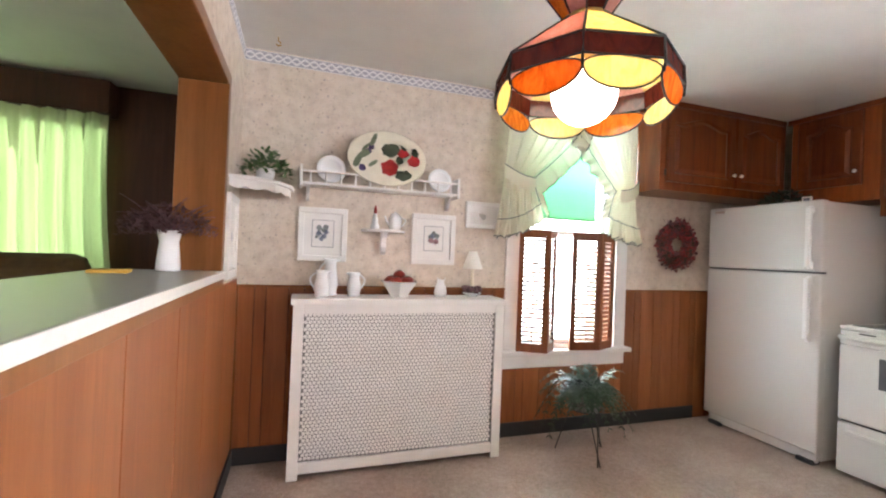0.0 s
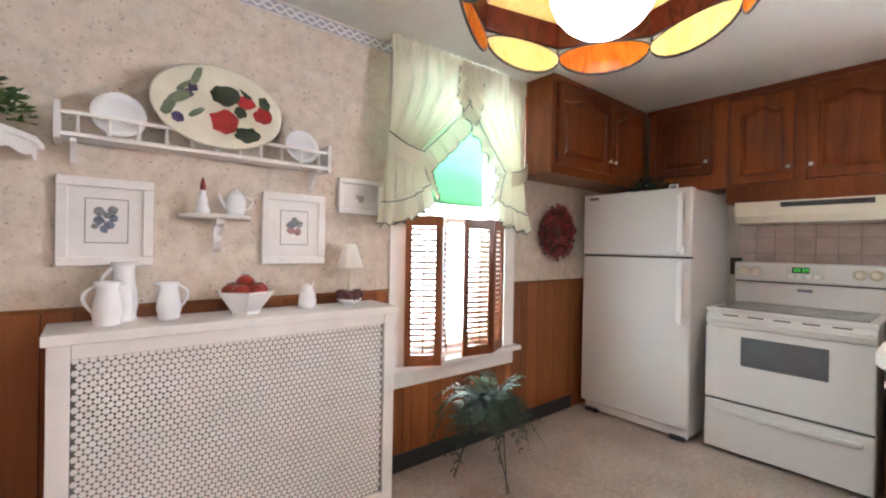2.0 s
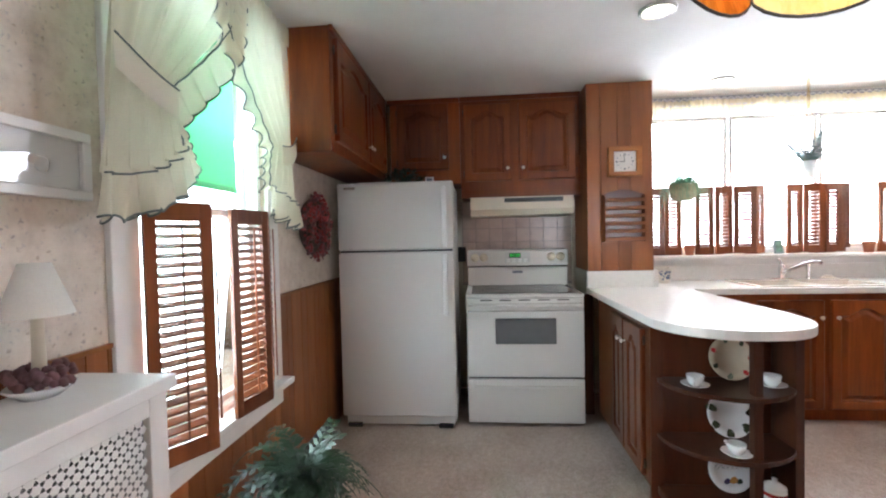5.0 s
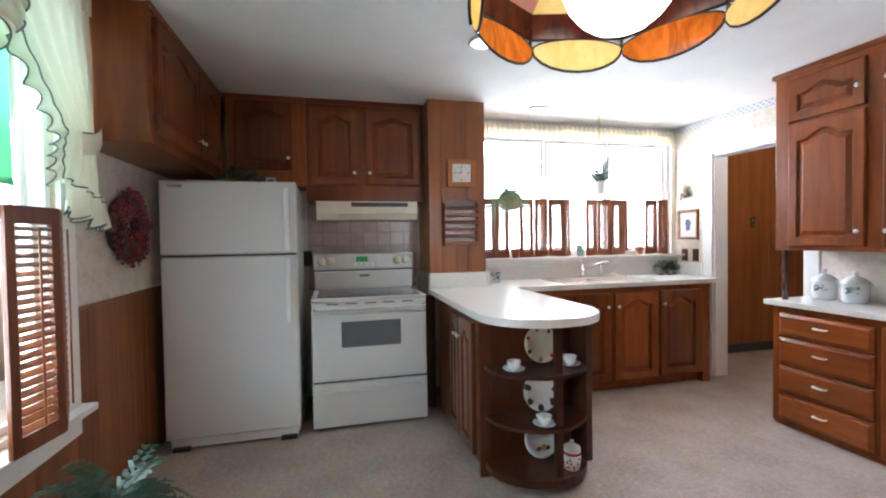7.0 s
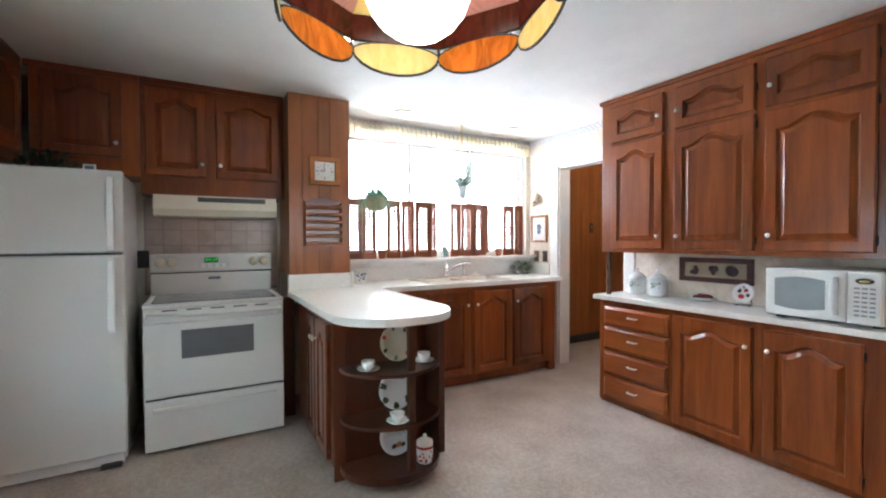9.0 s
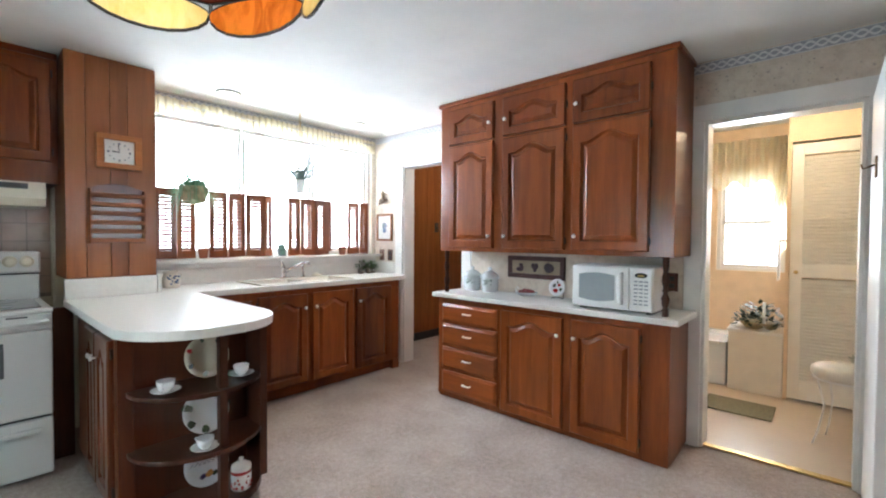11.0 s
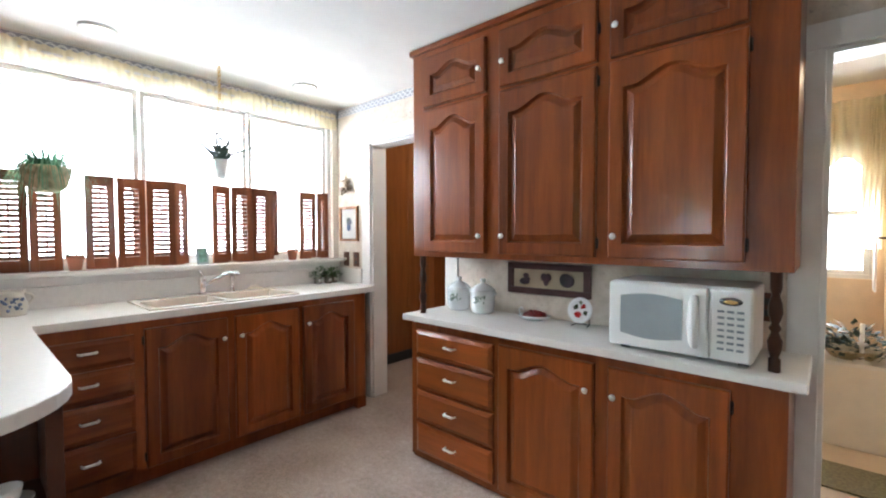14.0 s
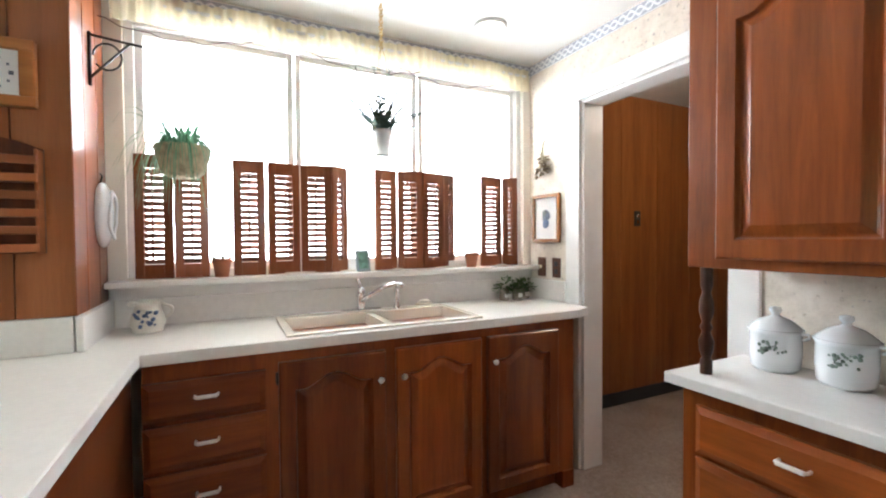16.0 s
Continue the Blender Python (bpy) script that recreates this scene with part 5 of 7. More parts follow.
# plate shelf with spindled gallery
ps = thing("plate_shelf", "white wall shelf with a little gallery rail", "shelf", (-0.25, W_N - 0.002, 1.625), 0)
for nm, a in (("board", (0, -0.115, 0, 0.955, 0, 0.016)), ("rail", (0.005, -0.113, 0.075, 0.95, -0.099, 0.087)), ("end_bracket", (-0.012, -0.12, -0.012, 0.006, 0, 0.115)), ("end_bracket", (0.949, -0.12, -0.012, 0.967, 0, 0.115))):
    bm = bm_new()
    box(bm, *a, 0.003)
    part(nm, bm, white_paint, ps)
for bx in (0.03, 0.907):
    bm = bm_new()
    prof = [(0, 0), (-0.095, 0), (-0.095, -0.014), (-0.07, -0.022), (-0.045, -0.045), (-0.03, -0.075), (0, -0.085)]
    lo, hi = [bm.verts.new((bx, y, z)) for y, z in prof], [bm.verts.new((bx + 0.018, y, z)) for y, z in prof]
    bm.faces.new(lo), bm.faces.new(hi[::-1])
    for k in range(len(prof)):
        j = (k + 1) % len(prof)
        bm.faces.new((lo[k], hi[k], hi[j], lo[j]))
    part("corbel", bm, white_paint, ps)
sp = mesh_of(lathe(bm_new(), [(0.006, 0), (0.0075, 0.01), (0.0045, 0.02), (0.007, 0.03), (0.0045, 0.042), (0.006, 0.059)], 8), "spindle", white_paint)
for k in range(11):
    piece("spindle", sp, ps, (0.05 + 0.086 * k, -0.106, 0.016))


def dish(name, label, cat, place, rx, rz, rw, rh, mat=porcelain, group=""):
    """A shallow plate; its face looks along local -y after leaning back."""
    ob = thing(name, label, cat, place, rz, group)
    b = lathe(bm_new(), [(0, 0.004), (rw * 0.58, 0.004), (rw * 0.66, 0.010), (rw * 0.97, 0.020), (rw, 0.022), (rw * 0.97, 0.025), (rw * 0.66, 0.016), (rw * 0.58, 0.010), (0, 0.010)], 36, squash=rh / rw)
    o = part("plate", b, mat, ob)
    o.matrix_basis = pose(0, 0, rh, 90 - rx)
    return ob, o


def decal(parent, x, y, r, mat, lift, n=14, sx=1.0, turn=0.0, jag=0.12, seed=1):
    r_ = random.Random(seed)
    b = bm_new()
    ring = []
    for q in range(n):
        a = 6.283 * q / n
        rr = r * (1 + jag * r_.uniform(-1, 1))
        px, py = sx * rr * math.cos(a), rr * math.sin(a)
        ring.append(b.verts.new((x + px * math.cos(turn) - py * math.sin(turn), y + px * math.sin(turn) + py * math.cos(turn), lift)))
    b.faces.new(ring)
    return part("motif", b, mat, parent)


plat_mat = plain("cream_glaze", (0.74, 0.70, 0.56), 0.15, coat=0.4, var=0.05)
pl_red = plain("glaze_red", (0.40, 0.03, 0.03), 0.2, coat=0.4, var=0.25)
pl_green = plain("glaze_green", (0.045, 0.06, 0.035), 0.2, coat=0.4, var=0.4)
pl_blue = plain("glaze_plum", (0.11, 0.08, 0.17), 0.2, coat=0.4, var=0.3)
pl_sage = plain("glaze_sage", (0.20, 0.24, 0.16), 0.2, coat=0.4, var=0.3)
ob, plt = dish("platter", "large oval cream platter painted with red fruit and dark leaves", "platter", (0.245, W_N - 0.075, 1.642), 12, 0, 0.245, 0.18, plat_mat)
for k, (x, y, r, m_, sx, tn) in enumerate(((0.015, -0.055, 0.052, pl_red, 1.08, 0), (0.10, 0.045, 0.034, pl_red, 1.15, 0.2), (0.165, -0.005, 0.038, pl_red, 1.0, 0), (0.02, 0.06, 0.046, pl_green, 1.2, 0.3), (0.11, 0.10, 0.034, pl_green, 1.2, -0.5), (0.175, 0.055, 0.032, pl_green, 0.8, 0.2), (0.10, -0.105, 0.036, pl_green, 1.5, 0.1), (0.075, -0.005, 0.025, pl_green, 1.0, 0),
                                           (-0.12, 0.085, 0.018, pl_sage, 3.0, 0.9), (-0.085, 0.115, 0.016, pl_sage, 2.8, 1.2), (-0.15, 0.01, 0.022, pl_sage, 2.2, 0.6), (-0.185, -0.04, 0.020, pl_sage, 1.8, 1.1), (-0.12, 0.035, 0.020, pl_blue, 1.2, 0), (-0.155, -0.075, 0.022, pl_blue, 1.0, 0), (-0.10, 0.065, 0.018, pl_blue, 1.0, 0), (-0.09, -0.04, 0.012, pl_sage, 3.0, 0.7))):
    decal(plt, x, y, r, m_, 0.0145 + 0.0003 * k + (0.006 if abs(x) > 0.14 or abs(y) > 0.10 else 0), 16, sx, tn, 0.16, k + 3)
dish("plate", "small white plate standing on the shelf", "plate", (-0.085, W_N - 0.06, 1.642), 10, 0, 0.085, 0.085, porcelain, "shelf plates")
dish("plate", "small white octagonal plate standing on the shelf", "plate", (0.592, W_N - 0.06, 1.642), 10, 0, 0.078, 0.078, porcelain, "shelf plates")

ss = thing("wall_shelf", "small white half-round shelf on a bracket", "shelf", (0.253, W_N - 0.002, 1.375), 0)
pp = [(0.138 * math.cos(math.pi + k * math.pi / 16), 0.125 * math.sin(math.pi + k * math.pi / 16)) for k in range(17)]
part("board", prism(bm_new(), pp, 0, 0.016, 0.003), white_paint, ss)
bm = bm_new()
b2 = [(0, 0), (-0.085, 0), (-0.08, -0.02), (-0.045, -0.035), (-0.035, -0.07), (-0.045, -0.095), (-0.03, -0.125), (0, -0.14)]
lo, hi = [bm.verts.new((-0.016, y, z)) for y, z in b2], [bm.verts.new((0.016, y, z)) for y, z in b2]
bm.faces.new(lo), bm.faces.new(hi[::-1])
for k in range(len(b2)):
    j = (k + 1) % len(b2)
    bm.faces.new((lo[k], hi[k], hi[j], lo[j]))
part("bracket", bm, white_paint, ss)
tp = thing("teapot", "white porcelain coffee pot on the small shelf", "teapot", (0.315, W_N - 0.065, 1.391), 0)
part("body", lathe(bm_new(), [(0, 0), (0.034, 0), (0.040, 0.02), (0.042, 0.06), (0.034, 0.085), (0.03, 0.09), (0, 0.09)], 20), porcelain, tp)
part("lid", lathe(bm_new(), [(0.031, 0.09), (0.024, 0.100), (0.008, 0.106), (0.008, 0.112), (0, 0.116)], 16), porcelain, tp)
bm = bm_new()
handle_loop(bm, 0.036, 0.02, 0.08, 0.03, 0.004)
part("handle", bm, porcelain, tp)
bm = bm_new()
tube(bm, [(-0.036, 0, 0.03), (-0.055, 0, 0.055), (-0.066, 0, 0.085)], [0.010, 0.007, 0.005], 8)
part("spout", bm, porcelain, tp)
bo = thing("candle_holder", "white ceramic holder with a red candle tip", "candle holder", (0.19, W_N - 0.065, 1.391), 0)
part("holder", lathe(bm_new(), [(0, 0), (0.026, 0), (0.028, 0.015), (0.018, 0.04), (0.02, 0.055), (0.012, 0.08), (0.012, 0.095), (0, 0.095)], 16), porcelain, bo)
part("candle", lathe(bm_new(), [(0.011, 0.095), (0.011, 0.115), (0.004, 0.145), (0, 0.147)], 12), berry_red, bo, "dark red candle")

cs = thing("corner_shelf", "white corner shelf with a scalloped edge", "shelf", (W_W + 0.002, W_N - 0.002, 1.565), 0)
part("board", prism(bm_new(), [(0, 0), (0, -0.42), (0.10, -0.40), (0.22, -0.30), (0.285, -0.15), (0.295, 0)], 0.02, 0.038, 0.003), white_paint, cs)
bm = bm_new()
ed = [(0.0, -0.40), (0.09, -0.385), (0.205, -0.29), (0.268, -0.145), (0.278, 0)]
top_, bot_ = [], []
for i in range(len(ed) - 1):
    for k in range(8):
        u = k / 8
        x, y = lerp(ed[i][0], ed[i + 1][0], u), lerp(ed[i][1], ed[i + 1][1], u)
        top_.append(bm.verts.new((x, y, 0.02)))
        bot_.append(bm.verts.new((x, y, -0.012 - 0.014 * abs(math.sin((i * 8 + k) * 0.49)))))
for k in range(len(top_) - 1):
    bm.faces.new((top_[k], top_[k + 1], bot_[k + 1], bot_[k]))
part("scalloped_apron", bm, white_paint, cs)


# ---- plants ----
def leaves(n, centre, spread, size, seed, droop=0.4, narrow=0.5, up=0.3):
    r = random.Random(seed)
    b = bm_new()
    for _ in range(n):
        a, rad = r.uniform(0, 6.283), r.random() ** 0.6
        p = Vector((centre[0] + spread[0] * rad * math.cos(a), centre[1] + spread[1] * rad * math.sin(a), centre[2] + spread[2] * (r.random() ** 0.8) * (1 - 0.55 * rad * rad) - droop * spread[2] * rad * rad))
        d = Vector((math.cos(a) + r.uniform(-0.6, 0.6), math.sin(a) + r.uniform(-0.6, 0.6), up + r.uniform(-0.6, 0.5))).normalized()
        s = d.cross(Vector((r.uniform(-0.3, 0.3), r.uniform(-0.3, 0.3), 1))).normalized()
        q = d.cross(s)
        L = size * r.uniform(0.6, 1.25)
        w = L * narrow * 0.5
        v = [b.verts.new(x) for x in (p, p + d * L * 0.45 + s * w + q * L * 0.06, p + d * L - q * L * 0.05, p + d * L * 0.45 - s * w + q * L * 0.06)]
        b.faces.new((v[0], v[1], v[2])), b.faces.new((v[0], v[2], v[3]))
    return b


def fronds(n, base, length, seed, rise=0.5, leaf=0.03, stem=0.0018, fall=1.0):
    """Arching stems with leaflets along both sides."""
    r = random.Random(seed)
    b = bm_new()
    for i in range(n):
        a = 6.283 * i / n + r.uniform(-0.3, 0.3)
        L = length * r.uniform(0.6, 1.15)
        lift, f = rise * r.uniform(0.5, 1.4), fall * r.uniform(0.6, 1.3)
        pts = []
        for k in range(11):
            u = k / 10
            pts.append(Vector((base[0] + L * u * (1 - 0.18 * u) * math.cos(a + 0.3 * u), base[1] + L * u * (1 - 0.18 * u) * math.sin(a + 0.3 * u), base[2] + L * (lift * u - f * u * u * 0.75))))
        tube(b, pts, stem, 4)
        for k in range(1, 11):
            p, d = pts[k], (pts[k] - pts[k - 1]).normalized()
            for sgn in (-1, 1):
                s = d.cross(Vector((0, 0, 1))).normalized() * sgn
                e = (s + d * 0.6 + Vector((0, 0, r.uniform(-0.4, 0.15)))).normalized()
                w = leaf * (1.1 - 0.06 * k)
                v = [b.verts.new(x) for x in (p, p + e * w * 0.5 + d * w * 0.25, p + e * w, p + e * w * 0.5 - d * w * 0.25)]
                b.faces.new(v)
    return b


def blades(n, base, length, seed, width=0.008, rise=0.8, fall=1.3, reach=0.62, rim=0.0, lean=None):
    """Long strap leaves that arch out and hang."""
    r = random.Random(seed)
    b = bm_new()
    for i in range(n):
        a = r.uniform(0, 6.283) if lean is None else r.gauss(lean, 1.0)
        out, go = rim * r.uniform(0.3, 1.0), reach * r.uniform(0.45, 1.25)
        L, lift, f = length * r.uniform(0.5, 1.15), rise * r.uniform(0.5, 1.3), fall * r.uniform(0.7, 1.3)
        prev = None
        for k in range(8):
            u = k / 7
            w_ = out + L * go * u ** 0.8
            p = Vector((base[0] + w_ * math.cos(a), base[1] + w_ * math.sin(a), base[2] + L * (lift * u - f * u * u)))
            s = Vector((-math.sin(a), math.cos(a), 0)) * width * (1 - 0.85 * u) * 0.5
            cur = (b.verts.new(p + s), b.verts.new(p - s))
            if prev:
                b.faces.new((prev[0], prev[1], cur[1], cur[0]))
            prev = cur
    return b


pi_ = thing("ivy_plant", "bushy green plant in a white footed pot on the corner shelf", "plant", (-0.44, 2.56, 1.603), 0)
part("pot", lathe(bm_new(), [(0, 0), (0.03, 0), (0.02, 0.015), (0.045, 0.03), (0.05, 0.06), (0.045, 0.085), (0.04, 0.085), (0, 0.05)], 18), porcelain, pi_)
part("foliage", leaves(340, (0, 0, 0.085), (0.125, 0.125, 0.11), 0.035, 4, 0.55, 0.7), leaf_mid, pi_)

fs = thing("plant_stand", "thin black hairpin wire plant stand", "plant stand", (1.55, 2.33, 0.0), 0)
for k in range(3):
    a = 0.35 + k * 2.094
    bm = bm_new()
    c, s = math.cos(a), math.sin(a)
    tube(bm, [(0.10 * math.cos(a - 0.3), 0.10 * math.sin(a - 0.3), 0.30), (0.185 * c - 0.008 * s, 0.185 * s + 0.008 * c, 0.004), (0.185 * c + 0.008 * s, 0.185 * s - 0.008 * c, 0.004), (0.10 * math.cos(a + 0.3), 0.10 * math.sin(a + 0.3), 0.30)], 0.0035, 6)
    part("leg", bm, iron, fs)
bm = bm_new()
tube(bm, [(0.11 * math.cos(k * 0.3927), 0.11 * math.sin(k * 0.3927), 0.30) for k in range(16)], 0.004, 6, True)
part("ring", bm, iron, fs)
fp = thing("fern", "drooping dark green fern in a woven basket pot", "plant", (1.55, 2.33, 0.285), 0)
part("basket", lathe(bm_new(), [(0, 0), (0.075, 0), (0.095, 0.05), (0.103, 0.13), (0.098, 0.135), (0.09, 0.13), (0, 0.09)], 20), plain("grey_basket", (0.16, 0.15, 0.13), 0.7, var=0.3, size=50, relief=0.1), fp)
part("fronds", fronds(44, (0, 0, 0.14), 0.35, 8, 0.66, 0.058, 0.0018, 1.4), leaf_dark, fp)
part("inner_fronds", fronds(34, (0, 0, 0.13), 0.24, 9, 1.0, 0.058, 0.0016, 1.35), leaf_dark, fp)
part("trailing_fronds", fronds(14, (0, 0, 0.13), 0.28, 10, 0.55, 0.055, 0.0016, 1.4), leaf_dark, fp)
part("broad_leaves", leaves(110, (0, 0, 0.11), (0.18, 0.18, 0.10), 0.065, 12, 0.8, 0.5, -0.3), leaf_dark, fp)

wr = thing("wreath", "dark red berry wreath hung on the wallpaper", "wreath", (2.585, W_N - 0.045, 1.40), 0)
r_ = random.Random(11)
bm = bm_new()
tube(bm, [(0.135 * math.cos(k * 0.2618), 0, 0.135 * math.sin(k * 0.2618)) for k in range(24)], 0.045, 8, True)
part("vine_ring", bm, plain("vine", (0.05, 0.03, 0.02), 0.8, var=0.3), wr)
for nm, mt, n, s0, s1 in (("berry_cluster", berry_red, 420, 0.007, 0.013), ("dark_berry_cluster", dried, 120, 0.007, 0.014)):
    bm = bm_new()
    for k in range(n):
        a, q, rr = r_.uniform(0, 6.283), r_.uniform(0, 6.283), r_.uniform(0.038, 0.078)
        R = 0.135 + rr * math.cos(q)
        ball(bm, (R * math.cos(a), -abs(rr * math.sin(q)) * 0.7, R * math.sin(a)), r_.uniform(s0, s1), 6)
    tagged(part(nm, bm, mt, wr), kind="stuff")
bm = bm_new()
for k in range(120):
    a, q = r_.uniform(0, 6.283), r_.uniform(0.16, 0.225)
    tube(bm, [(0.13 * math.cos(a), -0.01, 0.13 * math.sin(a)), (q * math.cos(a + r_.uniform(-0.25, 0.25)), -r_.uniform(0, 0.04), q * math.sin(a))], 0.0013, 4)
part("twig_spray", bm, dried, wr)


# ---- pendant lamp of leaded art glass ----
pend = thing("pendant_lamp", "octagonal leaded art-glass pendant in amber, yellow and red", "pendant lamp", (0.555, 1.092, 0.028), 0)
A0 = math.radians(53.0)


def ringpt(k, r, z):
    a = A0 + k * math.pi / 4
    return Vector((r * math.cos(a), r * math.sin(a), z))


def facet(name, quad, mat, thick=0.004):
    b = bm_new()
    n = (quad[1] - quad[0]).cross(quad[-1] - quad[0]).normalized() * thick
    lo, hi = [b.verts.new(p) for p in quad], [b.verts.new(p + n) for p in quad]
    b.faces.new(lo[::-1]), b.faces.new(hi)
    for i in range(len(quad)):
        j = (i + 1) % len(quad)
        b.faces.new((lo[i], lo[j], hi[j], hi[i]))
    return part(name, b, mat, pend)


R1, R2, Z0, Z1, Z2 = 0.268, 0.271, 1.952, 1.795, 1.738
for k in range(8):
    cames = bm_new()
    odd = k % 2
    facet("dome_panel", [ringpt(k, 0.07, Z0), ringpt(k + 1, 0.07, Z0), ringpt(k + 1, R1, Z1), ringpt(k, R1, Z1)], pink_glass if odd else yellow_glass)
    facet("band_panel", [ringpt(k, R1, Z1), ringpt(k + 1, R1, Z1), ringpt(k + 1, R2, Z2), ringpt(k, R2, Z2)], red_glass)
    a, c = ringpt(k, R2, 0), ringpt(k + 1, R2, 0)
    oval = []
    for q in range(20):
        u = 6.283 * q / 20
        f = 0.5 + 0.5 * math.cos(u)
        p = a.lerp(c, f)
        inn = 1 - 0.05 * (0.5 - 0.5 * math.sin(u))
        oval.append(Vector((p.x * inn, p.y * inn, 1.712 + (0.026 if math.sin(u) > 0 else 0.052) * math.sin(u))))
    facet("oval_panel", oval, amber_glass if odd else yellow_glass)
    tube(cames, [p * 1.0 + Vector((p.x, p.y, 0)).normalized() * 0.002 for p in oval], 0.0032, 5, True)
    tube(cames, [ringpt(k, 0.07, Z0), ringpt(k, R1 + 0.003, Z1), ringpt(k, R2 + 0.003, Z2), ringpt(k, R2, 1.705)], 0.0038, 5)
    tube(cames, [ringpt(k, R1 + 0.002, Z1), ringpt(k + 1, R1 + 0.002, Z1)], 0.0035, 5)
    tube(cames, [ringpt(k, R2 + 0.002, Z2), ringpt(k + 1, R2 + 0.002, Z2)], 0.0030, 5)
    top_arc = []
    for q in range(7):
        f = q / 6
        p = ringpt(k, 0.125, 0).lerp(ringpt(k + 1, 0.125, 0), f)
        top_arc.append(Vector((p.x, p.y, 2.045 + 0.018 * math.sin(math.pi * f))))
    facet("crown_panel", [ringpt(k + 1, 0.062, 1.956), ringpt(k, 0.062, 1.956)] + top_arc, (red_glass, pink_glass, amber_glass, pink_glass)[k % 4])
    tube(cames, [ringpt(k, 0.062, 1.956), ringpt(k, 0.125, 2.045)], 0.0034, 5)
    tube(cames, top_arc, 0.0032, 5)
    part("lead_came", cames, lead, pend)
bm = bm_new()
ball(bm, (0, 0, 1.735), 0.098, 24)
globe = part("globe", bm, bulb_glow, pend, "lit white globe bulb")
globe.visible_shadow = False
bm = lathe(bm_new(), [(0.03, 1.83), (0.03, 1.93), (0.068, 1.955), (0.068, 1.962), (0.02, 1.97), (0.006, 2.0), (0.006, 2.345)], 16)
part("stem", bm, brass, pend)
part("ceiling_rose", lathe(bm_new(), [(0.006, 2.335), (0.05, 2.345), (0.06, 2.370), (0, 2.371)], 20), brass, pend)

for lx, ly in ((3.28, -0.11), (3.28, -1.30), (2.19, 0.75)):
    dl = thing("downlight", "lit recessed ceiling light with a white trim", "ceiling light", (lx, ly, CEIL), 0, "recessed lights")
    bm = bm_new()
    tube(bm, [(0.078 * math.cos(k * 0.2618), 0.078 * math.sin(k * 0.2618), -0.006) for k in range(24)], 0.010, 8, True)
    part("trim_ring", bm, white_paint, dl)
    part("lens", lathe(bm_new(), [(0, -0.004), (0.07, -0.004), (0.07, -0.001), (0, -0.001)], 24), lens_glow, dl)
hk = thing("ceiling_hook", "small brass swag hook in the ceiling", "hook", (-0.40, 2.50, CEIL), 0)
bm = bm_new()
tube(bm, [(0, 0, 0), (0, 0, -0.02), (0.012, 0, -0.03), (0.014, 0, -0.042), (0, 0, -0.05), (-0.01, 0, -0.04)], 0.004, 6)
part("hook", bm, brass, hk)

# ---- on the column ----
ck_ = thing("wall_clock", "square orange-brown wooden wall clock with a pale face", "clock", (3.194, 0.712, 1.722), -90)
bm = bm_new()
CW, CH = 0.235, 0.212
for a in ((0, -0.03, 0, CW, 0, 0.034), (0, -0.03, CH - 0.034, CW, 0, CH), (0, -0.03, 0.034, 0.04, 0, CH - 0.034), (CW - 0.04, -0.03, 0.034, CW, 0, CH - 0.034)):
    box(bm, *a, 0.004)
part("case", bm, timber("clock_wood", (0.26, 0.085, 0.022), (0.40, 0.14, 0.036), (0.52, 0.20, 0.06), "x", 0.4, 0.2), ck_)
bm = bm_new()
box(bm, 0.04, -0.012, 0.034, CW - 0.04, -0.002, CH - 0.034)
face = part("face", bm, paper, ck_)
for k in range(12):
    a = k * math.pi / 6
    bm = bm_new()
    cx, cz, w = CW / 2 + 0.056 * math.sin(a), CH / 2 + 0.052 * math.cos(a), 0.0035 if k % 3 else 0.006
    box(bm, cx - w, -0.0135, cz - w, cx + w, -0.0121, cz + w)
    part("hour_mark", bm, grey_ink, face)
for ang, ln, w in ((272, 0.036, 0.003), (352, 0.05, 0.0022)):
    bm = bm_new()
    a = math.radians(ang)
    tube(bm, [(CW / 2, -0.016, CH / 2), (CW / 2 + ln * math.sin(a), -0.016, CH / 2 + ln * math.cos(a))], w, 5)
    part("pointer", bm, iron, face)
rk = thing("letter_rack", "brown three-tier wooden wall rack", "rack", (3.194, 0.752, 1.258), -90)
bm = bm_new()
pr = [(0, 0), (0.285, 0), (0.285, 0.335)] + [(0.285 - 0.285 * k / 10, 0.335 + 0.035 * math.sin(math.pi * k / 10)) for k in range(1, 10)] + [(0, 0.335)]
lo, hi = [bm.verts.new((x, -0.012, z)) for x, z in pr], [bm.verts.new((x, -0.001, z)) for x, z in pr]
bm.faces.new(lo), bm.faces.new(hi[::-1])
for k in range(len(pr)):
    j = (k + 1) % len(pr)
    bm.faces.new((lo[k], hi[k], hi[j], lo[j]))
# the darkened wood makes the slots look dark inside
part("back", bm, wood_darkened, rk)
for z in (0.005, 0.115, 0.225):
    for nm, a in (("slat", (0.0, -0.068, z + 0.055, 0.285, -0.058, z + 0.082)), ("slat", (0.0, -0.068, z, 0.285, -0.058, z + 0.026)), ("tier", (0.01, -0.058, z, 0.275, -0.012, z + 0.012))):
        bm = bm_new()
        box(bm, *a, 0.003)
        part(nm, bm, rack_wood, rk)
for x in (0.0, 0.275):
    bm = bm_new()
    box(bm, x, -0.058, 0.0, x + 0.010, -0.012, 0.33, 0.002)
    part("side", bm, rack_wood, rk)

leaf_pale = make_fabric("pale_variegated_leaf", (0.22, 0.38, 0.24), 0.45)
leaf_thin = make_fabric("thin_green_leaf", (0.10, 0.24, 0.14), 0.4)
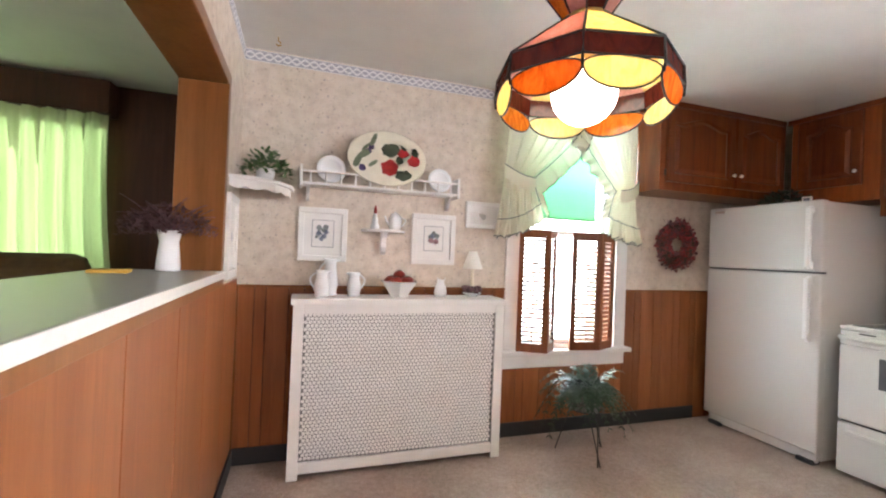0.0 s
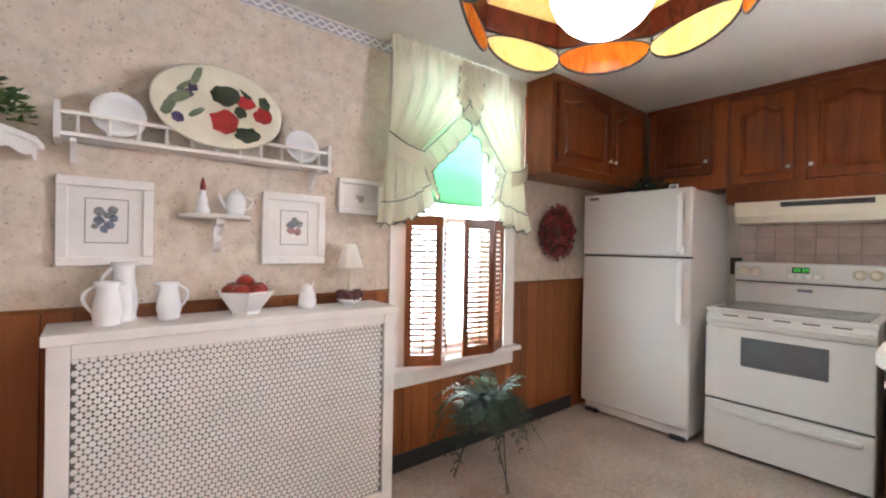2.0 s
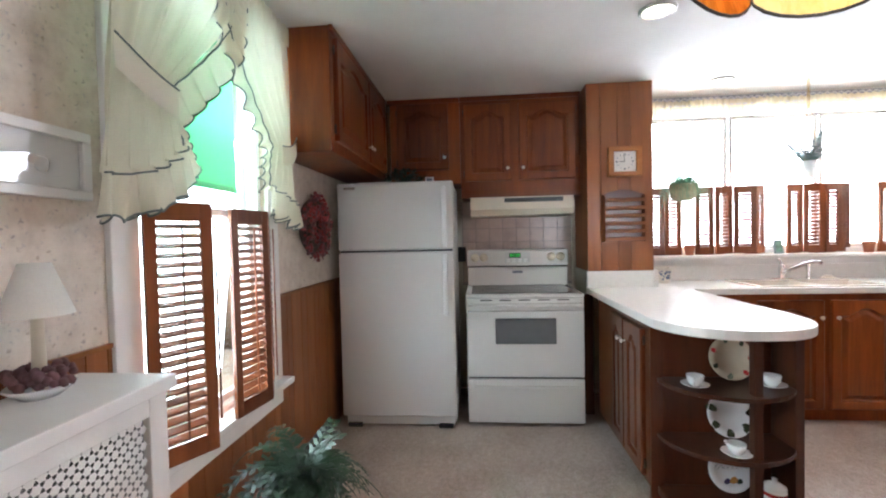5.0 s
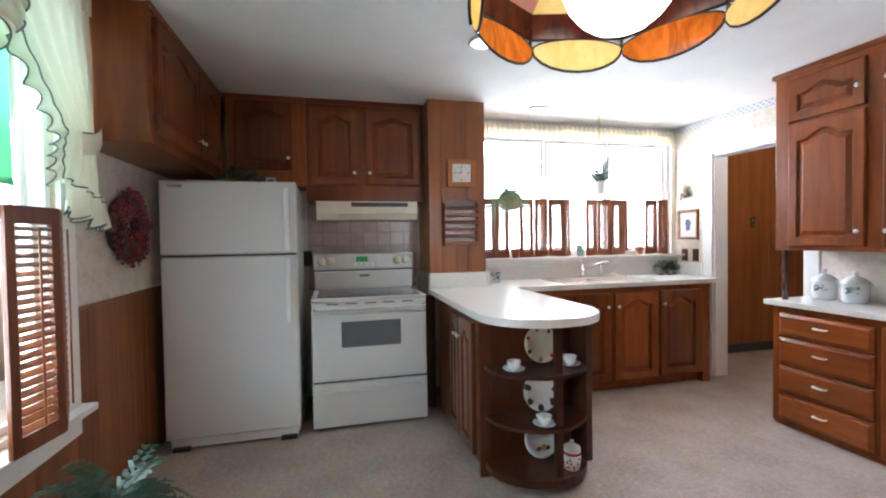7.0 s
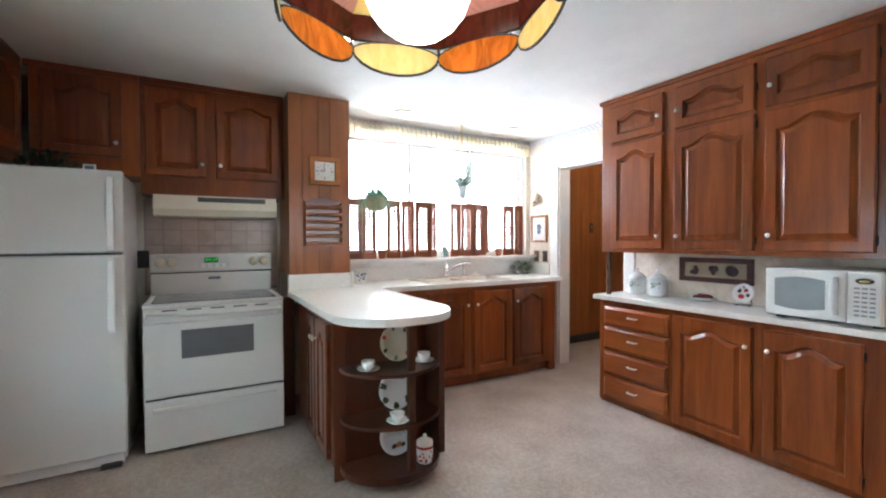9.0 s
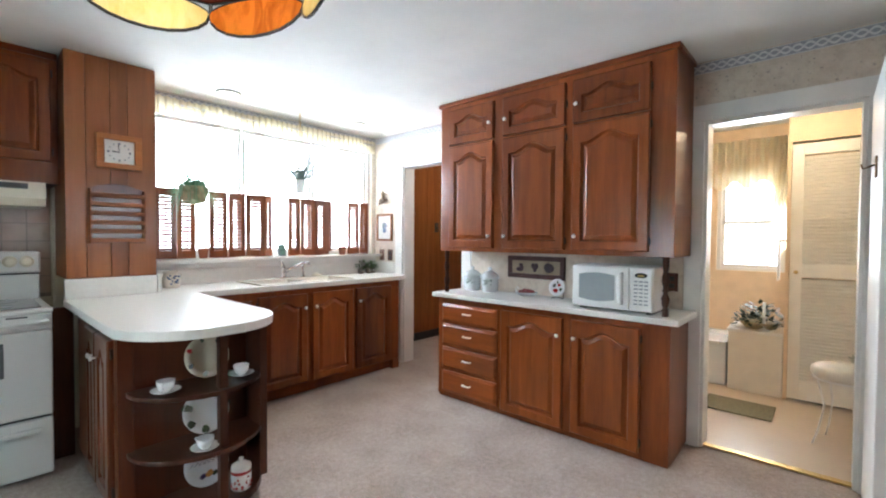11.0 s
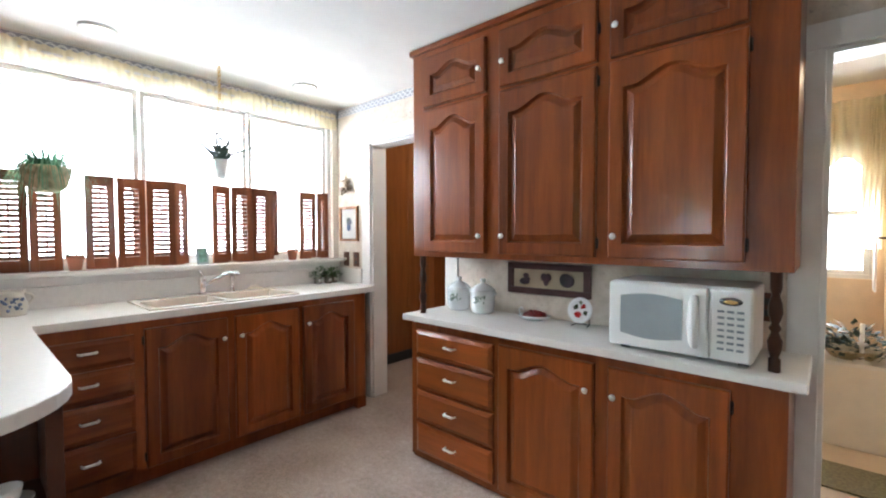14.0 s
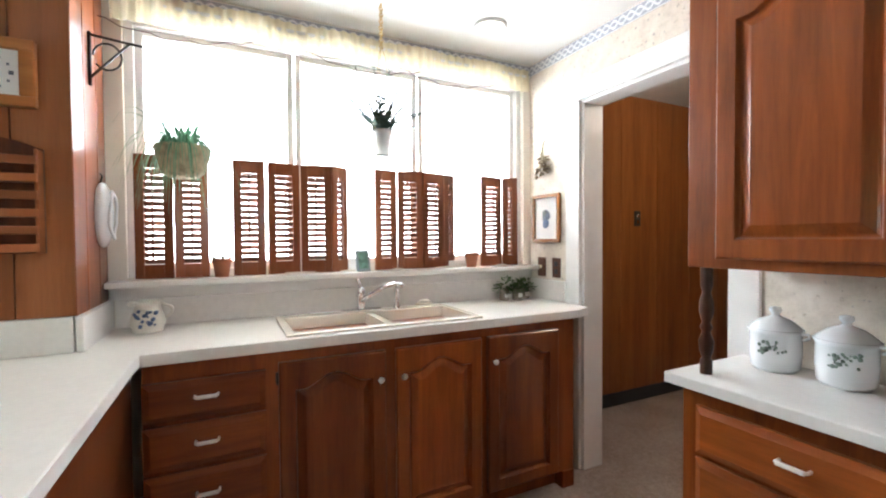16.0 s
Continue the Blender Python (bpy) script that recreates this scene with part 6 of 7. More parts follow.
# iron bracket with the spider plant, and a hanging dish
br = thing("plant_bracket", "black wrought-iron swing bracket on the column", "bracket", (3.40, 0.395, 1.88), 0)
bm = bm_new()
tube(bm, [(0, -0.006, 0), (0, -0.006, 0.20)], 0.006, 6)
tube(bm, [(0, -0.006, 0.19), (0, -0.255, 0.165)], 0.005, 6)
tube(bm, [(0, -0.006, 0.03), (0, -0.13, 0.175)], 0.005, 6)
tube(bm, [(0, -0.06 + 0.045 * math.cos(k * 0.4), 0.115 + 0.05 * math.sin(k * 0.4)) for k in range(15)], 0.004, 5)
tube(bm, [(0, -0.255, 0.165), (0, -0.26, 0.14), (0, -0.252, 0.13)], 0.004, 5)
part("ironwork", bm, iron, br)
spd = thing("spider_plant", "variegated spider plant hanging in a woven basket", "plant", (3.40, 0.095, 1.550), 0)
part("basket", lathe(bm_new(), [(0, 0), (0.05, 0), (0.078, 0.022), (0.096, 0.085), (0.102, 0.125), (0.094, 0.125), (0.085, 0.10), (0, 0.09)], 20), wicker, spd)
part("foliage", blades(210, (0.0, 0.01, 0.115), 0.24, 21, 0.0055, 1.25, 1.75, 0.72, 0.07), leaf_pale, spd)
part("inner_foliage", blades(120, (0.0, 0.0, 0.12), 0.20, 22, 0.008, 1.6, 1.5, 0.85, 0.05), leaf_thin, spd)
bm = bm_new()
for k in range(3):
    a = k * 2.094
    tube(bm, [(0.08 * math.cos(a), 0.08 * math.sin(a), 0.11), (0, 0, 0.46)], 0.0016, 4)
part("cord", bm, dried, spd)
hp = thing("hanging_planter", "white ceramic pot on a macrame chain before the window", "plant", (3.30, -0.716, 1.682), 0)
part("pot", lathe(bm_new(), [(0, 0), (0.042, 0), (0.040, 0.006), (0.034, 0.012), (0.046, 0.105), (0.052, 0.118), (0.046, 0.118), (0, 0.09)], 20), porcelain, hp)
bm = fronds(19, (0, 0, 0.11), 0.26, 31, 0.85, 0.036, 0.003, 0.35)
part("foliage", bm, leaf_grey, hp)
part("inner_foliage", fronds(24, (0, 0, 0.11), 0.13, 33, 2.0, 0.028, 0.002, 0.5), leaf_dark, hp)
bm = bm_new()
for k in range(3):
    a = k * 2.094
    tube(bm, [(0.05 * math.cos(a), 0.05 * math.sin(a), 0.115), (0.02 * math.cos(a), 0.02 * math.sin(a), 0.453), (0, 0, 0.513)], 0.0018, 4)
for k in range(14):
    z = 0.508 + 0.0145 * k
    tube(bm, [(0.009 * math.cos(q * 1.047) * (1 if k % 2 else 0.2), 0.009 * math.cos(q * 1.047) * (0.2 if k % 2 else 1), z + 0.011 * math.sin(q * 1.047)) for q in range(6)], 0.0028, 5, True)
part("chain", bm, brass, hp)
mo = thing("hanging_dish", "glossy cream oval mould dish hung on the column", "dish", (3.50, 0.394, 1.27), 0)
bm = bm_new()
ball(bm, (0, -0.012, 0.13), 0.075, 18, (0.95, 0.45, 1.75))
part("dish", bm, porcelain, mo)
bm = bm_new()
tube(bm, [(0.05 * math.cos(k * 0.314), -0.045 - 0.004 * math.sin(k), 0.13 + 0.095 * math.sin(k * 0.314)) for k in range(20)], 0.006, 6, True)
part("ridge", bm, porcelain, mo)
bm = bm_new()
tube(bm, [(0, -0.004, 0.255), (0, -0.012, 0.285), (0, -0.004, 0.295)], 0.003, 5)
part("hanger", bm, iron, mo)

# ---- sink, tap and sill things ----
sk = thing("sink", "cream enamel double-bowl sink set in the worktop", "sink", (0, 0, 0))
bm = bm_new()
x0, x1, y0, y1, zt = 3.075, 3.525, -1.125, -0.255, 0.936
ym = (y0 + y1) / 2
for a in ((x0, y0, 0.9255, x0 + 0.04, y1, zt), (x1 - 0.085, y0, 0.9255, x1, y1, zt), (x0 + 0.04, y0, 0.9255, x1 - 0.085, y0 + 0.035, zt), (x0 + 0.04, y1 - 0.035, 0.9255, x1 - 0.085, y1, zt), (x0 + 0.04, ym - 0.018, 0.80, x1 - 0.085, ym + 0.018, zt - 0.006)):
    box(bm, *a, 0.004)
cream_enamel = plain("cream_enamel", (0.76, 0.70, 0.60), 0.2, coat=0.3, var=0.03)
part("rim", bm, cream_enamel, sk)
for ya, yb in ((y0 + 0.035, ym - 0.018), (ym + 0.018, y1 - 0.035)):
    bm = bm_new()
    xa, xb, zb = x0 + 0.04, x1 - 0.085, 0.775
    top = [(xa, ya), (xb, ya), (xb, yb), (xa, yb)]
    low = [(xa + 0.03, ya + 0.03), (xb - 0.03, ya + 0.03), (xb - 0.03, yb - 0.03), (xa + 0.03, yb - 0.03)]
    va, vb = [bm.verts.new((x, y, 0.93)) for x, y in top], [bm.verts.new((x, y, zb)) for x, y in low]
    for k in range(4):
        bm.faces.new((va[k], va[(k + 1) % 4], vb[(k + 1) % 4], vb[k]))
    bm.faces.new(vb)
    bowl_ = part("bowl", bm, cream_enamel, sk)
    part("drain", lathe(bm_new(), [(0, 0.004), (0.03, 0.004), (0.036, 0.001)], 18, ((xa + xb) / 2, (ya + yb) / 2, zb)), chrome, bowl_)
tpw = thing("tap", "chrome mixer tap with a swept spout and side spray", "tap", (3.49, -0.66, 0.9365), 0)
bm = bm_new()
box(bm, -0.025, -0.10, 0.0, 0.025, 0.10, 0.012, 0.005)
part("base_plate", bm, chrome, tpw)
bm = bm_new()
lathe(bm, [(0.022, 0.012), (0.020, 0.06), (0.024, 0.075), (0.022, 0.10), (0.012, 0.118), (0, 0.12)], 16)
tube(bm, [(0, 0, 0.115), (0.012, 0.008, 0.145), (0.02, 0.012, 0.155)], [0.008, 0.007, 0.009], 8)
part("lever_body", bm, chrome, tpw)
bm = bm_new()
tube(bm, [(-0.01, 0, 0.05), (-0.05, -0.04, 0.085), (-0.10, -0.09, 0.125), (-0.135, -0.13, 0.142), (-0.16, -0.155, 0.140), (-0.165, -0.16, 0.125)], [0.013, 0.012, 0.011, 0.011, 0.012, 0.012], 10)
part("spout", bm, chrome, tpw)
bm = lathe(bm_new(), [(0.018, 0), (0.016, 0.02), (0.011, 0.03), (0.013, 0.07), (0.016, 0.10), (0.010, 0.115), (0, 0.117)], 14, (0, -0.19, 0))
part("side_spray", bm, chrome, tpw)
sdh = thing("soap_dish", "small cream soap dish behind the sink", "soap dish", (3.545, -1.03, 0.9255), 0)
bm = bm_new()
ball(bm, (0, 0, 0.012), 0.045, 14, (0.75, 1.2, 0.28))
part("dish", bm, almond, sdh)
bm = bm_new()
ball(bm, (0, 0, 0.026), 0.03, 12, (0.8, 1.2, 0.35))
part("soap", bm, cream_paint, sdh)
pj = pitcher((3.46, 0.235, 0.9255), 0.125, 0.062, -65, "stoneware pitcher painted with a blue flower", "counter crocks", plain("stoneware", (0.70, 0.66, 0.58), 0.3, var=0.06, coat=0.2))
bm = bm_new()
rr = random.Random(3)
for k in range(22):
    a, z = math.radians(180 + 65 + rr.uniform(-38, 38)), 0.06 + rr.uniform(-0.03, 0.032)
    ball(bm, (0.0645 * math.cos(a), 0.0645 * math.sin(a), z), rr.uniform(0.004, 0.009), 6)
part("painted_flower", bm, blue_ink, pj)
for k, (px, py) in enumerate(((3.53, -1.55), (3.50, -1.625), (3.53, -1.70))):
    jp = thing("jar_plant", "small green plant in a glass jar on the worktop", "plant", (px, py, 0.9255), 0, "jar plants")
    part("jar", lathe(bm_new(), [(0, 0), (0.028, 0), (0.031, 0.008), (0.031, 0.05), (0.026, 0.058), (0.026, 0.066), (0, 0.066)], 16), plain("jar_grey", (0.32, 0.28, 0.24), 0.15, var=0.2), jp)
    bm = bm_new()
    box(bm, -0.033, -0.014, 0.018, -0.029, 0.014, 0.042)
    part("tag", bm, paper, jp)
    part("foliage", leaves(90, (0, 0, 0.062), (0.055, 0.055, 0.075), 0.032, 40 + k, 0.4, 0.6), leaf_mid, jp)
for py in (-0.035, -1.365):
    tpx = thing("sill_plant", "terracotta pot with a small succulent on the window sill", "plant", (3.60, py, 1.1275), 0, "sill plants")
    part("pot", lathe(bm_new(), [(0, 0), (0.028, 0), (0.038, 0.065), (0.043, 0.066), (0.043, 0.085), (0.037, 0.085), (0, 0.07)], 18), terracotta, tpx)
    part("foliage", leaves(60, (0, 0, 0.08), (0.035, 0.035, 0.05), 0.028, 50, 0.2, 0.6), leaf_mid, tpx)
pf = thing("photo_frame", "small grey standing frame on the window sill", "photo frame", (3.58, -0.70, 1.1275), -75)
bm = bm_new()
box(bm, -0.04, -0.006, 0.0, 0.04, 0.006, 0.115, 0.003)
fr2 = part("frame", bm, plain("pewter", (0.30, 0.36, 0.38), 0.35, metal=0.3), pf)
fr2.rotation_euler = (radians(-10), 0, 0)
bm = bm_new()
box(bm, -0.028, -0.0075, 0.014, 0.028, -0.0062, 0.10)
part("picture", bm, plain("photo_green", (0.16, 0.30, 0.24), 0.4, var=0.3, size=40), fr2)

# south wall by the sink
framed("framed_print", "small blue print in a narrow wooden frame", (3.575, W_S + 0.002, 1.27), 180, 0.25, 0.292, 0.022, trim_wood, [(0.5, 0.55, 0.035, fruit_blue), (0.5, 0.38, 0.028, blue_ink), (0.45, 0.62, 0.018, leafy)])
for k, sx in enumerate((3.50, 3.365)):
    sw = thing("wall_switch", "dark bronze switch plate with a pale toggle" if k == 0 else "dark bronze outlet plate on the wall", "switch", (sx, W_S + 0.001, 1.06), 180, "wall plates")
    bm = bm_new()
    box(bm, -0.036, -0.007, 0, 0.036, 0, 0.118, 0.003)
    part("plate", bm, plain("bronze_plate", (0.12, 0.05, 0.03), 0.4, metal=0.3), sw)
    bm = bm_new()
    if k == 0:
        box(bm, -0.006, -0.016, 0.05, 0.006, -0.0065, 0.07, 0.002)
    else:
        box(bm, -0.015, -0.009, 0.022, 0.015, -0.0065, 0.05, 0.002)
        box(bm, -0.015, -0.009, 0.068, 0.015, -0.0065, 0.096, 0.002)
    part("toggle" if k == 0 else "socket", bm, almond if k == 0 else dark_plastic, sw)
dq = thing("dried_bouquet", "bunch of dried flowers hung on the wall", "dried flowers", (3.46, W_S + 0.03, 1.62), 0)
part("blooms", leaves(150, (0, 0, 0.07), (0.05, 0.028, 0.12), 0.03, 61, 0.1, 0.6, -0.4), plain("straw_flowers", (0.24, 0.16, 0.09), 0.8, var=0.4, size=60), dq)
bm = bm_new()
for k in range(14):
    tube(bm, [(rr.uniform(-0.03, 0.03), rr.uniform(-0.01, 0.01), 0.10), (rr.uniform(-0.008, 0.008), 0, 0.23)], 0.0014, 4)
tube(bm, [(0, 0, 0.22), (0.004, -0.01, 0.26), (0, -0.025, 0.27)], 0.003, 5)
part("stems", bm, wicker, dq)
# lock plate with a keyhole cover
th = thing("hall_lock", "small dark square fitting on the hall panelling", "fitting", (3.7495, -2.95, 1.385), -90)
bm = bm_new()
box(bm, -0.032, -0.012, 0, 0.032, -0.001, 0.12, 0.004)
part("plate", bm, iron, th)
bm = bm_new()
ball(bm, (0, -0.014, 0.078), 0.015, 10, (1, 0.4, 1))
box(bm, -0.012, -0.015, 0.02, 0.012, -0.011, 0.045)
part("keyhole_cover", bm, chrome, th)

# ---- on the hutch ----
HT = 0.8575
mw = thing("microwave", "white microwave oven with a grey window and keypad", "microwave", (1.10, -1.42, HT), 180)
mw.scale = (1.05, 1.0, 1.02)
bm = bm_new()
box(bm, 0, 0, 0.012, 0.475, 0.30, 0.275, 0.012)
part("body", bm, plastic_white, mw)
bm = bm_new()
box(bm, 0.004, -0.022, 0.016, 0.345, -0.002, 0.271, 0.008)
md = part("door", bm, plastic_white, mw)
bm = bm_new()
wp = [(0.05 + 0.215 * k / 12, 0.07 - 0.014 * math.sin(math.pi * k / 12)) for k in range(13)] + [(0.265 - 0.215 * k / 12, 0.218 + 0.014 * math.sin(math.pi * k / 12)) for k in range(13)]
lo = [bm.verts.new((x, -0.0245, z)) for x, z in wp]
hi = [bm.verts.new((x, -0.021, z)) for x, z in wp]
bm.faces.new(lo)
for k in range(len(wp)):
    j = (k + 1) % len(wp)
    bm.faces.new((lo[k], hi[k], hi[j], lo[j]))
part("window", bm, plain("microwave_window", (0.30, 0.33, 0.34), 0.2, coat=0.3, var=0.05), md)
bm = bm_new()
tube(bm, [(0.305, -0.022, 0.235), (0.305, -0.040, 0.215), (0.305, -0.048, 0.145), (0.305, -0.040, 0.075), (0.305, -0.022, 0.055)], [0.012, 0.016, 0.018, 0.016, 0.012], 10)
part("handle", bm, plastic_white, md)
bm = bm_new()
box(bm, 0.350, -0.022, 0.016, 0.471, -0.002, 0.271, 0.008)
mp_ = part("control_panel", bm, plastic_white, mw)
bm = bm_new()
lathe(bm, [(0, 0), (0.034, 0), (0.034, 0.003), (0, 0.003)], 24, squash=0.42)
o = part("screen", bm, black_glass, mp_)
o.matrix_basis = pose(0.412, -0.0215, 0.228, 90)
bm = bm_new()
lathe(bm, [(0, 0), (0.02, 0), (0.02, 0.001), (0, 0.001)], 16, squash=0.35)
o2 = part("badge", bm, brass, mp_)
o2.matrix_basis = pose(0.412, -0.0246, 0.226, 90)
kb_ = bm_new()
box(kb_, 0, -0.0035, 0, 0.020, 0, 0.008, 0.001)
kbm = mesh_of(kb_, "key", plain("key_grey", (0.22, 0.25, 0.29), 0.5))
for rw in range(7):
    for cl_ in range(3):
        piece("key", kbm, mp_, (0.374 + 0.028 * cl_, -0.0215, 0.188 - 0.022 * rw))
for fx in (0.04, 0.43):
    bm = bm_new()
    box(bm, fx, 0.02, 0.0005, fx + 0.03, 0.27, 0.0125)
    part("foot", bm, dark_plastic, mw)
for k, (cx, cy) in enumerate(((2.15, -1.69), (1.965, -1.69))):
    cn = thing("canister", "white porcelain lidded canister painted with flowers", "canister", (cx, cy, HT), 0, "canisters")
    part("jar", lathe(bm_new(), [(0, 0), (0.058, 0), (0.068, 0.012), (0.072, 0.06), (0.071, 0.12), (0.078, 0.135), (0.072, 0.135), (0, 0.125)], 26), porcelain, cn)
    part("lid", lathe(bm_new(), [(0.073, 0.136), (0.070, 0.142), (0.042, 0.165), (0.016, 0.176), (0.010, 0.182), (0.018, 0.194), (0.016, 0.204), (0, 0.208)], 24), porcelain, cn)
    bm = bm_new()
    for q in range(26):
        a, z = math.radians(110 + rr.uniform(-30, 30)), 0.085 + rr.uniform(-0.022, 0.022)
        ball(bm, (0.0725 * math.cos(a), 0.0725 * math.sin(a), z), rr.uniform(0.003, 0.007), 6, (1, 1, 1))
    part("flower_motif", bm, plain("sage_paint", (0.22, 0.28, 0.24), 0.4, var=0.4, size=80), cn)
    bm = bm_new()
    tube(bm, [(-0.074, 0.0, 0.128), (-0.092, 0, 0.13), (-0.095, 0, 0.118), (-0.078, 0, 0.11)], 0.005, 6)
    part("lug", bm, porcelain, cn)
sg = thing("fruit_plaque", "dark framed plaque with three fruit shapes", "plaque", (1.845, W_S + 0.021, 0.985), 180)
bm = bm_new()
for a in ((0, -0.018, 0, 0.51, 0, 0.036), (0, -0.018, 0.142, 0.51, 0, 0.178), (0, -0.018, 0.036, 0.04, 0, 0.142), (0.47, -0.018, 0.036, 0.51, 0, 0.142)):
    box(bm, *a, 0.003)
part("frame", bm, plain("plum_wood", (0.07, 0.022, 0.022), 0.4, var=0.2), sg)
bm = bm_new()
box(bm, 0.04, -0.008, 0.036, 0.47, -0.001, 0.142)
part("panel", bm, plain("tan_board", (0.36, 0.29, 0.20), 0.7, var=0.1), sg)
for nm, ps_ in (("pear_shape", ((0.11, 0.07, 0.034, 0.018), (0.125, 0.085, 0.022, 0.014), (0.12, 0.106, 0.020, 0.013))), ("heart_shape", ((0.235, 0.10, 0.020, 0.022), (0.262, 0.10, 0.020, 0.022), (0.2485, 0.078, 0.017, 0.026))), ("apple_shape", ((0.375, 0.088, 0.042, 0.036), (0.365, 0.095, 0.035, 0.033)))):
    bm = bm_new()
    for x, z, a, c in ps_:
        ball(bm, (x, -0.008, z), 1.0, 16, (a, 0.006, c))
    part(nm, bm, plain("plum_paint", (0.05, 0.022, 0.035), 0.5, var=0.3), sg)
bp = thing("berry_dish", "white handled dish heaped with red berries", "dish", (1.62, -1.70, HT), 20)
part("dish", lathe(bm_new(), [(0, 0), (0.05, 0), (0.08, 0.012), (0.092, 0.024), (0.088, 0.026), (0.05, 0.008), (0, 0.006)], 24, squash=0.75), porcelain, bp)
bm = bm_new()
for q in range(70):
    a, r0 = rr.uniform(0, 6.283), rr.random() ** 0.5 * 0.07
    ball(bm, (r0 * math.cos(a), 0.72 * r0 * math.sin(a), 0.016 + 0.03 * (1 - r0 / 0.075) + rr.uniform(0, 0.008)), rr.uniform(0.008, 0.012), 7)
tagged(part("berry_heap", bm, berry_red, bp), kind="stuff")
bm = bm_new()
tube(bm, [(0.075, 0, 0.02), (0.085, 0, 0.05), (0.07, 0, 0.065), (0.06, 0, 0.05)], 0.0045, 6)
part("handle", bm, porcelain, bp)
ob, pltd = dish("plate", "small white plate with painted fruit on a stand", "plate", (1.355, -1.715, HT + 0.012), 14, 180, 0.066, 0.066, porcelain)
for k, (x, y, r, m_) in enumerate(((-0.012, -0.022, 0.016, pl_red), (0.014, 0.02, 0.012, pl_red), (-0.025, 0.015, 0.012, pl_green), (0.028, -0.012, 0.011, pl_green), (0.0, 0.04, 0.009, pl_sage))):
    decal(pltd, x, y, r, m_, 0.0155 + 0.0003 * k + (0.004 if abs(y) > 0.035 else 0), 12, 1.2, 0.5 * k, 0.2, k)
bm = bm_new()
tube(bm, [(-0.04, -0.03, 0.002), (-0.035, 0.02, 0.004), (-0.03, 0.02, 0.05)], 0.003, 5)
tube(bm, [(0.04, -0.03, 0.002), (0.035, 0.02, 0.004), (0.03, 0.02, 0.05)], 0.003, 5)
tube(bm, [(-0.035, 0.02, 0.004), (0.035, 0.02, 0.004)], 0.003, 5)
solid("plate_stand", bm, iron, "small dark wire plate stand", "stand", place=(1.355, -1.715, HT), rz=180)
ou = thing("wall_outlet", "dark outlet plate behind the microwave", "outlet", (0.60, W_S + 0.021, 0.97), 180)
bm = bm_new()
box(bm, -0.036, -0.007, 0, 0.036, 0, 0.118, 0.003)
part("plate", bm, plain("bronze_plate_b", (0.10, 0.04, 0.03), 0.4, metal=0.3), ou)
bm = bm_new()
box(bm, -0.015, -0.009, 0.022, 0.015, -0.0065, 0.05, 0.002)
box(bm, -0.015, -0.009, 0.068, 0.015, -0.0065, 0.096, 0.002)
part("socket", bm, dark_plastic, ou)


# ---- on the peninsula shelves ----
# cream glaze darkened to carry the shade inside the open shelves
shelf_cream_shaded = plain("shaded_cream_glaze", (0.52, 0.46, 0.33), 0.2, coat=0.3, var=0.08)
def cup(place, rz, group="cups and saucers"):
    ob = thing("teacup", "white porcelain teacup on its saucer", "cup", place, rz, group)
    part("saucer", lathe(bm_new(), [(0, 0), (0.03, 0), (0.055, 0.010), (0.06, 0.014), (0.056, 0.015), (0.03, 0.005), (0, 0.005)], 22), porcelain, ob)
    part("bowl", lathe(bm_new(), [(0.018, 0.005), (0.022, 0.010), (0.033, 0.025), (0.037, 0.052), (0.035, 0.052), (0.030, 0.024), (0, 0.012)], 20), porcelain, ob)
    b = bm_new()
    handle_loop(b, 0.033, 0.018, 0.045, 0.018, 0.003)
    part("handle", b, porcelain, ob)
    return ob


S1, S2, S3 = 0.6155, 0.3455, 0.0855
cup((2.005, 0.675, S1), 150)
cup((2.01, 0.345, S1), -20)
cup((1.92, 0.545, S2), 30)
for px, py, pz, r, lab, kk in ((2.105, 0.475, S1, 0.102, "cream plate with a painted rim standing on the shelf", 0), (2.105, 0.480, S2, 0.106, "white plate with painted leaves standing on the shelf", 1), (2.105, 0.480, S3, 0.102, "white lattice plate with a painted flower standing on the shelf", 2)):
    ob, p_ = dish("plate", lab, "plate", (px, py, pz), 14, -90, r, r, shelf_cream_shaded if kk in (0, 3) else porcelain, "shelf plates below")
    for q in range(7):
        a = q * 0.9 + kk
        if kk == 2:
            continue
        decal(p_, 0.83 * r * math.cos(a), 0.83 * r * math.sin(a), 0.011 if kk != 1 else 0.018, (pl_red, pl_green, pl_sage)[q % 3] if kk != 1 else pl_green, 0.0245, 10, 1.3, a, 0.25, q)
    if kk == 2:
        for q in range(-3, 4):
            for sgn in (-1, 1):
                b = bm_new()
                L = 0.06
                tube(b, [(0.02 * q - sgn * L * 0.6, -L * 0.3 + 0.02, 0.0175), (0.02 * q + sgn * L * 0.3, L * 0.9, 0.0175)], 0.0011, 4)
                part("motif", b, grey_ink, p_)
        for x, y, r2, m_ in ((0.01, -0.045, 0.016, plain("glaze_orange", (0.5, 0.22, 0.05), 0.3)), (-0.02, -0.05, 0.013, pl_blue), (0.035, -0.05, 0.012, pl_green)):
            decal(p_, x, y, r2, m_, 0.019, 12, 1.2, 0.3, 0.2, 4)
jr = thing("jam_jar", "white lidded jar with red fruit decoration", "jar", (1.945, 0.375, S3), 0)
part("body", lathe(bm_new(), [(0, 0), (0.040, 0), (0.046, 0.01), (0.046, 0.095), (0.040, 0.105), (0, 0.105)], 22), porcelain, jr)
part("band", lathe(bm_new(), [(0.0465, 0.080), (0.0475, 0.083), (0.0475, 0.092), (0.0465, 0.095)], 22), pl_red, jr, "red band")
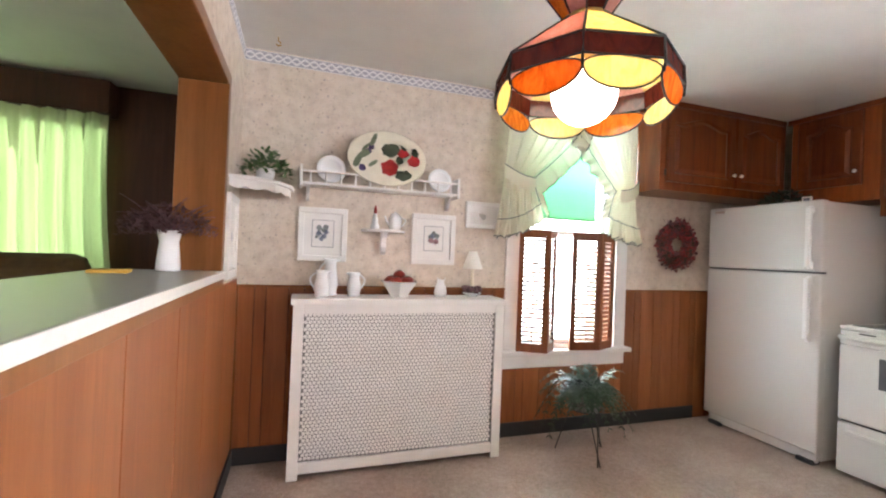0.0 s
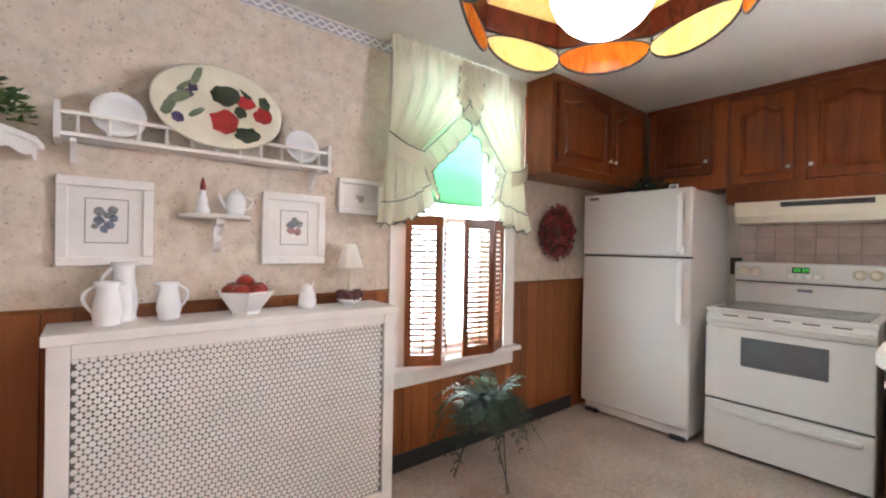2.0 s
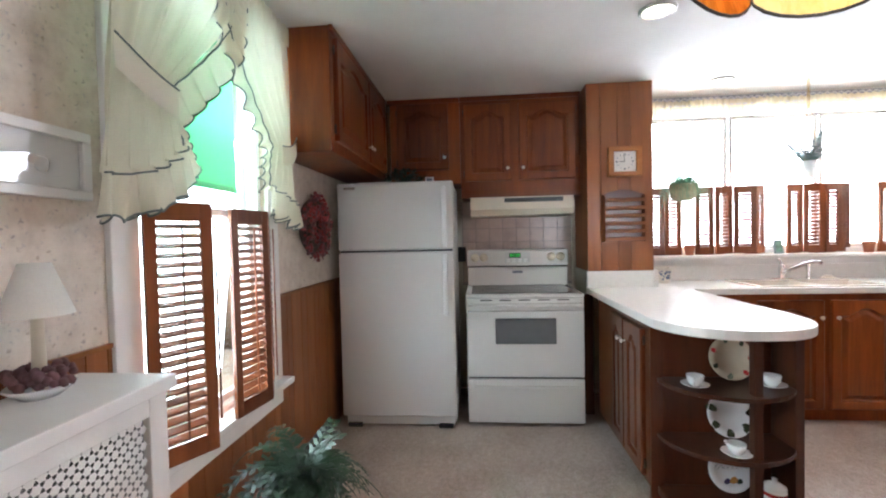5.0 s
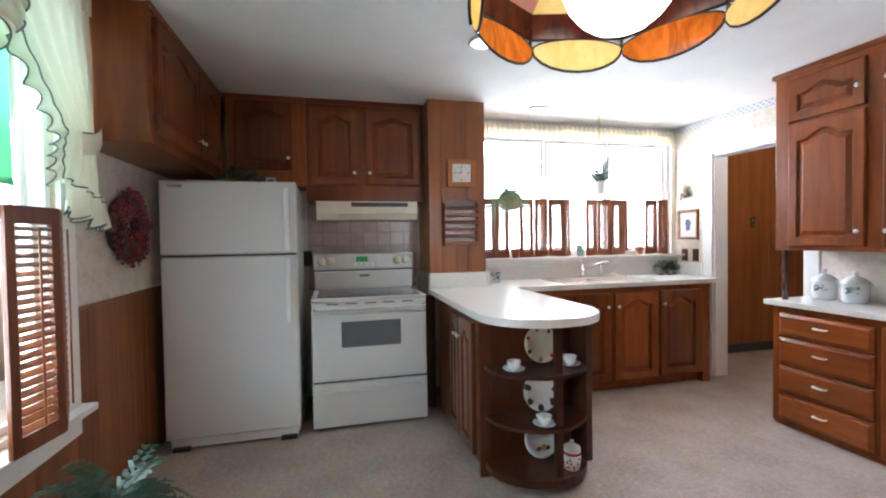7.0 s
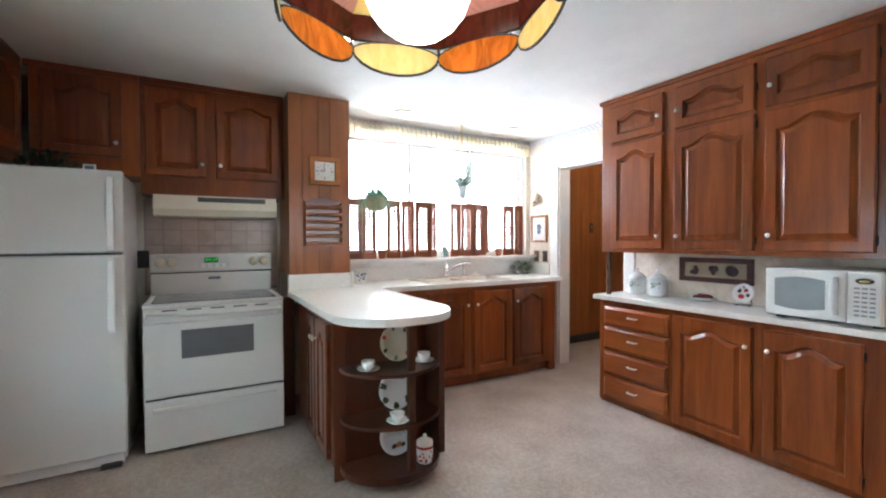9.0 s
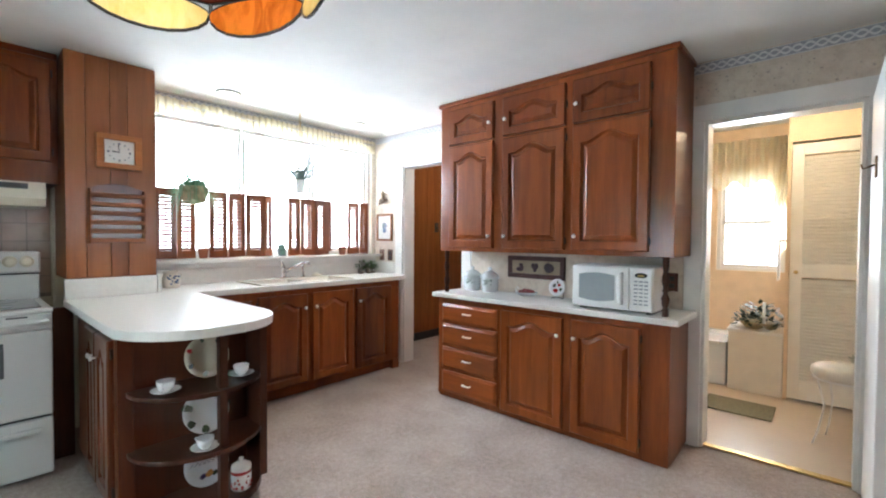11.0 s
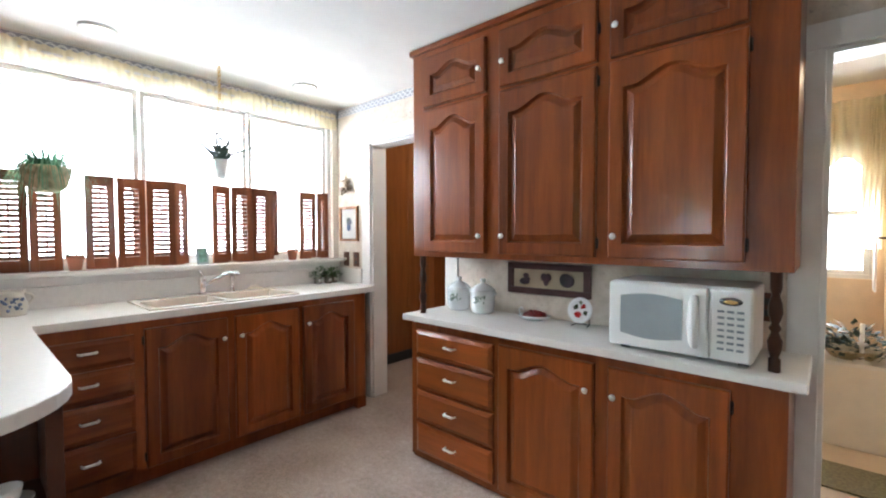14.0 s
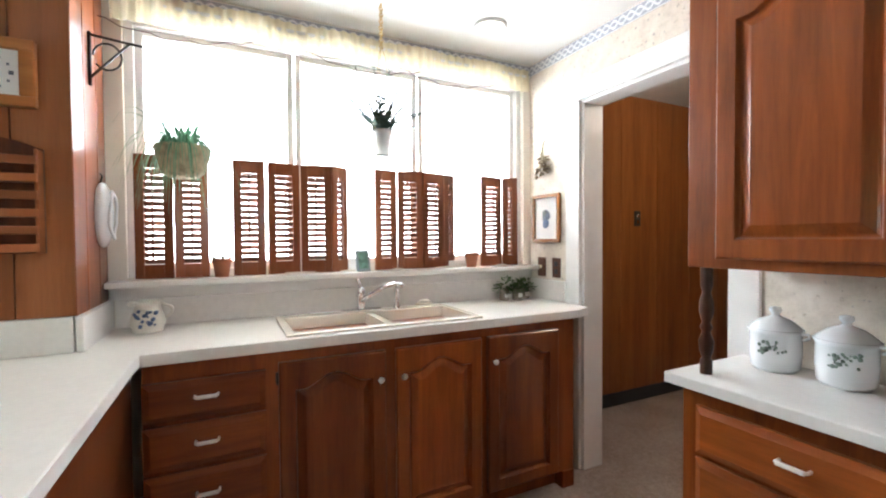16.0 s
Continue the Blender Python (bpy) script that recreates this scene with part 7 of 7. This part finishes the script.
part("lid", lathe(bm_new(), [(0.046, 0.106), (0.044, 0.115), (0.02, 0.13), (0.008, 0.135), (0.012, 0.148), (0, 0.152)], 20), porcelain, jr)
bm = bm_new()
for q in range(30):
    a, z = rr.uniform(1.6, 4.7), rr.uniform(0.015, 0.07)
    ball(bm, (0.046 * math.cos(a), 0.046 * math.sin(a), z), rr.uniform(0.003, 0.007), 6)
part("painted_fruit", bm, pl_red, jr)

# top of the refrigerator
tpf = thing("potted_plant", "low dark green plant on top of the refrigerator", "plant", (3.07, 2.17, 1.6905), 0)
part("pot", lathe(bm_new(), [(0, 0), (0.05, 0), (0.06, 0.04), (0.055, 0.04), (0, 0.03)], 16), dark_plastic, tpf)
part("foliage", leaves(170, (0, 0, 0.03), (0.13, 0.13, 0.085), 0.05, 71, 0.3, 0.5), leaf_dark, tpf)
sf = thing("small_frame", "small white framed picture on top of the refrigerator", "photo frame", (3.0, 1.98, 1.6905), -90)
bm = bm_new()
box(bm, -0.03, -0.005, 0, 0.03, 0.005, 0.05, 0.002)
part("frame", bm, white_paint, sf)
bm = bm_new()
box(bm, -0.02, -0.0062, 0.01, 0.02, -0.0051, 0.04)
part("picture", bm, grey_ink, sf)
oc = thing("wall_outlet", "dark cord plug and outlet beside the range", "outlet", (W_R - 0.001, 1.80, 1.10), -90)
bm = bm_new()
box(bm, -0.04, -0.012, 0, 0.04, 0, 0.13, 0.003)
part("plate", bm, iron, oc)

# ---- bathroom things ----
lv = thing("louvre_door", "cream louvred closet door, closed", "door", (0.088, -3.20, 0.03), 180)
bm = bm_new()
LW, LH = 0.468, 2.04
for a in ((0, 0, 0, 0.075, 0.03, LH), (LW - 0.075, 0, 0, LW, 0.03, LH), (0.075, 0, 0, LW - 0.075, 0.03, 0.15), (0.075, 0, LH - 0.09, LW - 0.075, 0.03, LH), (0.075, 0, 0.98, LW - 0.075, 0.03, 1.08)):
    box(bm, *a, 0.003)
part("frame", bm, cream_paint, lv)
b = bm_new()
v = [b.verts.new(p) for p in ((0.075, 0.0, -0.014), (LW - 0.075, 0.0, -0.014), (LW - 0.075, 0.026, 0.014), (0.075, 0.026, 0.014), (0.075, 0.0, -0.007), (LW - 0.075, 0.0, -0.007), (LW - 0.075, 0.026, 0.021), (0.075, 0.026, 0.021))]
for q in ((0, 3, 2, 1), (4, 5, 6, 7), (0, 1, 5, 4), (2, 3, 7, 6)):
    b.faces.new([v[i] for i in q])
sl = mesh_of(b, "slat", cream_paint)
for k in range(30):
    piece("slat", sl, lv, (0, 0.002, 0.165 + 0.027 * k))
for k in range(31):
    piece("slat", sl, lv, (0, 0.002, 1.095 + 0.0275 * k))
bm = bm_new()
ball(bm, (0.04, -0.02, 1.02), 0.016, 12)
part("knob", bm, brass, lv)
bm = bm_new()
box(bm, -0.75, -3.9, 0, -0.383, -3.2, CEIL)
box(bm, -0.383, -3.9, 2.09, 0.091, -3.2, CEIL)
box(bm, 0.091, -3.9, 0, 0.115, -3.2, CEIL)
box(bm, -0.383, -3.9, 0, 0.091, -3.3, 2.09)
solid("wall_closet", bm, plain("peach_paint_b", (0.72, 0.55, 0.36), 0.6, var=0.04), "peach painted closet surround", "wall", "structure")
bx = thing("tub_bench", "cream tiled box bench at the end of the tub", "bench", (0.495, -3.20, 0.0), 180)
bm = bm_new()
box(bm, 0, 0, 0.0085, 0.375, 0.45, 0.515, 0.004)
part("body", bm, cream_paint, bx)
bm = bm_new()
box(bm, -0.012, -0.015, 0.515, 0.378, 0.45, 0.54, 0.004)
part("top", bm, laminate, bx)
tb = thing("bathtub", "white bathtub along the window wall", "bathtub", (0.515, -3.25, 0.0), 0)
bm = bm_new()
box(bm, 0.0, -0.62, 0.0085, 0.82, 0.0, 0.36, 0.01)
part("apron", bm, porcelain, tb)
bm = bm_new()
for a in ((-0.005, -0.63, 0.36, 0.06, 0.012, 0.40), (0.765, -0.63, 0.36, 0.825, 0.012, 0.40), (0.06, -0.63, 0.36, 0.765, -0.56, 0.40), (0.06, -0.06, 0.36, 0.765, 0.012, 0.40)):
    box(bm, *a, 0.008)
part("rim", bm, porcelain, tb)
bpn = thing("potted_plant", "bushy green plant in a wicker bowl on the bench", "plant", (0.29, -3.36, 0.541), 0)
part("bowl", lathe(bm_new(), [(0, 0), (0.10, 0), (0.15, 0.05), (0.155, 0.065), (0.145, 0.06), (0, 0.04)], 20), wicker, bpn)
part("foliage", leaves(260, (0, 0, 0.06), (0.17, 0.15, 0.17), 0.06, 81, 0.3, 0.6), leaf_dark, bpn)
cd = thing("candlestick", "clear glass candlestick on the bench", "candlestick", (0.25, -3.24, 0.541), 0)
part("stick", lathe(bm_new(), [(0, 0), (0.045, 0), (0.04, 0.01), (0.012, 0.02), (0.012, 0.10), (0.03, 0.12), (0.012, 0.13), (0.012, 0.24), (0, 0.24)], 16), porcelain, cd)
rg = bm_new()
box(rg, 0.13, -2.90, 0.0085, 0.58, -2.56, 0.022, 0.004)
solid("bath_mat", rg, plain("olive_mat", (0.20, 0.18, 0.11), 0.95, var=0.2, size=60, relief=0.2), "olive-brown bath mat on the vinyl floor", "rug")
sto = thing("stool", "round cream cushioned stool on white wire legs", "stool", (-0.235, -2.42, 0.0085), 0)
part("seat", lathe(bm_new(), [(0, 0.43), (0.15, 0.43), (0.162, 0.45), (0.16, 0.485), (0.13, 0.505), (0, 0.51)], 28), plain("cream_vinyl", (0.72, 0.66, 0.56), 0.5, var=0.05), sto)
bm = bm_new()
tube(bm, [(0.15 * math.cos(k * 0.2618), 0.15 * math.sin(k * 0.2618), 0.424) for k in range(24)], 0.006, 6, True)
part("seat_ring", bm, white_paint, sto)
for k in range(4):
    a = 0.5 + k * 1.5708
    bm = bm_new()
    tube(bm, [(0.14 * math.cos(a), 0.14 * math.sin(a), 0.42), (0.10 * math.cos(a), 0.10 * math.sin(a), 0.25), (0.13 * math.cos(a), 0.13 * math.sin(a), 0.09), (0.16 * math.cos(a), 0.16 * math.sin(a), 0.004)], 0.006, 6)
    part("leg", bm, white_paint, sto)


gs = thing("gallery_shelf", "small plum-brown wall shelf with a spindled rail", "shelf", (-0.459, -2.78, 1.02), 0)
gs_wood = timber("plum_shelf_wood", (0.07, 0.025, 0.02), (0.13, 0.05, 0.04), (0.19, 0.08, 0.06), "y", 0.4, 0.1)
for nm, a in (("board", (0, 0, 0, 0.145, 0.17, 0.014)), ("rail", (0.132, 0, 0.045, 0.145, 0.17, 0.055)), ("bracket", (0, 0.07, -0.09, 0.06, 0.095, 0))):
    bm = bm_new()
    box(bm, *a, 0.003)
    part(nm, bm, gs_wood, gs)
spin = mesh_of(lathe(bm_new(), [(0.004, 0), (0.006, 0.012), (0.0035, 0.02), (0.005, 0.031)], 8), "spindle", gs_wood)
for k in range(6):
    piece("spindle", spin, gs, (0.1385, 0.012 + 0.029 * k, 0.014))
gb = thing("dried_bouquet", "green and straw dried flowers in a pale bowl on the shelf", "dried flowers", (-0.40, -2.70, 1.0345), 0)
part("bowl", lathe(bm_new(), [(0, 0), (0.03, 0), (0.045, 0.03), (0.05, 0.05), (0.045, 0.05), (0, 0.02)], 16), almond, gb)
part("foliage", leaves(140, (0, 0, 0.045), (0.085, 0.085, 0.06), 0.04, 95, 0.3, 0.5), leaf_mid, gb)
sp_ = thing("potted_plant", "little grey-green plant in a black pot on the stool", "plant", (-0.32, -2.41, 0.519), 0)
part("pot", lathe(bm_new(), [(0, 0), (0.03, 0), (0.036, 0.045), (0.032, 0.045), (0, 0.03)], 14), iron, sp_)
part("foliage", leaves(80, (0, 0, 0.045), (0.05, 0.05, 0.045), 0.03, 96, 0.3, 0.6), leaf_grey, sp_)


def bath_curtain(u, v):
    return (lerp(0.80, 0.14, u), -3.86 + 0.02 * math.sin(u * 60), lerp(2.28, 1.90 - 0.10 * abs(math.sin(u * 9)), v))


def bath_side(u, v):
    return (lerp(0.24, 0.14, u) + 0.03 * v * (1 - u), -3.84 + 0.02 * math.sin(u * 26), lerp(2.2, 1.22, v))


bc = thing("curtain", "warm white ruffled bathroom curtain", "curtain", (0, 0, 0))
part("valance", cloth(bath_curtain, 120, 4), valance_cloth, bc)
part("side_panel", cloth(bath_side, 24, 8), valance_cloth, bc)
tw = thing("towel", "grey-beige towel hanging from a rail", "towel", (0, 0, 0))
part("rail", tube(bm_new(), [(0.117, -3.75, 1.30), (0.17, -3.75, 1.30), (0.17, -3.45, 1.30), (0.117, -3.45, 1.30)], 0.008, 8), wood_dark, tw, "dark towel rail")
part("cloth", cloth(lambda u, v: (0.185 + 0.006 * math.sin(u * 20), lerp(-3.70, -3.50, u), lerp(1.312, 0.95, v)), 20, 8), towel_cloth, tw)

# ---- dining room things ----
va = thing("flower_vase", "cream pitcher vase of dried purple-brown flowers on the ledge", "vase", (-0.76, 2.042, 1.1405), 0)
part("vase", lathe(bm_new(), [(0, 0), (0.042, 0), (0.046, 0.01), (0.042, 0.06), (0.036, 0.12), (0.046, 0.165), (0.049, 0.17), (0.043, 0.168), (0, 0.12)], 24), porcelain, va)
tagged(part("stem_spray", fronds(40, (0, 0, 0.15), 0.21, 91, 0.75, 0.02, 0.0016, 0.55), dried, va), kind="stuff")
tagged(part("bloom_spray", leaves(900, (0, 0, 0.155), (0.165, 0.165, 0.12), 0.028, 92, 0.1, 0.5, 0.5), dried, va), kind="stuff")
bk = thing("napkin_stack", "yellow-orange folded napkins on the ledge", "napkins", (-0.90, 1.86, 1.1405), 8)
bm = bm_new()
box(bm, -0.06, -0.05, 0, 0.06, 0.05, 0.012, 0.003)
part("stack", bm, plain("yellow_cloth", (0.65, 0.38, 0.06), 0.8, var=0.1), bk)
ac = thing("armchair", "high-backed brown upholstered chair in the dining room", "chair", (-1.75, 2.95, 0.0), 20)
bm = bm_new()
box(bm, -0.36, -0.10, 0.42, 0.36, 0.10, 1.17, 0.08)
part("backrest", bm, upholstery, ac)
bm = bm_new()
box(bm, -0.34, -0.62, 0.28, 0.34, -0.02, 0.46, 0.05)
part("seat", bm, upholstery, ac)
for lx in (-0.30, 0.30):
    for ly in (-0.55, 0.0):
        bm = bm_new()
        box(bm, lx - 0.025, ly - 0.025, 0.0005, lx + 0.025, ly + 0.025, 0.30, 0.004)
        part("leg", bm, wood_dark, ac)
